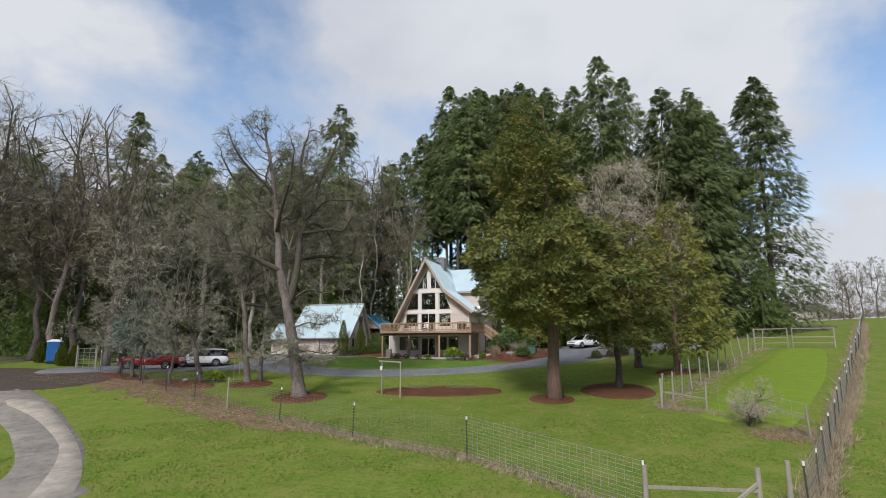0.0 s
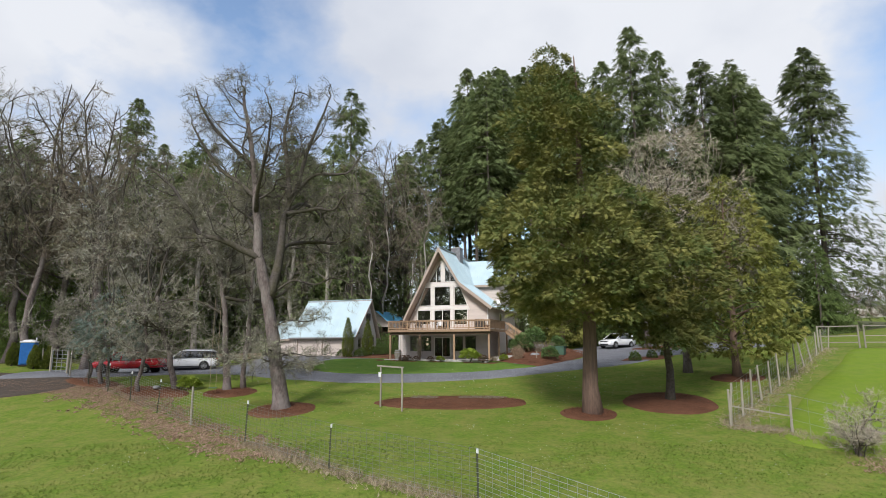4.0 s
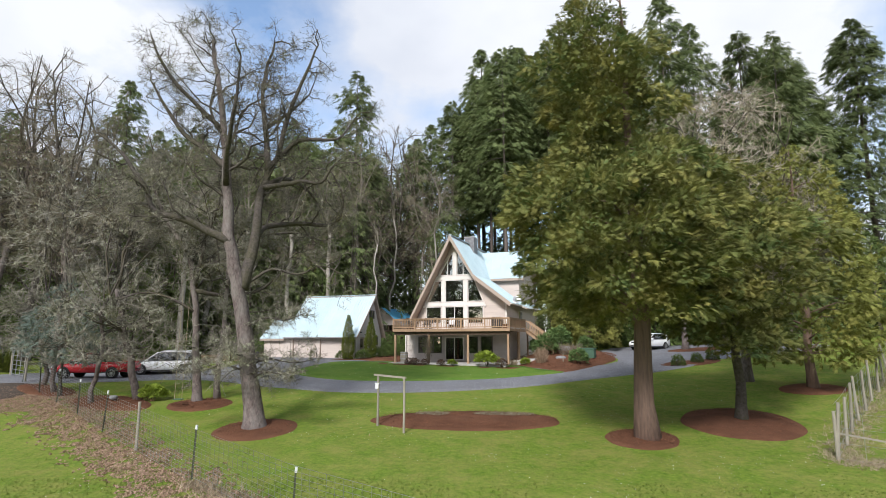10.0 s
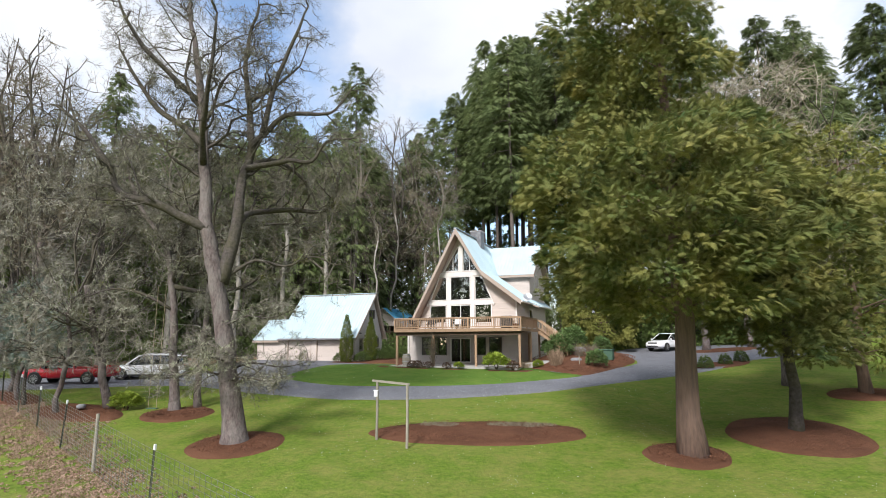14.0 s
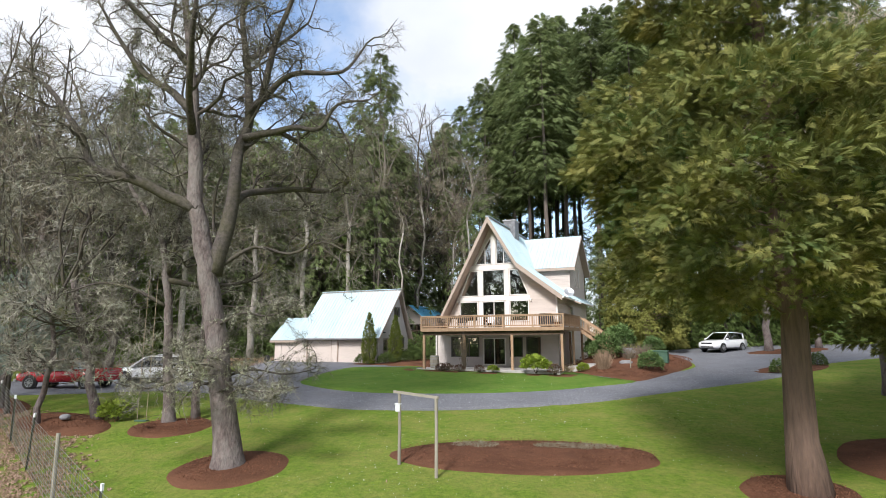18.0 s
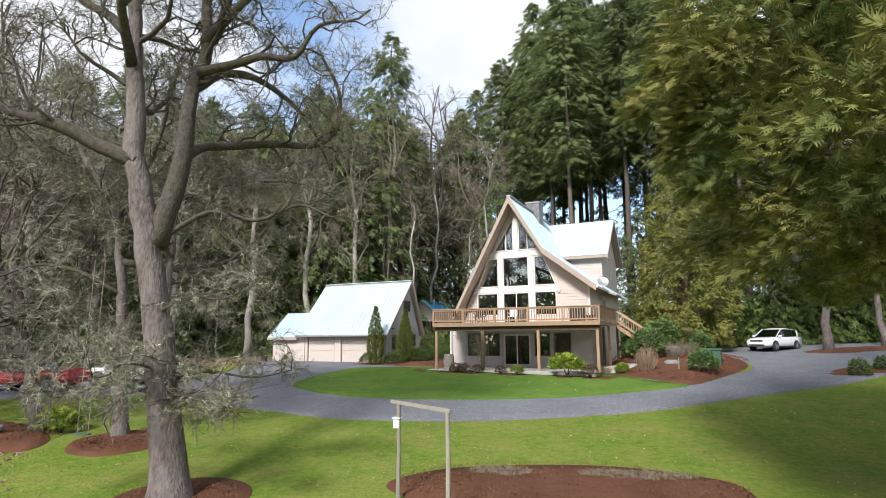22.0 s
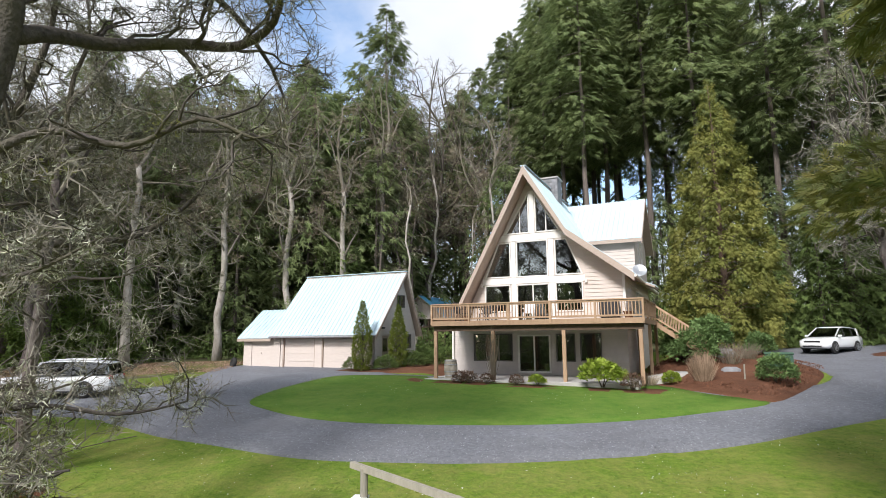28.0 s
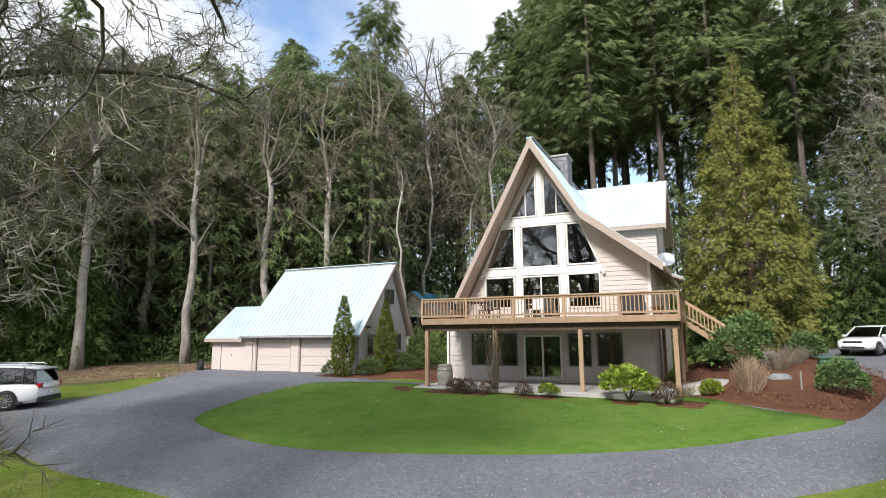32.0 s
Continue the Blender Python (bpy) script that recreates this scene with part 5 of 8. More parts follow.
conifer("cedar_tree", "smaller golden-green cedar with a grey trunk",
        cedar_meshes(5, [(2.9, 1.6), (3.8, 3.2), (6.0, 4.0), (8.5, 3.5), (10.8, 2.1), (12.6, 0.2)], 0.25, 12.0, 84, 220, 0.34, "cedar_leaf", "limb_bark", puff=1.2, pairs=4, width=0.06, thick=0.72, hang=0.25, lobe=0.45, inner=0.36, cap=0.0, deep=0.68), at(12.2, 41.2))
conifer("cedar_tree", "yellow-green cedar with drooping boughs by the garden fence",
        cedar_meshes(8, [(1.6, 2.6), (2.6, 3.9), (5.0, 4.1), (8.5, 3.3), (12.0, 2.0), (14.8, 0.2)], 0.27, 14.2, 200, 50, 0.38, "yellow_leaf", "cedar_bark", puff=0.75, pairs=3, width=0.09, hang=0.45, thick=0.55), at(18.9, 47.7))
conifer("cedar_tree", "golden cedar with drooping boughs behind the shrub bed",
        cedar_meshes(9, [(1.0, 2.9), (3.0, 3.7), (6.0, 3.6), (11.0, 2.7), (16.0, 1.5), (20.4, 0.15)], 0.3, 20.0, 400, 60, 0.34, "yellow_leaf", "cedar_bark", puff=0.7, pairs=3, width=0.075, hang=0.9, lobe=0.22, thick=0.5), at(11.2, 75.0))
bare_tree("maple_tree", "leafless spreading maple with pale grey twigs and moss",
          bare_tree_meshes(21, 18.5, 0.3, fork=0.3, limbs=9, spread=0.42, counts=(9, 8, 7), gnarl=0.26, leaders=6, moss=0.08, twig="pale_twig", twig_r=0.024, thin=0.03, twiglet=0.9,
                           env=(-0.5, 0, 11.6, 6.6, 8.2), open_=0.8, lichen=1.2, tuft=0.24), at(16.6, 50.5))

# oaks on the lawn
OAK = [([(0, 0, -0.3), (-0.12, 0, 1.0), (-0.85, 0, 5.0), (-1.3, 0, 7.3), (-1.75, 0, 9.1), (-1.95, 0, 11.0), (-2.2, 0, 13.0), (-2.5, 0.1, 15.2), (-3.0, 0.2, 17.6), (-3.3, 0.2, 19.4)], 0.43, 0.07, 16, 0.55),
       ([(-0.95, 0.05, 6.4), (-0.75, 0.3, 8.0), (-0.55, 0.4, 9.5), (-0.5, 0.5, 11.2), (-0.2, 0.6, 12.7), (-0.55, 0.6, 15.0), (-0.6, 0.5, 17.2), (-0.1, 0.4, 19.2)], 0.3, 0.05, 14, 0.4),
       ([(-1.6, -0.1, 8.7), (-2.7, -0.5, 9.2), (-3.7, -0.9, 9.7), (-4.9, -1.2, 10.1), (-5.6, -1.3, 11.5), (-6.8, -1.4, 13.0), (-7.8, -1.5, 13.8)], 0.22, 0.05, 12, 0.25),
       ([(-0.55, 0.4, 9.0), (-0.65, 1.4, 9.6), (-0.5, 2.5, 10.0), (0.8, 3.0, 10.15), (1.8, 3.2, 10.1), (2.9, 2.8, 10.3), (3.1, 2.6, 11.5), (2.6, 2.3, 12.7)], 0.17, 0.04, 13, 0.2),
       ([(-0.35, 0.5, 11.5), (0.5, 0.5, 11.6), (1.6, 0.4, 11.75), (2.6, 0.4, 11.7), (3.2, 0.5, 12.6), (4.0, 0.6, 12.7)], 0.15, 0.035, 9, 0.2),
       ([(-0.3, 0.55, 12.4), (0.4, 0.5, 13.1), (1.3, 0.6, 13.9), (2.6, 0.9, 14.0), (3.4, 1.2, 14.3), (4.0, 1.4, 15.4)], 0.15, 0.035, 10, 0.2),
       ([(0.3, 0.5, 13.0), (0.8, 0.4, 15.2), (1.7, 0.2, 17.3), (2.3, 0.1, 18.8)], 0.14, 0.04, 9, 0.2),
       ([(-2.1, 0, 12.4), (-3.2, 0.3, 13.4), (-4.6, 0.5, 14.4), (-5.8, 0.3, 16.0), (-6.4, 0.0, 17.2)], 0.18, 0.04, 11, 0.2),
       ([(-1.9, 0.2, 10.2), (-2.9, 1.6, 11.0), (-3.8, 3.2, 11.7), (-4.2, 4.6, 13.0), (-4.4, 5.2, 14.6)], 0.16, 0.04, 10, 0.25),
       ([(-2.0, -0.1, 11.5), (-1.3, -1.6, 12.8), (-0.4, -2.9, 14.4), (0.0, -3.5, 16.4)], 0.15, 0.04, 10, 0.25),
       ([(-2.4, 0.1, 14.4), (-3.6, -1.0, 15.6), (-4.6, -1.9, 17.0), (-5.0, -2.3, 18.2)], 0.13, 0.04, 9, 0.2),
       ([(-0.5, 0.6, 14.6), (0.2, 2.0, 16.0), (0.9, 3.2, 17.6)], 0.12, 0.04, 8, 0.2),
       ([(-0.5, 0.5, 11.0), (-0.5, 2.5, 12.5), (-0.3, 5.0, 13.0), (0.2, 7.0, 12.5), (0.4, 8.6, 11.5)], 0.16, 0.04, 7, 0.3),
       ([(-0.9, 0.1, 6.6), (0.2, 0.6, 7.4), (1.4, 0.9, 7.2), (2.6, 1.0, 7.6), (3.6, 1.0, 7.2)], 0.08, 0.025, 8, 0.2),
       ([(-0.3, 0, 2.2), (0.6, -0.6, 2.6), (1.6, -1.0, 2.5), (2.8, -1.2, 2.7)], 0.05, 0.014, 12, 0.15),
       ([(-0.35, 0, 2.5), (-1.3, -0.7, 2.9), (-2.4, -1.0, 2.6), (-3.3, -1.3, 2.8)], 0.05, 0.014, 12, 0.15),
       ([(-0.4, 0, 2.9), (0.2, 0.9, 3.1), (1.2, 1.5, 2.9), (2.2, 1.8, 3.1)], 0.05, 0.014, 11, 0.15),
       ([(-0.5, 0, 3.2), (-0.6, -1.2, 3.4), (-0.2, -2.2, 3.2)], 0.045, 0.014, 9, 0.2),
       ([(-0.55, 0, 3.6), (-1.6, 0.4, 3.9), (-2.6, 0.8, 3.7)], 0.045, 0.014, 9, 0.2),
       ([(-0.75, 0, 4.6), (0.4, -0.5, 5.0), (1.5, -0.8, 4.9), (2.4, -0.9, 5.2)], 0.05, 0.014, 10, 0.2)]
bare_tree("oak_tree", "huge leafless oak with crooked limbs, moss and lichen in mulch",
          bare_tree_meshes(31, 21.0, 0.41, counts=(6, 5, 5), gnarl=0.62, droop=0.1, moss=0.03, reach=5.5, sprouts=8, twig="oak_twig", twig_r=0.012, thin=0.009, twiglet=0.5, floor=0.5,
                           env=(-1.2, 1.0, 11.0, 8.4, 10.0), stems=OAK, lichen=0.8, tuft=0.12), at(-10.1, 39.2))
TWIN = [([(0, 0, -0.3), (-0.1, 0, 1.0), (-0.4, 0, 4.0), (-0.7, 0.1, 6.5), (-1.3, 0.2, 8.5), (-2.6, 0.2, 10.2), (-3.6, 0.3, 12.2), (-4.0, 0.3, 13.6)], 0.24, 0.05, 16, 0.4),
        ([(-0.6, 0.1, 6.2), (0.8, 0.9, 6.0), (2.2, 1.9, 6.3), (3.2, 2.8, 7.3), (3.8, 3.4, 8.6)], 0.14, 0.035, 10, 0.2),
        ([(-0.7, 0.1, 6.4), (-0.4, 0.4, 9.0), (0.2, 0.6, 11.5), (0.5, 0.6, 13.6)], 0.16, 0.04, 12, 0.2),
        ([(-0.9, 0.1, 7.3), (0.2, 1.8, 8.9), (1.8, 3.6, 10.0), (3.6, 5.0, 10.4), (5.0, 6.0, 10.0)], 0.13, 0.035, 12, 0.2),
        ([(-1.0, 0.1, 7.6), (-1.6, 1.8, 9.2), (-1.8, 3.6, 11.0), (-1.5, 4.6, 13.0)], 0.13, 0.035, 10, 0.2),
        ([(-0.5, 0.0, 5.0), (-1.8, -0.6, 5.8), (-3.2, -1.0, 6.0), (-4.4, -1.2, 5.6)], 0.09, 0.03, 8, 0.2)]
bare_tree("oak_tree", "leafless twin-stemmed oak with mossy limbs in a mulch ring",
          bare_tree_meshes(33, 15.5, 0.24, counts=(6, 6, 5), gnarl=0.55, droop=0.3, moss=0.1, sprouts=8, twig_r=0.015, thin=0.014, twiglet=0.55, lichen=1.2, tuft=0.16, floor=1.5,
                           env=(0.0, 1.5, 8.8, 7.5, 7.0), stems=TWIN), at(-15.5, 44.2))
bare_tree("oak_tree", "slim leafless oak beside its twin",
          bare_tree_meshes(34, 15.0, 0.17, fork=0.5, limbs=6, lean=(0.03, 0.0), spread=0.28, counts=(5, 5, 5), gnarl=0.34, droop=0.3, low=0.5, sprouts=3, thin=0.015, twiglet=0.6, lichen=1.6, tuft=0.17, crook=0.09), at(-14.7, 44.9))
bare_tree("oak_tree", "leaning leafless oak with lichen-grey twigs",
          bare_tree_meshes(35, 14.0, 0.21, fork=0.45, limbs=9, lean=(-0.22, 0.02), spread=0.36, counts=(6, 6, 5), gnarl=0.38, droop=0.45, low=0.35, moss=0.08, sprouts=6, twig_r=0.015,
                           thin=0.015, twiglet=0.6, lichen=1.8, tuft=0.17, crook=0.09, env=(-1.6, 0, 8.6, 5.0, 6.6)), at(-19.2, 44.7))
small_oak = bare_tree_meshes(36, 13.0, 0.14, fork=0.45, limbs=8, spread=0.34, counts=(5, 5, 5), gnarl=0.36, droop=0.45, low=0.35, sprouts=4, twig_r=0.016, thin=0.017, lichen=1.5, tuft=0.18, crook=0.1)
for x, y, tu, s in ((-21.2, 43.6, 40, 0.95), (-25.6, 46.4, 130, 1.05), (-28.4, 48.6, 260, 1.0)):
    bare_tree("oak_tree", "slender leafless oak with drooping lichen-grey twigs", small_oak, at(x, y, tu, s), "slender oaks by the fence")
# blue cedar low by the fence
conifer("blue_cedar", "young blue-grey cedar with drooping needles by the fence",
        cedar_meshes(12, [(2.0, 1.4), (2.7, 2.6), (4.0, 2.3), (5.5, 1.3), (7.0, 0.2)], 0.1, 6.6, 80, 22, 0.42, "blue_leaf", "limb_bark", hang=0.5, pairs=3, width=0.05), at(-24.6, 45.4))

# tall bare trees at the wood's edge
tall = [bare_tree_meshes(41, 24.5, 0.3, fork=0.4, limbs=10, spread=0.26, counts=(7, 6, 4), gnarl=0.46, twig="twig_brown", low=0.45, leaders=5, twig_r=0.02, thin=0.021, twiglet=0.9,
                         open_=0.5, env=(0, 0, 14.8, 5.0, 9.6), lichen=0.6, tuft=0.22, crook=0.16, moss=0.04),
        bare_tree_meshes(42, 24.0, 0.31, fork=0.6, limbs=9, spread=0.24, counts=(5, 4, 4), gnarl=0.5, bark="pale_bark", limb="alder_limb", twig="twig_brown", low=0.45, leaders=4, twig_r=0.02, thin=0.022, twiglet=0.85,
                         open_=0.5, env=(0, 0, 16.0, 4.2, 8.4), lichen=0.8, tuft=0.24, crook=0.24, moss=0.05),
        bare_tree_meshes(43, 24.5, 0.32, fork=0.36, limbs=9, spread=0.3, counts=(7, 6, 4), gnarl=0.5, twig="twig", low=0.4, leaders=6, moss=0.06, twig_r=0.02, thin=0.024, twiglet=0.9,
                         open_=0.6, env=(0, 0, 14.6, 5.8, 9.8), lichen=0.7, tuft=0.22, crook=0.16)]
far_bare = bare_tree_meshes(44, 24.5, 0.3, fork=0.35, limbs=6, spread=0.3, counts=(5, 5, 4), gnarl=0.35, twig="twig_brown", leaders=5, twig_r=0.03, thin=0.06, twiglet=1.6, env=(0, 0, 14.6, 6.5, 9.8))
TALL = [(-12.5, 88, 0, 1.3), (-9.5, 93, 2, 1.3), (-34.5, 56.8, 0, 1.15), (-45.5, 52, 2, 1.2), (-41.5, 62, 0, 1.2), (-39.7, 56.4, 0, 1.16), (-43.5, 58.5, 2, 1.14), (-36.0, 59.5, 1, 1.08), (-47.5, 55.0, 0, 1.2), (-51.0, 60.0, 2, 1.2), (-33.0, 62.5, 2, 0.95), (-29.6, 66.9, 1, 0.97),
        (-30.8, 74.0, 1, 1.0), (-21.5, 74.5, 1, 0.95), (-17.5, 75.5, 1, 0.92), (-25.0, 70.5, 1, 0.9), (-15.2, 79.5, 1, 1.1), (-36.5, 70.0, 0, 1.0), (-42.0, 66.0, 2, 1.0),
        (-6.5, 84.5, 1, 1.0), (-55.0, 66.0, 0, 1.2), (-49.0, 72.0, 1, 1.15), (-58.0, 58.0, 2, 1.15), (-24.0, 77.5, 1, 1.0), (20.0, 71.6, 2, 0.95), (24.8, 73.4, 0, 0.8),
        (92, 128, 0, 0.55), (99, 133, 2, 0.6), (108, 136, 2, 0.6), (118, 132, 0, 0.6), (86, 134, 2, 0.45), (89, 130, 0, 0.5), (96, 138, 0, 0.6), (103, 130, 0, 0.5), (113, 138, 2, 0.6), (81, 136, 0, 0.4)]
rt = random.Random(7)
for x, y, k, s in TALL:
    bare_tree("alder_tree" if k == 1 else "oak_tree", "tall leafless alder with a pale trunk" if k == 1 else "tall leafless tree with a fine brown crown",
              far_bare if x > 60 else tall[k], at(x, y, rt.uniform(0, 360), s), "bare trees at the wood's edge")

poles = [bare_tree_meshes(46, 21.0, 0.14, fork=0.72, limbs=5, spread=0.12, counts=(2, 2, 2), gnarl=0.4, bark="pale_bark", limb="alder_limb", twig="twig_brown", low=0.5, leaders=3, twig_r=0.02, thin=0.024, twiglet=0.9,
                          open_=0.4, crook=0.3, lichen=0.5, tuft=0.2),
         bare_tree_meshes(47, 20.0, 0.12, fork=0.75, limbs=6, spread=0.12, counts=(2, 2, 2), gnarl=0.4, bark="fir_bark", twig="twig_brown", low=0.4, leaders=3, twig_r=0.02, thin=0.024, twiglet=0.9,
                          open_=0.4, crook=0.2, lichen=0.5, tuft=0.2)]
rp = random.Random(23)
for i in range(24):
    x = rp.uniform(-46, -4)
    y = rp.uniform(71, 84) - 0.14 * (x + 4)
    if x > -20:
        y = max(y, 76.5)
    bare_tree("alder_tree", "slender leafless alder trunk in the shade of the wood", poles[i % 2], at(x, y, rp.uniform(0, 360), rp.uniform(0.75, 1.1)), "slender alders in the wood")

# firs
fir_lo = [conifer_meshes(51 + i, [(2, 4.6), (8, 5.8), (16, 5.7), (25, 4.7), (32, 3.3), (37, 1.8), (40.5, 0.2)], 0.4, 39.5, 330, 10, 1.0, "fir_leaf", "fir_bark", droop=0.36, width=0.06, flat=0.35, frond=3) for i in range(2)]
fir_hi = [conifer_meshes(61 + i, [(19.5, 1.2), (23, 3.0), (28, 4.2), (33, 3.8), (38, 2.4), (42, 1.2), (44, 0.2)], 0.4, 43.3, 250, 12, 0.95, "fir_leaf", "fir_bark", droop=0.36, width=0.06, flat=0.35, frond=3) for i in range(2)]
fir_edge = conifer_meshes(69, [(1.5, 5.4), (5, 6.5), (12, 6.6), (20, 5.6), (28, 3.9), (35, 2.1), (39, 0.2)], 0.45, 38.5, 560, 14, 0.85, "fir_leaf", "fir_bark", droop=0.3, width=0.065, flat=0.3, frond=3, jitter=0.1)
rf = random.Random(11)
FIRS = [(-20.3, 99, 0, 1.08), (-14.6, 122, 0, 0.95), (0.0, 106, 1, 1.14), (5.0, 97, 1, 1.05), (50.5, 88.7, 2, 1.08), (45, 93, 2, 0.97), (40, 87.5, 0, 0.95), (3.0, 86, 1, 0.92),
        (5.8, 92, 1, 0.98), (9.1, 87.5, 1, 0.95), (13.0, 85, 1, 0.92), (-4.5, 96, 1, 0.84), (8.5, 101, 1, 1.05), (12.5, 95, 1, 1.05), (-8.5, 102, 1, 0.8), (16, 90, 1, 0.95),
        (20, 86, 1, 0.93), (18, 98, 1, 1.05)]
FIRS += [(-2.6, 112, 1, 0.95), (1.8, 101, 1, 0.92), (3.6, 110, 1, 1.0), (6.6, 106, 1, 0.98), (-0.6, 93, 1, 0.88),
         (1.2, 90, 1, 0.85), (4.4, 103, 1, 0.95), (7.2, 95, 1, 0.93), (11.0, 101, 1, 0.98), (-3.4, 103, 1, 0.86)]
def far_enough(x, y, d):
    return all((x - a) ** 2 + (y - b) ** 2 > d * d for a, b, *_ in FIRS)
while len(FIRS) < 52:
    x, y = rf.uniform(-85, -10), rf.uniform(78, 108)
    if far_enough(x, y, 4.2) and not (x > -30 and y < 82):
        FIRS.append((x, y, 0 if rf.random() < 0.6 else 1, rf.uniform(0.66, 0.86)))
while len(FIRS) < 70:
    x, y = rf.uniform(20, 48), rf.uniform(80, 116)
    if far_enough(x, y, 4.0) and y > 74 + 0.2 * x:
        FIRS.append((x, y, 0 if x > 34 else 1, rf.uniform(0.85, 1.0)))
def barn_view(x, y):
    return abs(x + 10.6 + (84 - y) * -0.2) < 4.2 and y < 92
FIRS = [f for f in FIRS if not barn_view(f[0], f[1])]
for i, (x, y, k, s) in enumerate(FIRS):
    conifer("fir_tree", "tall dark green Douglas fir in the wood" if k != 1 else "tall Douglas fir with a long bare trunk",
            (fir_lo, fir_hi, (fir_edge, fir_edge))[k][i % 2], at(x, y, rf.uniform(0, 360), s), "firs of the wood")
young = conifer_meshes(71, [(0.4, 2.4), (2, 2.8), (6, 2.2), (10, 1.1), (13, 0.2)], 0.18, 12.6, 150, 10, 0.7, "shrub_leaf", "fir_bark", droop=0.4, width=0.06, flat=0.35, frond=2)
for i in range(26):
    x = rf.uniform(-60, -6) if i < 19 else rf.uniform(20, 46)
    y = rf.uniform(70, 84) if x > -24 else rf.uniform(63, 82)
    if i >= 19:
        y = rf.uniform(77, 84)
    if x > -24 and y < 76:
        y += 5
    if barn_view(x, y):
        continue
    conifer("young_cedar", "young bushy evergreen under the tall firs", young, at(x, y, rf.uniform(0, 360), rf.uniform(0.5, 1.15)), "young evergreens in the wood")
for x, y, k in ((16.5, 80.5, 0.75), (19.5, 79.5, 0.85), (22.5, 80.5, 0.7), (25.5, 80.0, 0.95), (29.0, 80.5, 0.8), (14.6, 82.5, 0.9)):
    conifer("young_cedar", "young bushy evergreen behind the drive", young, at(x, y, x * 53, k), "young evergreens in the wood")
mid = conifer_meshes(75, [(1.0, 3.8), (5, 4.8), (12, 4.4), (18, 3.0), (22, 1.4), (24, 0.2)], 0.28, 23.4, 200, 8, 1.0, "fir_leaf", "fir_bark", droop=0.36, width=0.065, flat=0.35, frond=2)
for x, y, s in ((-26.0, 74.5, 0.7), (-21.0, 77, 0.75), (-32.0, 73, 0.8), (-36.5, 73.5, 0.8), (-15.5, 78.5, 0.75), (-4.6, 82, 0.7), (-29.0, 76, 0.85), (-23.8, 79, 0.85), (-18.4, 78, 0.7), (-40.5, 72, 0.9),
                (-34.0, 70.5, 0.6), (-27.0, 78, 1.0), (-22.0, 80, 1.1), (-18.0, 81.5, 1.0), (-24.5, 85, 1.2), (-30.5, 80, 1.1), (-34.5, 76, 1.0), (-16.0, 87, 1.1), (-38.0, 78, 1.1), (-20.0, 87, 1.25), (-6.0, 95, 0.55), (8.3, 84.5, 0.45), (10.2, 89, 0.6), (3.0, 99, 0.68), (0.0, 97, 0.55), (5.6, 96, 0.62), (-2.6, 100, 0.7), (7.8, 100, 0.72), (1.4, 104, 0.75), (18, 84, 0.6), (23, 85.5, 0.7), (27.5, 84, 0.65), (32, 86, 0.7), (37, 85, 0.7), (14.5, 88, 0.6), (12.6, 94, 0.9), (21, 90, 0.8), (30, 91, 0.8)):
    conifer("fir_tree", "half-grown dark green fir between the tall trees", mid, at(x, y, x * 37, s), "half-grown firs of the wood")
n_mid = 0
while n_mid < 48:
    x, y = (rf.uniform(-80, -9), rf.uniform(83, 98)) if n_mid < 42 else (rf.uniform(15, 45), rf.uniform(82, 100))
    if barn_view(x, y) or (x > -26 and y < 79):
        continue
    n_mid += 1
    conifer("fir_tree", "half-grown dark green fir between the tall trees", mid, at(x, y, rf.uniform(0, 360), rf.uniform(0.8, 1.25)), "half-grown firs of the wood")

M["ivy_leaf"] = leafy("ivy_leaves", (0.1, 0.165, 0.04), (0.19, 0.26, 0.06), scale=0.8, trans=0.35)
for i, (x, y, hh, rr) in enumerate(((-37.8, 65.6, 13, 2.6), (-35.2, 66.4, 12, 2.3), (-33.4, 68.6, 10, 2.0), (-41.0, 64.6, 12, 2.6), (-45.5, 63.0, 12, 2.6),
                                    (-31.2, 68.4, 6, 1.5), (-38.8, 71.5, 14, 2.4))):
    conifer("ivy_tree", "old trunk smothered in green ivy at the wood's edge",
            cedar_meshes(130 + i, [(0.2, rr), (hh * 0.3, rr), (hh * 0.7, rr * 0.8), (hh, 0.4)], 0.25, hh * 1.1, 100, 90, 0.22, "ivy_leaf", "fir_bark", puff=0.75, pairs=1, width=0.2, hang=0.5, thick=0.8, lobe=0.4),
            at(x, y), "ivy-clad trees at the wood's edge")
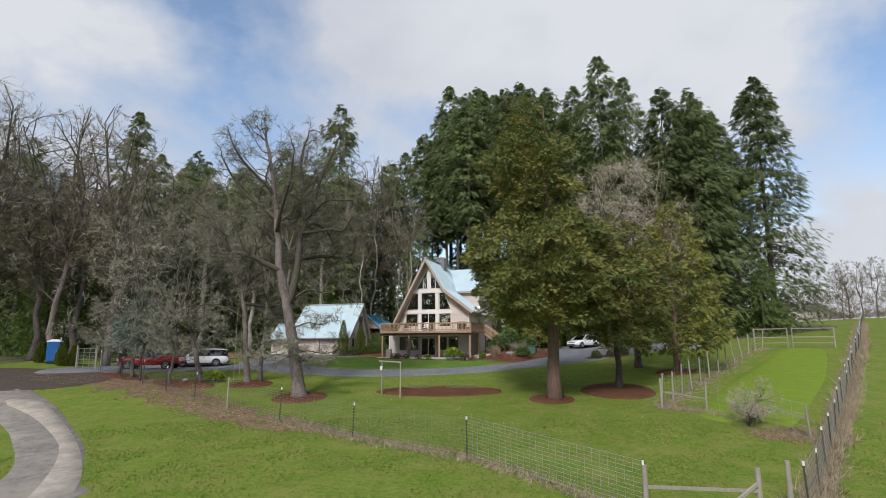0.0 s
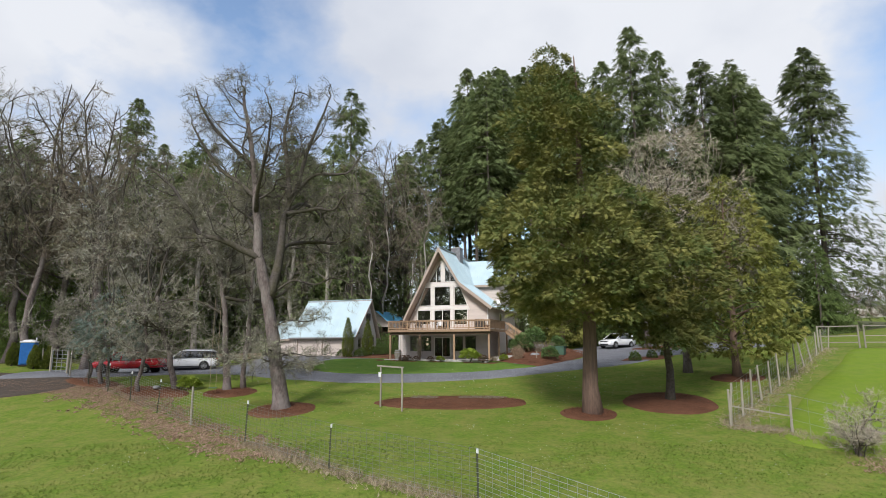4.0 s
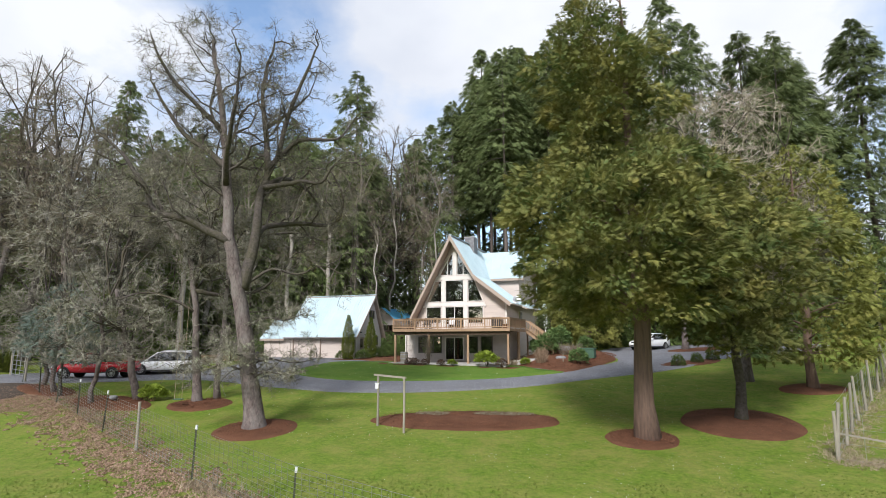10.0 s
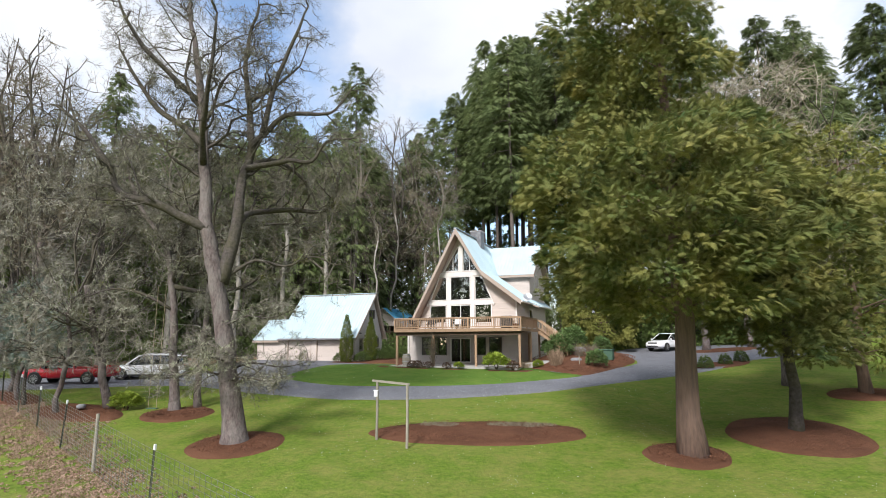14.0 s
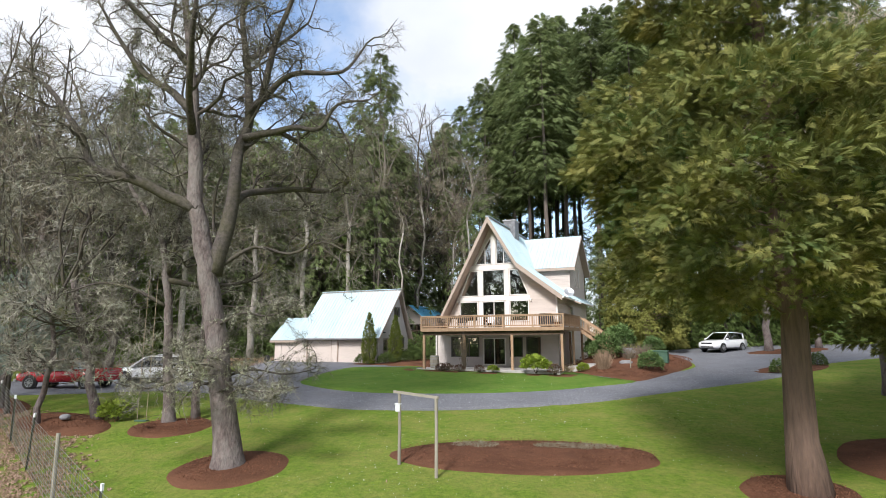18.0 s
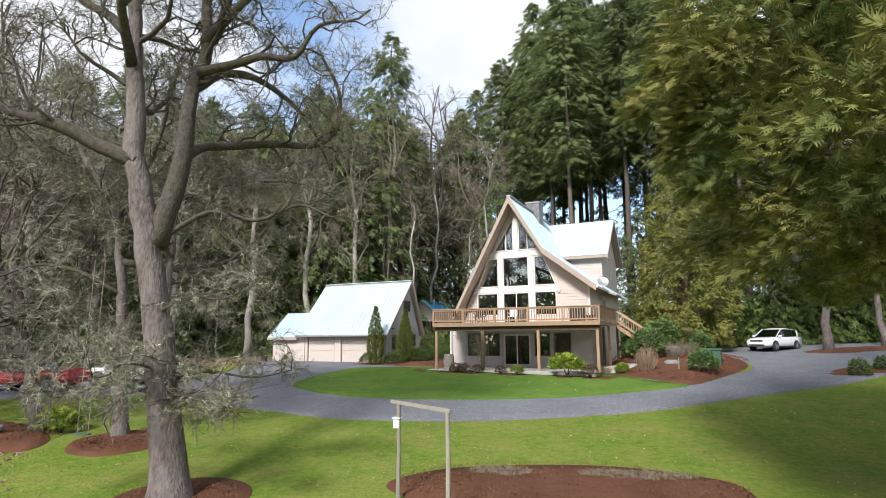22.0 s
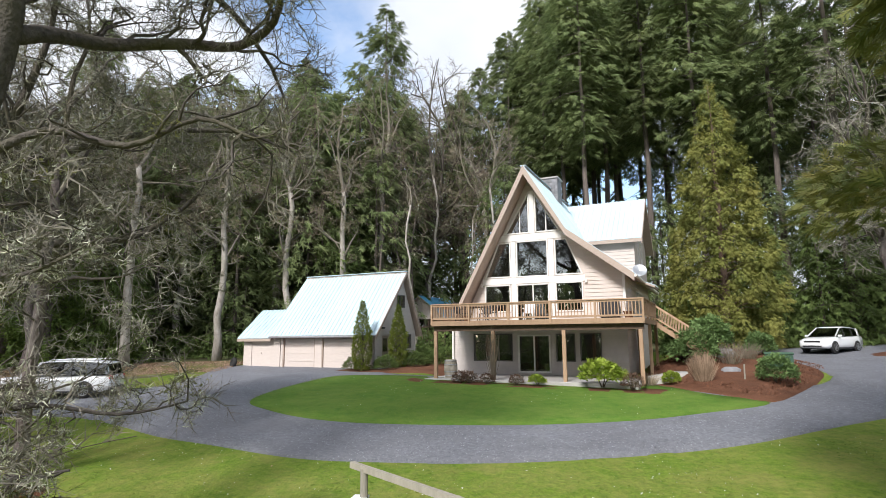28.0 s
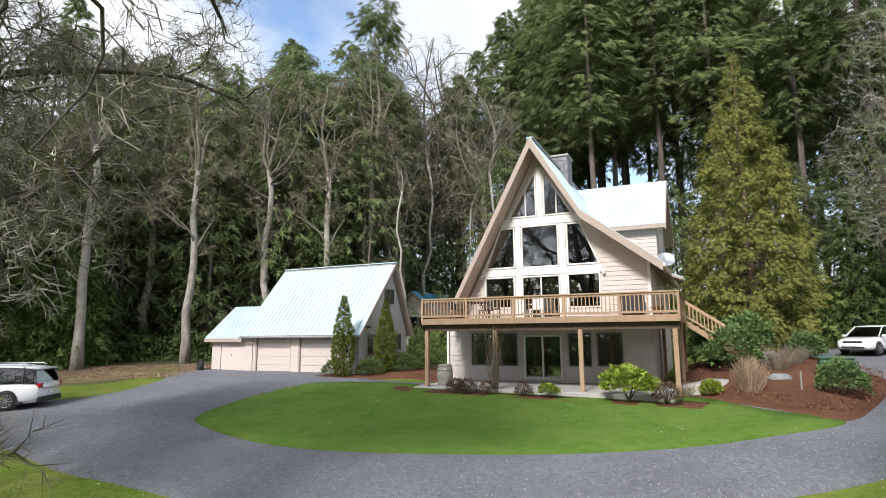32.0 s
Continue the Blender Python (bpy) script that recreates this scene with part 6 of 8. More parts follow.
# ---- shrubs ----
def shrub_meshes(seed, rx, ry, h, n, leaf, mat, k=3, width=0.16, lift=0.3, stems=5, bark="limb_bark", flat_top=0.0):
    """Leaves on an uneven mound, with a few stems under it."""
    r = np.random.default_rng(seed)
    d = r.normal(0, 1, (n, 3))
    d[:, 2] = np.abs(d[:, 2]) * 0.9 + lift * 0.2 - 0.15
    d /= np.linalg.norm(d, axis=1, keepdims=True)
    bump = np.array([1 + 0.3 * noise.noise(Vector(q) * 2.2 + Vector((seed, 0, 0))) + 0.22 * noise.noise(Vector(q) * 5.0) for q in d])
    rr = bump * r.uniform(0.6, 1.0, n) ** 0.5
    pos = d * np.array([rx, ry, h * (1 - lift)]) * rr[:, None]
    pos[:, 2] = np.maximum(pos[:, 2] + h * lift, 0.04)
    way = d + r.normal(0, 0.55, (n, 3))
    up = r.normal(0, 0.5, (n, 3)) + np.array([0, 0, 1.0])
    crown = sprays("foliage", pos, way, up, leaf * r.uniform(0.6, 1.3, n), fingers(k, 60, width), mat)
    ge = Geo()
    rs = random.Random(seed)
    for i in range(stems):
        a = 6.283 * i / stems + rs.uniform(-0.4, 0.4)
        e = Vector((math.cos(a) * rx * 0.55, math.sin(a) * ry * 0.55, h * 0.6))
        ge.tube([(0.05 * math.cos(a), 0.05 * math.sin(a), -0.12), e * 0.5 + Vector((0, 0, -0.05)), e], [0.03, 0.02, 0.01], 5)
    return ge.mesh("stems", bark, True), crown


def shrub(name, label, meshes, m, group=""):
    ob = thing(name, label, "shrub", m, group)
    part("stem", meshes[0], "", ob)
    part("foliage", meshes[1], "", ob)
    return ob


def twiggy(name, label, seed, r0, h, n, mat, m, rad=0.008):
    rs = random.Random(seed)
    ge = Geo()
    for i in range(n):
        a, q = rs.uniform(0, 6.283), rs.uniform(0, 1)
        b = Vector((math.cos(a) * r0 * 0.35 * q, math.sin(a) * r0 * 0.35 * q, -0.05))
        e = Vector((math.cos(a) * r0 * (0.3 + 0.7 * q) + rs.gauss(0, 0.08), math.sin(a) * r0 * (0.3 + 0.7 * q) + rs.gauss(0, 0.08), h * rs.uniform(0.6, 1.0) * (1 - 0.25 * q)))
        mid = b.lerp(e, 0.5) + Vector((rs.gauss(0, 0.04), rs.gauss(0, 0.04), 0.06))
        ge.tube([b, mid, e], [rad, rad * 0.8, rad * 0.4], 3, cap=False)
    ob = solo(name, ge, mat, label, "shrub", m)
    return ob


def on_bed(x, y, dz=0.0, turn=0.0, s=1.0):
    return Matrix.Translation((x, y, gz(x, y) + dz)) @ pose(0, 0, 0, 0, 0, turn) @ Matrix.Scale(s, 4)


rhodo = shrub_meshes(81, 1.1, 1.0, 1.7, 3200, 0.15, "rhodo_leaf", k=3, width=0.2)
for x, y, dz, tu, s in ((5.4, 61.6, 0.3, 0, 1.0), (6.7, 63.8, 0.3, 70, 1.05), (7.4, 57.5, 0.2, 140, 0.68), (8.9, 63.2, 0.25, 220, 0.68), (4.9, 63.0, 0.25, 300, 0.8)):
    shrub("rhododendron", "rounded green rhododendron in bark mulch", rhodo, on_bed(x, y, dz, tu, s), "rhododendrons beside the house")
lime = shrub_meshes(82, 1.05, 0.7, 1.15, 1300, 0.2, "lime_leaf", k=3, width=0.2)
HP = HOUSE @ Matrix.Translation((3.0, -0.35, -0.05)) @ Matrix.Scale(0.85, 4)
shrub("lime_shrub", "bright yellow-green leafy shrub in front of the patio", lime, HP)
shrub("lime_shrub", "small bright green shrub in bark mulch", lime, on_bed(3.4, 57.9, 0.12, 50, 0.45))
shrub("lime_shrub", "low pale green perennial by the patio", lime, HOUSE @ Matrix.Translation((0.3, -0.5, -0.1)) @ Matrix.Scale(0.35, 4))
low_b = shrub_meshes(83, 0.42, 0.4, 0.5, 900, 0.08, "heather", k=3, width=0.12, lift=0.1)
for u, v, s in ((-3.3, -0.45, 1.0), (-2.85, -0.5, 1.0), (-2.0, -0.5, 0.85), (-0.65, -0.45, 0.8), (4.2, -0.45, 1.1)):
    shrub("heather", "low reddish-brown heather mound by the patio", low_b, HOUSE @ Matrix.Translation((u, v, -0.08)) @ Matrix.Scale(s, 4), "heathers before the patio")
shrub("shrub", "small yellow-green shrub at the foot of an oak", lime, on_bed(-18.3, 44.6, 0.05, 20, 0.7))
box_b = shrub_meshes(84, 0.5, 0.5, 0.75, 1200, 0.1, "shrub_leaf", k=3, width=0.18, lift=0.1)
for x, y, s in ((14.7, 57.4, 1.0), (16.6, 58.9, 0.9), (18.3, 60.3, 1.0)):
    shrub("boxwood", "small clipped dark green boxwood in mulch", box_b, on_bed(x, y, 0.1, 0, s), "boxwoods by the drive")
edge_b = shrub_meshes(85, 0.9, 0.8, 1.1, 2600, 0.1, "shrub_leaf", k=3, width=0.16)
for u, v, s in ((6.2, -1.0, 0.75), (7.9, -0.4, 0.8), (8.7, 1.6, 0.9), (8.4, 3.6, 1.0), (9.6, 2.8, 0.8), (9.2, 4.9, 0.9)):
    q = (GARAGE @ Vector((u, v, 0)))
    shrub("shrub", "loose evergreen shrub beside the garage wall", edge_b, on_bed(q.x, q.y, 0.0, u * 50, s), "shrubs by the garage")
drape("mulch_bed", [tuple((GARAGE @ Vector((u, v, 0))).xy) for u, v in ((5.2, -1.6), (7.5, -1.8), (10.5, -0.6), (12.0, -1.2), (12.3, 3.0), (10.5, 6.5), (7.3, 6.5), (7.2, 0.2), (5.2, -0.2))], 0.06,
      "mulch", "bark mulch bed between garage and house", "mulch bed", mound=0.1, step=0.4, rough=0.06, kind="")
drape("mulch_bed", [tuple((HOUSE @ Vector((u, v, 0))).xy) for u, v in ((-6.2, -1.0), (-2, -1.05), (2, -1.0), (5.3, -0.9), (5.6, 0.4), (4.45, 0.5), (4.35, -0.06), (-5.4, -0.06), (-6.3, 0.6))], 0.1,
      "mulch", "narrow bark mulch bed along the patio", "mulch bed", mound=0.02, step=0.35, rough=0.05, kind="")


def cypress(seed, h, r0):
    return cedar_meshes(seed, [(0.1, r0 * 0.7), (h * 0.25, r0), (h * 0.55, r0 * 0.85), (h * 0.85, r0 * 0.4), (h, 0.03)], 0.07, h * 0.9, 330, 22, 0.22, "cypress_leaf", "limb_bark", puff=0.14, pairs=1, width=0.14, hang=0.0, thick=0.8, lobe=0.15)


for x, y, h, r0, sd_ in ((-11.9, 63.4, 3.9, 0.56, 1), (-10.25, 65.2, 3.7, 0.54, 2)):
    ob = conifer("cypress", "narrow pointed columnar cypress beside the garage", cypress(90 + sd_, h, r0), on_bed(x, y, 0.05), "cypresses by the garage")
cyp_s = cypress(95, 2.0, 0.5)
for x, y in ((-40.7, 56.0), (-38.0, 55.2), (-37.2, 55.9)):
    conifer("cypress", "small dark conical evergreen by the portable toilet", cyp_s, on_bed(x, y), "evergreens by the toilet")
twiggy("ornamental_grass", "tall clump of dry tan ornamental grass", 1, 0.62, 1.5, 420, "stalk", on_bed(4.6, 57.7, 0.12), 0.01)
twiggy("bare_shrub", "leafless reddish-brown twiggy shrub in mulch", 2, 0.8, 1.2, 160, "twig_brown", on_bed(6.8, 61.0, 0.25))
twiggy("bare_shrub", "leafless brown twiggy shrub in mulch", 3, 0.7, 1.0, 140, "twig_brown", on_bed(7.8, 61.8, 0.25))
twiggy("bare_shrub", "small dry twiggy shrub by the deck post", 4, 0.5, 0.6, 120, "straw", on_bed(2.5, 57.9, 0.05))
twiggy("climbing_vine", "leafless vine tangled up a deck post", 5, 0.35, 2.6, 60, "twig_brown", HOUSE @ Matrix.Translation((-1.95, 0.15, 0)), 0.011)
bare_tree("fruit_bush", "leafless tangled grey fruit bush by the garden", bare_tree_meshes(97, 2.6, 0.09, fork=0.2, limbs=8, spread=0.5, counts=(5, 5, 4), gnarl=0.4, leaders=6, twig="pale_twig", lichen=1.0, tuft=0.06, twiglet=0.3, thin=0.009,
          twig_r=0.008, floor=0.2), on_bed(16.4, 31.6))
ge = Geo()
rk = random.Random(6)
ico = [(0.5 * math.cos(a) * math.cos(b), 0.42 * math.sin(a) * math.cos(b), 0.3 * math.sin(b)) for b in (-0.6, 0.0, 0.5, 1.0) for a in [i * 0.785 for i in range(8)]]
rock_f = [(r * 8 + i, r * 8 + (i + 1) % 8, r * 8 + 8 + (i + 1) % 8, r * 8 + 8 + i) for r in range(3) for i in range(8)] + [tuple(range(24, 32)), tuple(range(7, -1, -1))]
for x, y, s in ((6.3, 59.6, 0.9), (7.0, 62.6, 1.3), (5.9, 64.0, 1.2), (-20.2, 43.9, 0.5)):
    gr = Geo().add([(a * s * rk.uniform(0.85, 1.15), b * s * rk.uniform(0.85, 1.15), c * s) for a, b, c in ico], rock_f)
    solo("boulder", gr, "stone", "grey garden boulder half sunk in mulch", "rock", on_bed(x, y, 0.3), smooth=True)
solo("utility_box", Geo().box(-0.55, -0.45, -0.1, 0.55, 0.45, 0.62, 0.04).box(-0.58, -0.48, 0.62, 0.58, 0.48, 0.72, 0.03), "green_box", "green metal utility box in the mulch bed", "utility box", on_bed(8.6, 60.3, 0.3, -20))
solo("garden_stake", Geo().beam((0, 0, -0.1), (0.02, 0, 0.75), 0.05, 0.05, up=(1, 0, 0)), "old_wood", "short wooden stake in the mulch", "stake", on_bed(6.25, 57.8, 0.2))
lan = thing("garden_lantern", "pale garden lantern on a post", "lantern", on_bed(6.9, 66.0, 0.2))
part("post", Geo().tube([(0, 0, -0.1), (0, 0, 1.0)], [0.05, 0.05], 8), "old_wood", lan)
part("lamp_housing", Geo().box(-0.1, -0.1, 1.0, 0.1, 0.1, 1.2, 0.02), "trim", lan)
part("cap", Geo().lathe([(0.22, 1.2), (0.2, 1.24), (0.03, 1.36)], sides=12), "trim", lan)
walkp = [tuple((HOUSE @ Vector((u, v, 0))).xy) for u, v in ((4.5, 1.6), (5.3, 1.5), (6.0, 2.3), (6.2, 3.4), (5.5, 3.5), (5.0, 2.7))]
drape("garden_path", smooth_loop(walkp, 4), 0.42, "concrete", "pale curving concrete path to the steps", "path", step=0.4)

# ---- things at the house ----
bar = thing("barrel", "weathered oak half-barrel planter on the patio", "barrel", HOUSE @ Matrix.Translation((-4.45, 1.0, -0.02)))
part("barrel_body", Geo().lathe([(0.27, 0), (0.31, 0.2), (0.335, 0.42), (0.31, 0.66), (0.27, 0.86), (0.24, 0.86), (0.24, 0.8)], sides=20), "old_wood", bar)
for z, r0 in ((0.08, 0.292), (0.27, 0.325), (0.6, 0.325), (0.78, 0.292)):
    part("hoop", Geo().lathe([(r0, z), (r0 + 0.008, z + 0.01), (r0 + 0.008, z + 0.04), (r0, z + 0.05)], sides=20), "galv", bar)
tab = thing("patio_table", "round dark patio table on the deck", "table", HOUSE @ Matrix.Translation((-3.2, 1.5, FLOOR)))
part("tabletop", Geo().lathe([(0.6, 0.7), (0.62, 0.71), (0.62, 0.735), (0.6, 0.74)], sides=24), "dark_wood", tab)
for i in range(4):
    a = i * 1.571 + 0.4
    part("leg", Geo().beam((0.2 * math.cos(a), 0.2 * math.sin(a), 0.7), (0.42 * math.cos(a), 0.42 * math.sin(a), 0.0), 0.04, 0.04), "dark_wood", tab)


def deck_chair(m, mat, label):
    c = thing("deck_chair", label, "chair", m, "chairs on the deck")
    part("seat", Geo().box(-0.26, -0.26, 0.4, 0.26, 0.26, 0.44, 0.01), mat, c)
    part("backrest", Geo().slab([(-0.26, 0.24, 0.44), (0.26, 0.24, 0.44), (0.24, 0.36, 0.98), (-0.24, 0.36, 0.98)], (0, 0.03, 0)), mat, c)
    for x in (-0.24, 0.24):
        for y in (-0.23, 0.23):
            part("leg", Geo().box(x - 0.02, y - 0.02, 0, x + 0.02, y + 0.02, 0.4), mat, c)
        part("armrest", Geo().box(x - 0.03, -0.26, 0.62, x + 0.03, 0.28, 0.65), mat, c)
    return c


for u, v, tu, mt, lb in ((-2.4, 1.3, -80, "black_plastic", "dark slatted chair beside the deck table"), (-3.9, 1.2, 80, "black_plastic", "dark slatted chair beside the deck table"),
                         (-3.1, 2.4, 0, "black_plastic", "dark slatted chair beside the deck table"), (-0.9, 2.6, 5, "white_plastic", "white plastic chair on the deck")):
    deck_chair(HOUSE @ Matrix.Translation((u, v, FLOOR)) @ pose(0, 0, 0, 0, 0, tu), mt, lb)
for u, v, s in ((-4.4, 2.9, 1.0), (3.1, 3.3, 0.9), (3.9, 2.0, 1.1)):
    pot = thing("flower_pot", "terracotta flower pot with dry stems on the deck", "plant pot", HOUSE @ Matrix.Translation((u, v, FLOOR)) @ Matrix.Scale(s, 4), "pots on the deck")
    part("pot", Geo().lathe([(0.14, 0), (0.2, 0.3), (0.22, 0.3), (0.22, 0.34), (0.18, 0.34), (0.17, 0.28)], sides=16), "mulch", pot)
    st = Geo()
    for i in range(14):
        a = i * 2.4
        st.tube([(0.05 * math.cos(a), 0.05 * math.sin(a), 0.28), (0.2 * math.cos(a), 0.2 * math.sin(a), 0.55 + 0.02 * i)], [0.006, 0.003], 3)
    part("dry_stem", st, "twig_brown", pot)
bbq = thing("covered_grill", "dark covered grill on the deck", "grill", HOUSE @ Matrix.Translation((2.9, 3.2, FLOOR)))
part("cover", Geo().box(-0.45, -0.28, 0.1, 0.45, 0.28, 1.0, 0.08), "black_plastic", bbq)
tyre = Geo().lathe([(0.2, 0.0), (0.3, -0.02), (0.36, 0.03), (0.37, 0.12), (0.36, 0.2), (0.3, 0.25), (0.2, 0.23), (0.19, 0.12)], sides=24)
solo("old_tyre", tyre, "rubber", "old tyre leaning against the shed", "tyre", GARAGE @ Matrix.Translation((-3.5, -0.35, 0.33)) @ pose(0, 0, 0, 80, 0, -30), smooth=True)

# ---- goal frame over the mulch bed ----
goal = thing("goal_frame", "pale wooden goal frame standing in the mulch bed", "goal frame")
for x, y, z1 in ((-4.55, 39.86, 0.2), (-3.16, 38.73, 0.2)):
    part("post", Geo().tube([(x, y, gz(x, y) - 0.2), (x + 0.01, y, -0.9), (x, y, z1)], [0.055, 0.052, 0.05], 10), "old_wood", goal)
part("crossbar", Geo().beam((-4.78, 40.05, 0.21), (-3.08, 38.66, 0.16), 0.07, 0.08), "old_wood", goal)
part("feeder", Geo().box(-4.68, 39.8, -0.42, -4.52, 39.94, -0.18, 0.02).box(-4.7, 39.78, -0.18, -4.5, 39.96, -0.15), "white_plastic", goal, "white bird feeder")
sw = thing("rope_swing", "rope swing with a green seat under the twin oak", "swing")
for dx in (-0.2, 0.2):
    part("rope", Geo().tube([(-15.9 + dx, 42.9, gz(-15.9, 42.9) + 0.5), (-15.9 + dx, 43.0, 4.5)], [0.012, 0.012], 5), "straw", sw)
part("seat", Geo().box(-16.15, 42.78, gz(-15.9, 42.9) + 0.45, -15.65, 43.02, gz(-15.9, 42.9) + 0.5, 0.01), "green_box", sw)

# ---- fences ----
def fence_line(name, label, pts, height, post, wires=9, stay=0.45, r0=0.045, lean=0.03, seed=1):
    f = thing(name, label, "fence")
    rs = random.Random(seed)
    for i, (x, y) in enumerate(pts):
        z = gz(x, y)
        lx, ly = rs.gauss(0, lean), rs.gauss(0, lean)
        hh = height * rs.uniform(0.94, 1.05)
        if post == "t":
            p = part("post", Geo().box(-0.006, -0.03, -0.2, 0.006, 0.03, hh).box(-0.022, 0.028, -0.2, 0.022, 0.036, hh), "tpost", f)
            part("white_tip", Geo().box(-0.024, -0.032, hh - 0.14, 0.024, 0.038, hh + 0.005), "white_plastic", p, "white painted tip")
        else:
            p = part("post", Geo().tube([(0, 0, -0.2), (0.01, 0, hh * 0.5), (0, 0, hh)], [r0 * 1.1, r0, r0 * 0.92], 8), "old_wood", f)
        p.location, p.rotation_euler = (x, y, z), (lx, ly, rs.uniform(0, 3))
    for (x0, y0), (x1, y1) in zip(pts[:-1], pts[1:]):
        ge = Geo()
        L = math.hypot(x1 - x0, y1 - y0)
        za, zb = gz(x0, y0), gz(x1, y1)
        for k in range(wires):
            zz = 0.06 + (height - 0.12) * k / (wires - 1)
            ge.tube([(x0, y0, za + zz), (x1, y1, zb + zz)], [0.006, 0.006], 3, cap=False)
        n = max(2, int(L / stay))
        for k in range(1, n):
            t = k / n
            x, y = x0 + (x1 - x0) * t, y0 + (y1 - y0) * t
            ge.tube([(x, y, za + (zb - za) * t + 0.06), (x, y, za + (zb - za) * t + height - 0.06)], [0.0055, 0.0055], 3, cap=False)
        part("wire_netting", ge, "galv", f)
    return f


def along(a, b, n):
    return [(a[0] + (b[0] - a[0]) * i / n, a[1] + (b[1] - a[1]) * i / n) for i in range(n + 1)]


fence_line("wire_fence", "wire netting fence on steel posts below the lawn",
           [(-30.6, 49.6), (-26.5, 46.2), (-23.5, 43.9), (-20.5, 41.6), (-17.2, 38.9), (-9.3, 32.3), (-4.5, 28.4), (1.0, 25.0), (6.5, 19.2)], 1.8, "t", 13, 0.3)
for x, y in ((-30.6, 49.8), (-13.85, 36.3)):
    solo("fence_post", Geo().tube([(0, 0, -0.2), (0, 0, 1.95)], [0.065, 0.055], 10), "old_wood", "weathered wooden fence post", "fence post", on_bed(x, y), "wooden posts of the wire fence")
fence_line("field_fence", "field fence of netting on many steel posts in dead grass", along((12.6, 20.6), (40.6, 57.2), 15) + along((40.6, 57.2), (92, 128), 20)[1:], 1.75, "t", 9, 0.5, lean=0.05, seed=3)
fence_line("garden_fence", "leaning pale wooden garden posts with wire netting",
           [(13.2, 35.8), (14.6, 37.6), (15.9, 39.4), (17.3, 41.2), (18.7, 42.9), (20.2, 44.8), (21.8, 46.7), (23.6, 49.0), (25.3, 51.1), (27.2, 53.5), (29.3, 56.4), (31.6, 59.5), (34.0, 62.6)],
           2.0, "w", 7, 0.6, 0.06, 0.06, 5)
gf_ = fence_line("garden_front_fence", "low front fence of the garden with wooden posts", [(13.2, 35.8), (15.4, 34.6), (18.3, 29.6)], 1.75, "w", 4, 0.8, 0.06, 0.04, 6)
part("rail", Geo().beam((16.6, 32.4, gz(16.6, 32.4) + 0.95), (18.3, 29.6, gz(18.3, 29.6) + 1.0), 0.06, 0.08), "old_wood", gf_)
part("rail", Geo().beam((13.2, 35.8, gz(13.2, 35.8) + 0.95), (15.4, 34.6, gz(15.4, 34.6) + 0.75), 0.05, 0.06), "old_wood", gf_)
ge_ = thing("garden_gates", "open pale wooden gate frames at the garden's far end", "gate")
for (x0, y0), (x1, y1) in (((33.6, 63.4), (36.2, 61.6)), ((36.6, 61.4), (39.6, 59.2))):
    z0, z1 = gz(x0, y0), gz(x1, y1)
    for x, y, z in ((x0, y0, z0), (x1, y1, z1)):
        part("gate_post", Geo().tube([(x, y, z - 0.2), (x, y, z + 2.1)], [0.08, 0.07], 8), "old_wood", ge_)
    for k in (0.5, 1.1, 2.0):
        part("gate_rail", Geo().beam((x0, y0, z0 + k), (x1, y1, z1 + k), 0.06, 0.09), "old_wood", ge_)
# braced corner in the near pasture
cor = thing("corner_brace", "weathered wooden fence corner with rails", "fence")
cpts = [(6.6, 19.2), (10.5, 19.75), (12.2, 21.0)]
for x, y in cpts:
    part("post", Geo().tube([(x, y, gz(x, y) - 0.2), (x, y, gz(x, y) + 1.62)], [0.1, 0.085], 10), "old_wood", cor)
part("rail", Geo().beam((6.6, 19.2, gz(6.6, 19.2) + 0.95), (10.5, 19.75, gz(10.5, 19.75) + 0.9), 0.09, 0.1), "old_wood", cor)
part("rail", Geo().beam((10.5, 19.75, gz(10.5, 19.75) + 1.15), (8.9, 19.1, gz(8.9, 19.1) + 0.3), 0.09, 0.1), "old_wood", cor)
# farm gate
gat = thing("farm_gate", "galvanised tubular farm gate standing ajar", "gate")
A_, B_ = Vector((-35.7, 54.4, 0)), Vector((-32.3, 51.6, 0))
gz0 = gz(-34, 53) + 0.1
for k in range(6):
    z = gz0 + 0.1 + k * 0.34
    part("bar", Geo().tube([(A_.x, A_.y, z), (B_.x, B_.y, z)], [0.022, 0.022], 6), "galv", gat)
for t in (0, 0.33, 0.67, 1.0):
    p = A_.lerp(B_, t)
    part("upright", Geo().tube([(p.x, p.y, gz0), (p.x, p.y, gz0 + 1.85)], [0.026, 0.026], 6), "galv", gat)
for p in (A_ + Vector((-0.3, 0.25, 0)), B_ + Vector((0.25, -0.2, 0))):
    part("gate_post", Geo().tube([(p.x, p.y, gz0 - 0.4), (p.x, p.y, gz0 + 2.1)], [0.08, 0.075], 8), "old_wood", gat)
fence_line("boundary_fence", "old wooden rail fence beyond the gate", [(-36.0, 54.7), (-38.5, 57.5), (-41, 60.0)], 1.3, "w", 4, 1.0, 0.06, 0.05, 9)

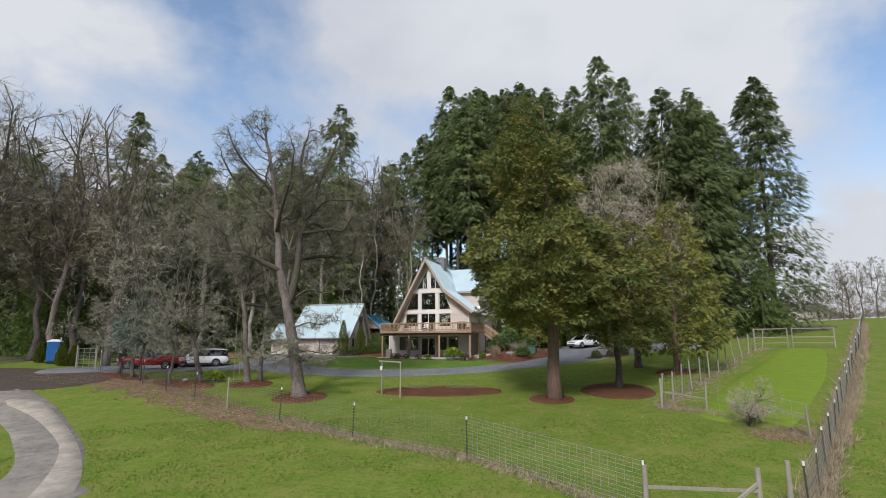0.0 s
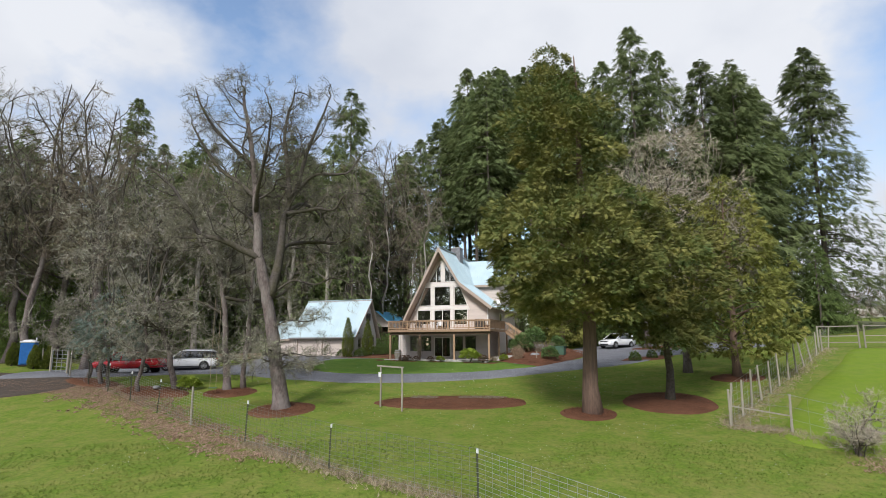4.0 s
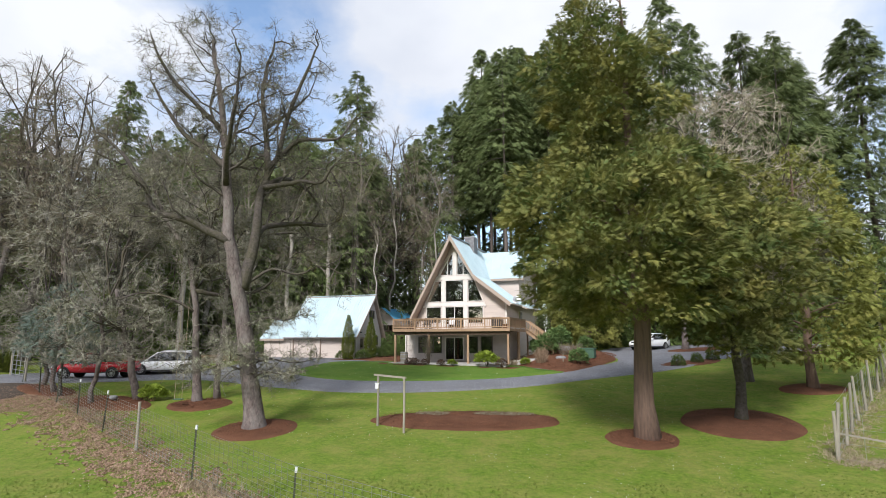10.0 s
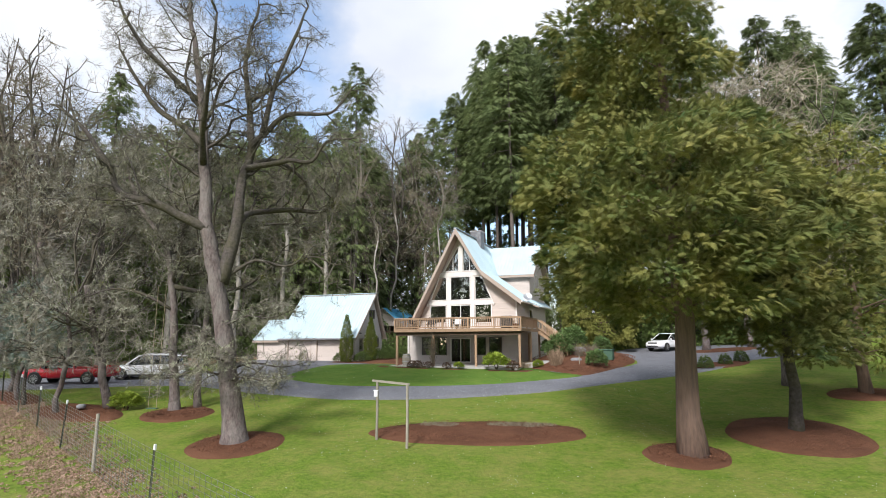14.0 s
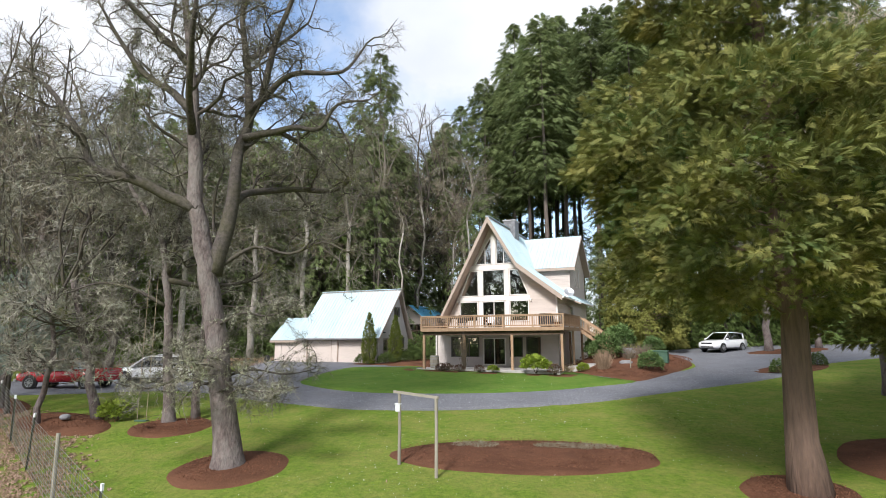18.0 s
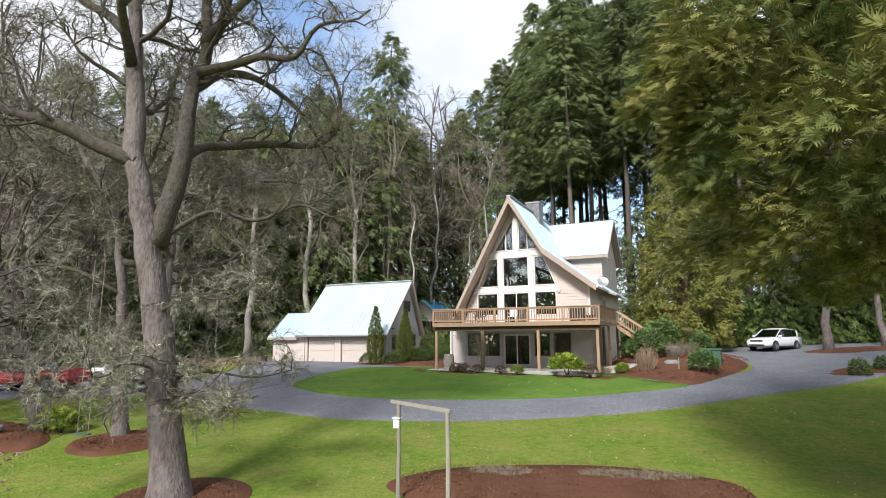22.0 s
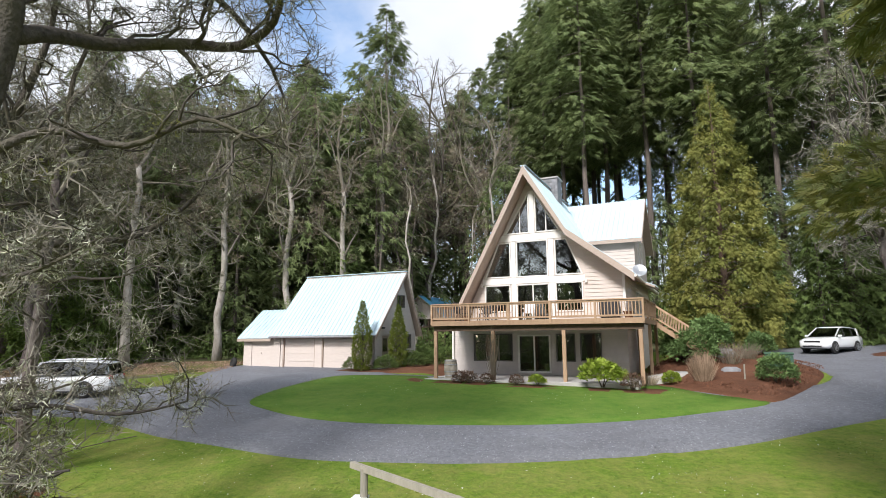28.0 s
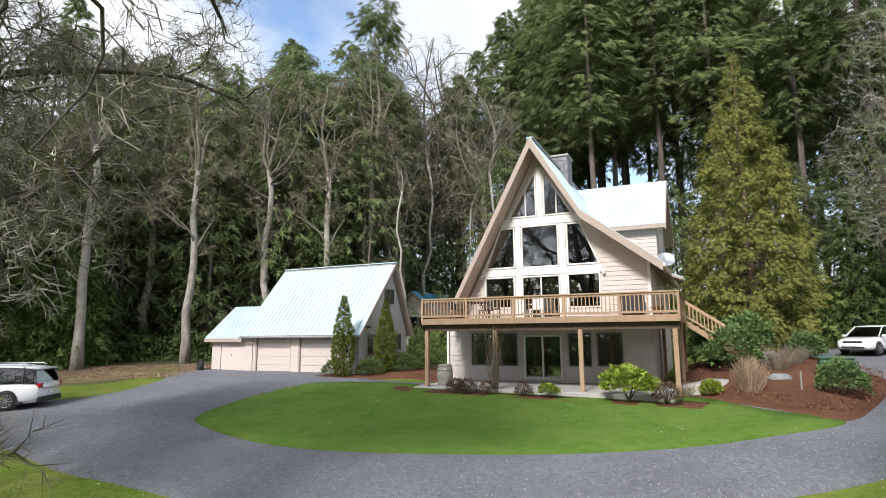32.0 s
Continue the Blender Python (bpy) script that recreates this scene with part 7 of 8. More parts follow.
# portable toilet
pt = thing("portable_toilet", "blue portable toilet with a white domed roof", "portable toilet", on_bed(-39.4, 56.2, 0.0, 25))
part("base", Geo().box(-0.6, -0.6, 0, 0.6, 0.6, 0.12, 0.02), "black_plastic", pt)
part("cabin", Geo().box(-0.55, -0.55, 0.12, 0.55, 0.55, 2.05, 0.04), "blue_plastic", pt)
pd = part("door", Geo().box(-0.4, -0.58, 0.2, 0.4, -0.55, 1.98, 0.01), "blue_plastic", pt)
part("door_handle", Geo().box(0.28, -0.62, 1.0, 0.34, -0.58, 1.15), "white_plastic", pd)
part("roof", Geo().box(-0.6, -0.6, 2.05, 0.6, 0.6, 2.15, 0.03).add([(-0.58, -0.58, 2.15), (0.58, -0.58, 2.15), (0.58, 0.58, 2.15), (-0.58, 0.58, 2.15), (-0.25, -0.25, 2.32), (0.25, -0.25, 2.32), (0.25, 0.25, 2.32), (-0.25, 0.25, 2.32)],
     [(0, 1, 5, 4), (1, 2, 6, 5), (2, 3, 7, 6), (3, 0, 4, 7), (4, 5, 6, 7)]), "white_plastic", pt)
part("vent_pipe", Geo().tube([(0.4, 0.4, 2.1), (0.4, 0.4, 2.5)], [0.05, 0.05], 8), "white_plastic", pt)


# ---- vehicles ----
def loft(stations, ring):
    """A closed skin over cross-sections. stations: values for ring(), which gives points (y, z)."""
    ge = Geo()
    rings = [[(s[0], y, z) for y, z in ring(s)] for s in stations]
    n = len(rings[0])
    for rg in rings:
        ge.v += rg
    for i in range(len(rings) - 1):
        for j in range(n):
            j2 = (j + 1) % n
            ge.f.append((i * n + j, i * n + j2, (i + 1) * n + j2, (i + 1) * n + j))
    ge.f.append(tuple(range(n - 1, -1, -1)))
    ge.f.append(tuple(range((len(rings) - 1) * n, len(rings) * n)))
    return ge


def body_ring(s):
    x, zb, zt, w = s
    h = zt - zb
    half = [(w * 0.86, zb), (w * 0.98, zb + h * 0.18), (w, zb + h * 0.45), (w * 0.985, zb + h * 0.75), (w * 0.93, zb + h * 0.94), (w * 0.8, zt), (w * 0.4, zt + 0.012)]
    return half + [(-y, z) for y, z in reversed(half)]


def cabin_ring(s):
    x, zb, zt, wb, wt = s
    half = [(wb, zb), (wb * 0.55 + wt * 0.45, zb + (zt - zb) * 0.5), (wt, zt - 0.04), (wt * 0.9, zt)]
    return half + [(-y, z) for y, z in reversed(half)]


def wheel_meshes(R, w):
    ty = Geo().lathe([(R * 0.62, -w / 2), (R * 0.93, -w / 2), (R, -w * 0.3), (R, w * 0.3), (R * 0.93, w / 2), (R * 0.62, w / 2)], sides=28).mesh("tyre", "rubber", True)
    ri = Geo().lathe([(R * 0.63, w * 0.3), (R * 0.66, w * 0.52), (R * 0.6, w * 0.5), (R * 0.56, w * 0.32)], sides=28)
    for k in range(10):
        a = k * 0.6283
        c, s = math.cos(a), math.sin(a)
        ri.beam((R * 0.1 * c, R * 0.1 * s, w * 0.46), (R * 0.62 * c, R * 0.62 * s, w * 0.44), 0.035, 0.03)
    ri.lathe([(R * 0.14, w * 0.4), (R * 0.14, w * 0.5), (R * 0.05, w * 0.52)], sides=12)
    return ty, ri.mesh("rim", "alloy")


def vehicle(name, label, m, paint, body, cabin, roof, axles, R, track, pillars):
    v = thing(name, label, "car", m)
    part("body", loft(body, body_ring), paint, v, smooth=True)
    part("window_glass", loft(cabin, cabin_ring), "glass", v)
    inner = [(x, zb + 0.01, zt - 0.06, wb * 0.93, wt * 0.93) for x, zb, zt, wb, wt in cabin]
    # solid core inside the glass; its near-black colour stands for cabin shade
    part("interior", loft(inner[1:-1] if len(inner) > 3 else inner, cabin_ring), "dark", v)
    part("roof", loft(roof, lambda s: [(s[2], s[1] - 0.05), (s[2] * 0.96, s[1]), (s[2] * 0.5, s[1] + 0.03), (-s[2] * 0.5, s[1] + 0.03), (-s[2] * 0.96, s[1]), (-s[2], s[1] - 0.05)]), paint, v, smooth=True)
    for p0, p1, w in pillars:
        for sgn in (1, -1):
            part("pillar", Geo().beam((p0[0], sgn * p0[1], p0[2]), (p1[0], sgn * p1[1], p1[2]), w, 0.03, up=(0, 1, 0)), paint if w > 0.05 else "black_plastic", v)
    ty, ri = wheel_meshes(R, 0.24)
    for ax in axles:
        for sgn in (1, -1):
            arch = Geo()
            arch.tube([(ax, sgn * (track - 0.12), R), (ax, sgn * (track + 0.012), R)], [R * 1.12, R * 1.12], 24)
            part("wheel_arch", arch, "black_plastic", v)
            wh = part("wheel", ty, "", v)
            wh.matrix_local = Matrix.Translation((ax, sgn * (track - 0.07), R)) @ pose(0, 0, 0, -90 * sgn, 0, 0)
            part("rim", ri, "", wh)
    return v


def at_car(x, y, heading):
    return Matrix.Translation((x, y, gz(x, y) + 0.03)) @ pose(0, 0, 0, 0, 0, heading)


# long white wagon
wag = vehicle("station_wagon", "long white boxy station wagon with tinted windows", at_car(-24.7, 56.55, 198), "white_paint",
              [(-2.55, 0.42, 0.95, 0.8), (-2.48, 0.3, 1.03, 0.9), (-1.9, 0.24, 1.05, 0.96), (0.0, 0.22, 1.03, 0.965), (1.2, 0.24, 1.02, 0.96), (2.1, 0.27, 0.98, 0.93), (2.42, 0.3, 0.9, 0.88), (2.56, 0.4, 0.72, 0.78)],
              [(-2.46, 1.02, 1.05, 0.88, 0.86), (-2.3, 1.02, 1.62, 0.9, 0.74), (-0.5, 1.02, 1.69, 0.93, 0.77), (0.5, 1.02, 1.66, 0.93, 0.76), (1.3, 1.0, 1.06, 0.92, 0.88)],
              [(-2.42, 1.6, 0.73), (-1.5, 1.69, 0.77), (0.0, 1.71, 0.785), (0.55, 1.66, 0.76)], (1.6, -1.45), 0.37, 0.95,
              [((1.3, 0.92, 1.02), (0.5, 0.765, 1.64), 0.09), ((0.25, 0.945, 1.02), (0.2, 0.785, 1.66), 0.045), ((-0.85, 0.945, 1.02), (-0.85, 0.785, 1.67), 0.045), ((-1.95, 0.93, 1.02), (-1.9, 0.77, 1.65), 0.05)])
for sgn in (1, -1):
    part("tail_light", Geo().box(-2.57, sgn * 0.72 - 0.12, 0.84, -2.4, sgn * 0.72 + 0.14 * (sgn > 0) + 0.0, 1.02, 0.02), "red_lens", wag)
    part("headlight", Geo().box(2.35, sgn * 0.72 - 0.14, 0.68, 2.56, sgn * 0.72 + 0.1, 0.82, 0.02), "clear_lens", wag)
    part("mirror", Geo().box(1.05, sgn * 1.04 - 0.09, 1.02, 1.2, sgn * 1.04 + 0.09, 1.17, 0.03), "white_paint", wag)
    part("roof_rail", Geo().tube([(-2.0, sgn * 0.66, 1.72), (-1.9, sgn * 0.66, 1.77), (0.1, sgn * 0.66, 1.78), (0.25, sgn * 0.66, 1.71)], [0.016] * 4, 6), "alloy", wag)
part("rear_trim", Geo().box(-2.585, -0.6, 0.78, -2.55, 0.6, 0.84, 0.008), "alloy", wag)
part("number_plate", Geo().box(-2.59, -0.16, 0.6, -2.56, 0.16, 0.74, 0.005), "white_plastic", wag)
part("rear_bumper", Geo().box(-2.6, -0.86, 0.3, -2.45, 0.86, 0.5, 0.04), "black_plastic", wag)
part("front_grille", Geo().box(2.5, -0.6, 0.5, 2.58, 0.6, 0.68, 0.02), "black_plastic", wag)
part("sill", Geo().box(-2.0, -0.985, 0.22, 2.0, 0.985, 0.34, 0.02), "black_plastic", wag)

# white crossover
suv = vehicle("suv", "white modern crossover with black glass roof", at_car(17.2, 73.9, 219), "white_paint",
              [(-2.36, 0.5, 0.9, 0.72), (-2.3, 0.34, 1.06, 0.86), (-1.6, 0.26, 1.08, 0.94), (0.0, 0.24, 1.04, 0.945), (0.95, 0.25, 1.03, 0.94), (1.35, 0.26, 0.99, 0.935), (1.85, 0.27, 0.92, 0.915), (2.15, 0.3, 0.84, 0.87), (2.31, 0.34, 0.74, 0.8), (2.38, 0.42, 0.64, 0.66)],
              [(-2.28, 1.04, 1.1, 0.8, 0.76), (-1.9, 1.04, 1.52, 0.86, 0.66), (-0.7, 1.04, 1.64, 0.9, 0.7), (0.25, 1.03, 1.62, 0.9, 0.7), (1.2, 1.0, 1.05, 0.86, 0.82)],
              [(-2.1, 1.54, 0.63), (-1.2, 1.63, 0.69), (-0.3, 1.665, 0.71), (0.28, 1.62, 0.69)], (1.42, -1.36), 0.36, 0.93,
              [((1.2, 0.86, 1.02), (0.25, 0.7, 1.6), 0.09), ((0.1, 0.91, 1.02), (0.0, 0.71, 1.61), 0.045), ((-0.95, 0.91, 1.03), (-1.0, 0.7, 1.6), 0.05), ((-1.7, 0.88, 1.04), (-2.0, 0.66, 1.52), 0.2)])
part("glass_roof", Geo().box(-1.2, -0.55, 1.685, 0.2, 0.55, 1.7, 0.005), "black_plastic", suv, "black glass roof panel")
for sgn in (1, -1):
    part("headlight", Geo().slab([(2.1, sgn * 0.86, 0.76), (2.3, sgn * 0.6, 0.78), (2.3, sgn * 0.6, 0.66), (2.12, sgn * 0.87, 0.66)], (0.02, sgn * 0.02, 0.02)), "clear_lens", suv)
    part("mirror", Geo().box(0.85, sgn * 1.02 - 0.1, 1.0, 1.02, sgn * 1.02 + 0.1, 1.15, 0.03), "white_paint", suv)
    part("fog_lamp", Geo().box(2.2, sgn * 0.68 - 0.08, 0.42, 2.3, sgn * 0.68 + 0.08, 0.52, 0.02), "black_plastic", suv)
    part("tail_light", Geo().box(-2.36, sgn * 0.66 - 0.12, 0.92, -2.26, sgn * 0.66 + 0.12, 1.04, 0.02), "red_lens", suv)
part("front_grille", Geo().box(2.28, -0.5, 0.64, 2.385, 0.5, 0.78, 0.03), "black_plastic", suv)
part("air_intake", Geo().box(2.25, -0.6, 0.36, 2.38, 0.6, 0.5, 0.03), "black_plastic", suv)
part("number_plate", Geo().box(2.385, -0.16, 0.5, 2.4, 0.16, 0.61, 0.004), "white_plastic", suv)
part("sill", Geo().box(-1.9, -0.96, 0.24, 1.9, 0.96, 0.34, 0.02), "black_plastic", suv)

# red pickup
pick = vehicle("pickup_truck", "red pickup truck with an open bed", at_car(-27.5, 52.4, 184), "red_paint",
               [(-2.75, 0.52, 0.98, 0.86), (-2.7, 0.45, 1.05, 0.92), (-1.0, 0.4, 1.06, 0.95), (0.6, 0.38, 1.05, 0.95), (1.5, 0.4, 1.03, 0.94), (2.4, 0.42, 0.98, 0.9), (2.65, 0.46, 0.85, 0.84), (2.72, 0.52, 0.7, 0.78)],
               [(-0.85, 1.04, 1.1, 0.9, 0.86), (-0.7, 1.04, 1.7, 0.9, 0.74), (0.3, 1.04, 1.74, 0.91, 0.75), (0.75, 1.04, 1.7, 0.91, 0.74), (1.45, 1.02, 1.08, 0.9, 0.86)],
               [(-0.8, 1.68, 0.72), (-0.3, 1.74, 0.75), (0.4, 1.75, 0.755), (0.8, 1.68, 0.73)], (1.72, -1.7), 0.39, 0.93,
               [((1.45, 0.9, 1.03), (0.78, 0.74, 1.69), 0.09), ((0.25, 0.925, 1.03), (0.22, 0.765, 1.7), 0.06), ((-0.75, 0.91, 1.03), (-0.72, 0.745, 1.68), 0.12)])
part("cargo_bed", Geo().box(-2.6, -0.75, 1.06, -0.95, 0.75, 1.075), "black_plastic", pick)
for sgn in (1, -1):
    part("bed_rail", Geo().box(-2.7, sgn * 0.86 - 0.05, 1.05, -0.9, sgn * 0.86 + 0.05, 1.14, 0.015), "red_paint", pick)
    part("headlight", Geo().box(2.55, sgn * 0.7 - 0.15, 0.74, 2.7, sgn * 0.7 + 0.12, 0.9, 0.02), "clear_lens", pick)
    part("tail_light", Geo().box(-2.78, sgn * 0.82 - 0.06, 0.72, -2.7, sgn * 0.82 + 0.06, 1.0, 0.01), "red_lens", pick)
    part("mirror", Geo().box(1.1, sgn * 1.05 - 0.1, 1.06, 1.22, sgn * 1.05 + 0.1, 1.24, 0.03), "black_plastic", pick)
part("tailgate", Geo().box(-2.77, -0.76, 0.66, -2.71, 0.76, 1.12, 0.015), "red_paint", pick)
part("front_bumper", Geo().box(2.6, -0.88, 0.42, 2.8, 0.88, 0.6, 0.03), "alloy", pick)
part("grille", Geo().box(2.66, -0.52, 0.66, 2.745, 0.52, 0.88, 0.02), "black_plastic", pick)

# far farmhouse on the hill
fh = thing("far_farmhouse", "small white farmhouse far off on the hill", "house", Matrix.Translation((84, 135, gz(84, 135))))
part("wall", Geo().box(-5, 0, -0.5, 5, 6, 2.6), "trim", fh)
roof_plane(fh, (-5.4, -0.4, 2.5), (5.4, -0.4, 2.5), (-5.4, 3, 4.4), (5.4, 3, 4.4), 0.15, mat="stone")
roof_plane(fh, (5.4, 6.4, 2.5), (-5.4, 6.4, 2.5), (5.4, 3, 4.4), (-5.4, 3, 4.4), 0.15, mat="stone")


# ---- ground cover ----
def scatter(name, label, category, place, n, size, mat, k=3, width=0.12, spread=50, upright=1.0, seed=1, lift=0.0, tall=0.0):
    """Many small blades or leaves laid over part of the ground, as one stuff object."""
    r = np.random.default_rng(seed)
    rs = random.Random(seed)
    P = []
    while len(P) < n:
        x, y = place(rs)
        P.append((x, y, gz(x, y) + lift + tall * rs.random() ** 2))
    P = np.array(P)
    way = r.normal(0, 1, (n, 3)) * np.array([1, 1, 0.2]) + np.array([0, 0, upright])
    up = r.normal(0, 1, (n, 3)) * np.array([1, 1, 0.3]) + (np.array([0, 0, 1.0]) if upright < 0.3 else 0)
    me = sprays(name, P, way, up, size * r.uniform(0.5, 1.4, n), fingers(k, spread, width), mat)
    return tagged(new(name, me), label, category, kind="stuff")


def clumped(x0, x1, y0, y1, thr=0.0, sc=0.8, ok=None):
    def f(rs):
        for _ in range(60):
            x, y = rs.uniform(x0, x1), rs.uniform(y0, y1)
            if noise.noise(Vector((x * sc, y * sc, 0.5))) > thr + rs.uniform(-0.3, 0.3) and (ok is None or ok(x, y)):
                break
        return x, y
    return f


def on_line(pts, w):
    def f(rs):
        i = rs.randrange(len(pts) - 1)
        t = rs.random()
        return (pts[i][0] + (pts[i + 1][0] - pts[i][0]) * t + rs.gauss(0, w), pts[i][1] + (pts[i + 1][1] - pts[i][1]) * t + rs.gauss(0, w))
    return f


drive_loop, track_loop = smooth_loop(DRIVE, 4), smooth_loop(TRACK, 5)
bed_list = [(x, y, max(rx, ry)) for _, x, y, rx, ry, _ in BEDS]
def open_grass(x, y):
    return not (inside(drive_loop, x, y) or inside(track_loop, x, y) or any((x - a) ** 2 + (y - b) ** 2 < c * c for a, b, c in bed_list)
                or ((x + 0.5) / 4.6) ** 2 + ((y - 40.9) / 1.75) ** 2 < 1.05)
M["blade"] = leafy("grass_blades", (0.12, 0.19, 0.03), (0.24, 0.27, 0.07), scale=0.3, trans=0.5, island=0.2)
scatter("grass_tufts", "tufts of longer pasture grass", "grass", clumped(-20, 24, 13, 33, -0.2, 0.5, open_grass), 48000, 0.1, "blade", 3, 0.08, 50, 0.9, 2)
scatter("lawn_tufts", "short uneven blades of the mown lawn", "grass", clumped(-20, 14, 33, 50, -0.1, 0.5, open_grass), 16000, 0.05, "blade", 3, 0.12, 60, 0.5, 41)
scatter("daisies", "small white daisies scattered over the lawn", "flowers", clumped(-14, 14, 28, 50, 0.15, 0.6, open_grass), 1500, 0.02, "white_plastic", 3, 0.4, 120, 0.1, 3, 0.07)
FL = [(-26.5, 46.2), (-20.5, 41.6), (-13.9, 36.2), (-9.3, 32.3), (-4.5, 28.4), (1.0, 25.0), (6.5, 19.2)]
scatter("dead_grass", "dry straw-coloured grass along the fence", "dead grass", on_line(FL[3:], 0.28), 2600, 0.3, "straw", 3, 0.035, 30, 1.2, 4)
scatter("field_edge_grass", "tall dry straw-coloured grass along the field fence", "dead grass", on_line([(12.6, 20.6), (40.6, 57.2), (70, 98)], 0.32), 12000, 0.55, "straw", 3, 0.03, 28, 1.6, 5)
scatter("garden_edge_grass", "dry brown weeds along the garden posts", "dead grass", on_line([(13.2, 35.8), (15.9, 39.4), (20.2, 44.8), (25.3, 51.1), (34, 62.6)], 0.45), 4200, 0.2, "straw", 3, 0.04, 50, 0.6, 6)
scatter("garden_front_weeds", "dry brown weeds at the garden's front", "dead grass", on_line([(13.2, 35.8), (15.4, 34.6), (18.3, 29.6)], 0.4), 1800, 0.22, "straw", 3, 0.04, 50, 0.6, 7)
M["dry_leaf"] = material("dry_leaves", (0.38, 0.265, 0.2), (0.26, 0.17, 0.12), 0.85, scale=3, island=0.4, spec=0.15)
leaf_loop = smooth_loop(LEAFS, 5)
scatter("loose_leaves", "curled brown oak leaves lying on the grass", "leaves", clumped(-36, -3, 26, 50, -0.35, 2.2, lambda x, y: inside(leaf_loop, x + 0.8 * noise.noise(Vector((x * 0.6, y * 0.6, 3))) + 1.6 * noise.noise(Vector((x * 4.1, y * 4.1, 5))), y + 0.8 * noise.noise(Vector((x * 0.6, y * 0.6, 7))) + 1.6 * noise.noise(Vector((x * 4.3, y * 4.3, 1))) + 0.4)),
        62000, 0.065, "dry_leaf", 2, 0.35, 60, 0.1, 8, 0.03)
scatter("loose_leaves", "brown fallen leaves beside the fruit bush", "leaves", clumped(15.0, 21.5, 28.0, 32.5, -0.3, 1.5, lambda x, y: ((x - 18.2) / 2.8) ** 2 + ((y - 30.2) / 1.3) ** 2 < 1.0 + 0.5 * noise.noise(Vector((x * 2, y * 2, 4)))), 4500, 0.065, "dry_leaf", 2, 0.35, 60, 0.1, 42, 0.04)
scatter("undergrowth", "tangled salal, fern and bramble under the trees", "undergrowth",
        clumped(-62, -9, 66, 82, -0.05, 0.35, lambda x, y: y > 70.5 + max(0, (x + 26) * 0.12) or x < -30), 30000, 0.2, "shrub_leaf", 3, 0.24, 60, 0.7, 9, 0.12, 1.7)
scatter("undergrowth", "tall thicket of evergreen brush deep in the wood", "undergrowth",
        clumped(-110, -30, 62, 100, -0.1, 0.2, lambda x, y: y > 62 - (x + 30) * 0.05), 20000, 0.42, "shrub_leaf", 3, 0.24, 60, 0.7, 12, 0.2, 4.5)
scatter("undergrowth", "dark evergreen undergrowth behind the drive", "undergrowth",
        clumped(8, 48, 77, 88, -0.1, 0.35), 16000, 0.42, "shrub_leaf", 3, 0.2, 60, 0.7, 10, 0.15, 3.6)
M["chip"] = material("bark_chips", (0.21, 0.1, 0.06), (0.1, 0.046, 0.03), 0.9, scale=3, island=0.4, spec=0.1)
def on_beds(rs):
    k = rs.random()
    if k < 0.35:
        a, q = rs.uniform(0, 6.283), math.sqrt(rs.random()) * 0.95
        return -0.5 + 4.5 * q * math.cos(a), 40.9 + 1.7 * q * math.sin(a)
    _, x, y, rx, ry, _ = BEDS[rs.randrange(5)]
    a, q = rs.uniform(0, 6.283), math.sqrt(rs.random()) * 0.85
    return x + rx * q * math.cos(a), y + ry * q * math.sin(a)
scatter("mulch_chips", "loose red-brown bark chips on the beds", "mulch", on_beds, 12000, 0.055, "chip", 2, 0.25, 40, 0.15, 11, 0.15)
# added out of view: gives the house windows something dark to reflect
scatter("far_woods", "unseen belt of fir sprays behind the start, added to darken window reflections", "woods", lambda rs: (rs.uniform(-160, 160), rs.uniform(-95, -75)), 11000, 3.6, "fir_leaf", 3, 0.16, 60, 0.5, 13, 0.5, 30.0)

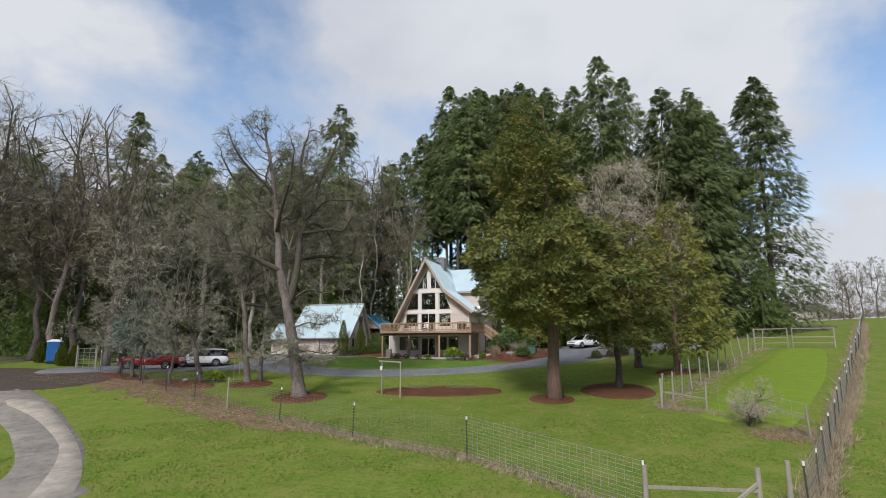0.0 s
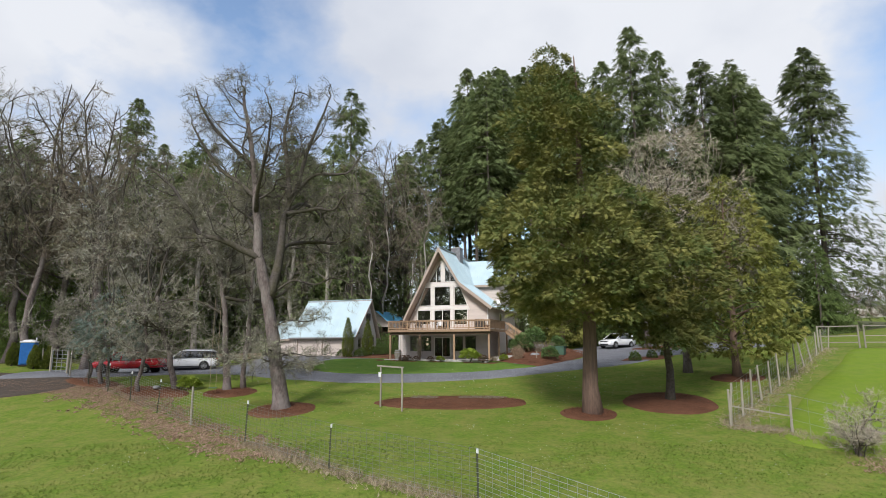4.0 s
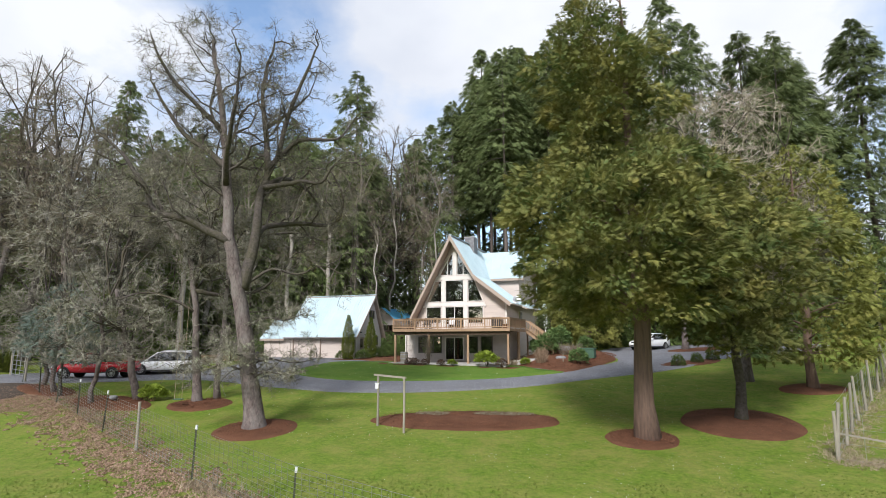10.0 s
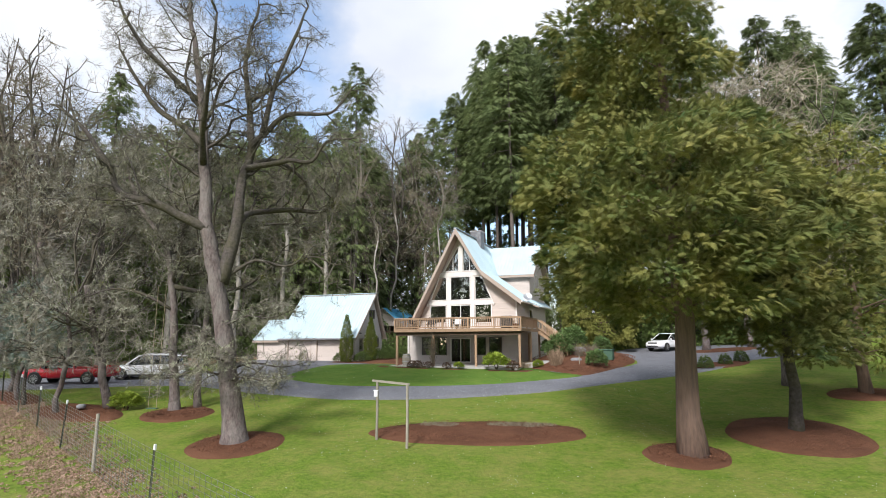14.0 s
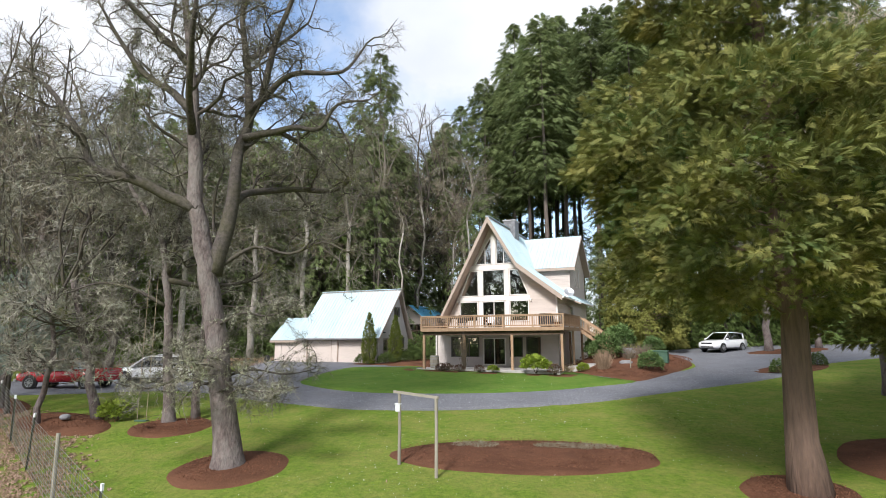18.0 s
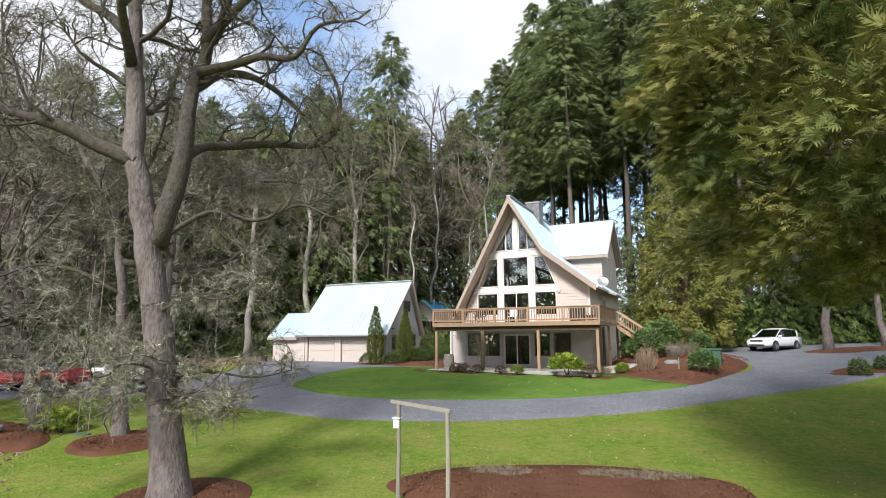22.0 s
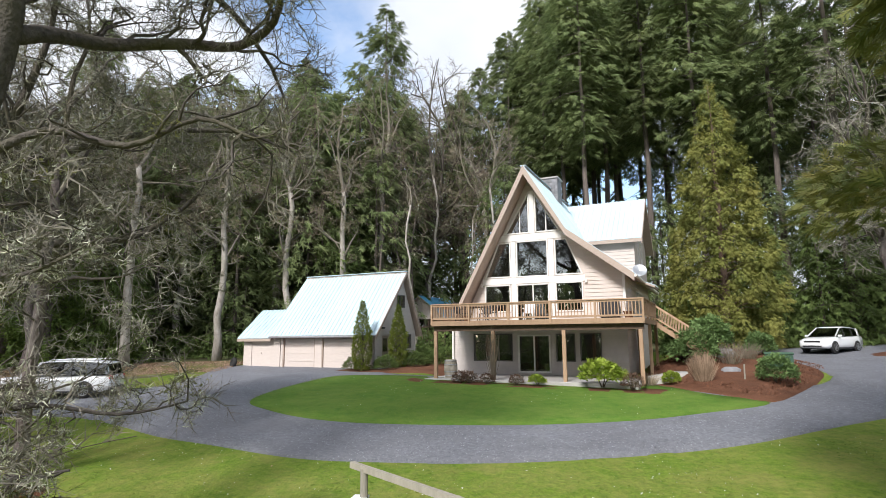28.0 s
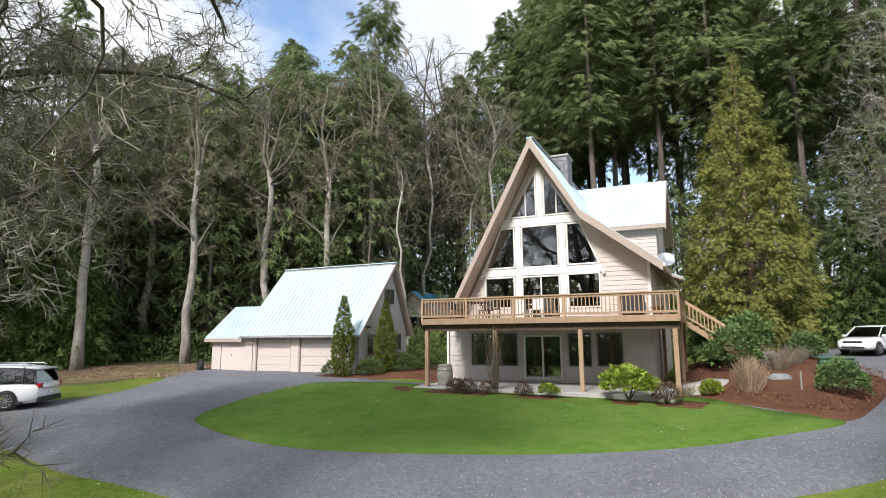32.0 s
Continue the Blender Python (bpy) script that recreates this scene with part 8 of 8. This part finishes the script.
def on_goal_patches(rs):
    a, q = rs.uniform(0, 6.283), math.sqrt(rs.random())
    x, w = ((-2.2, 0.8), (1.3, 1.5))[rs.random() < 0.65]
    return x + w * q * math.cos(a), 41.75 + 0.32 * q * math.sin(a)
M["pale_stem"] = material("pale_dry_stems", (0.27, 0.24, 0.18), (0.17, 0.15, 0.1), 0.95, scale=4, island=0.3, spec=0.1)
scatter("dead_bedding", "pale dried bedding plants lying in the oval bed", "dead plants", on_goal_patches, 1300, 0.12, "pale_stem", 3, 0.06, 70, 0.3, 21, 0.13)
scatter("far_thicket", "purple-brown thicket of bare scrub along the hill's crest", "thicket", lambda rs: (rs.uniform(76, 135), rs.uniform(126, 142)), 5000, 1.7, "twig_brown", 3, 0.022, 40, 1.0, 22, 0.2, 5.5)
lawn_loop, bed_loop = smooth_loop(ISLAND, 5), smooth_loop(HBED, 5)
scatter("lawn_tufts", "short uneven blades of the front lawn", "grass", clumped(-14, 6, 50, 61, -0.2, 0.8, lambda x, y: inside(lawn_loop, x, y)), 14000, 0.045, "blade", 3, 0.12, 60, 0.5, 31, 0.09)
scatter("daisies", "small white daisies in the front lawn", "flowers", clumped(-13, 5, 51, 60, 0.2, 0.7, lambda x, y: inside(lawn_loop, x, y)), 130, 0.02, "white_plastic", 3, 0.4, 120, 0.1, 32, 0.16)
M["stone_chip"] = material("gravel_stones", (0.19, 0.195, 0.21), (0.33, 0.335, 0.355), 0.95, scale=5, island=0.45, spec=0.2)
scatter("gravel_stones", "loose blue-grey stones on the driveway", "gravel", clumped(-24, 14, 46, 60, -0.3, 0.5, lambda x, y: inside(drive_loop, x, y) and not inside(lawn_loop, x, y)), 24000, 0.045, "stone_chip", 2, 0.35, 60, 0.02, 33, 0.063)
scatter("mulch_chips", "loose red-brown bark chips on the shrub bed", "mulch", clumped(2, 12, 54, 69, -0.6, 0.5, lambda x, y: inside(bed_loop, x, y)), 7000, 0.08, "chip", 2, 0.25, 40, 0.25, 34, 0.32)
scatter("verge_litter", "brown fallen leaves along the edge of the wood", "leaves", clumped(-37, -21.5, 61, 71, -0.3, 0.6, lambda x, y: y < 69.5 + (x + 24) * 0.2 and y > 63.2 + (x + 26) * 0.3), 16000, 0.08, "dry_leaf", 2, 0.35, 60, 0.1, 35, 0.07)
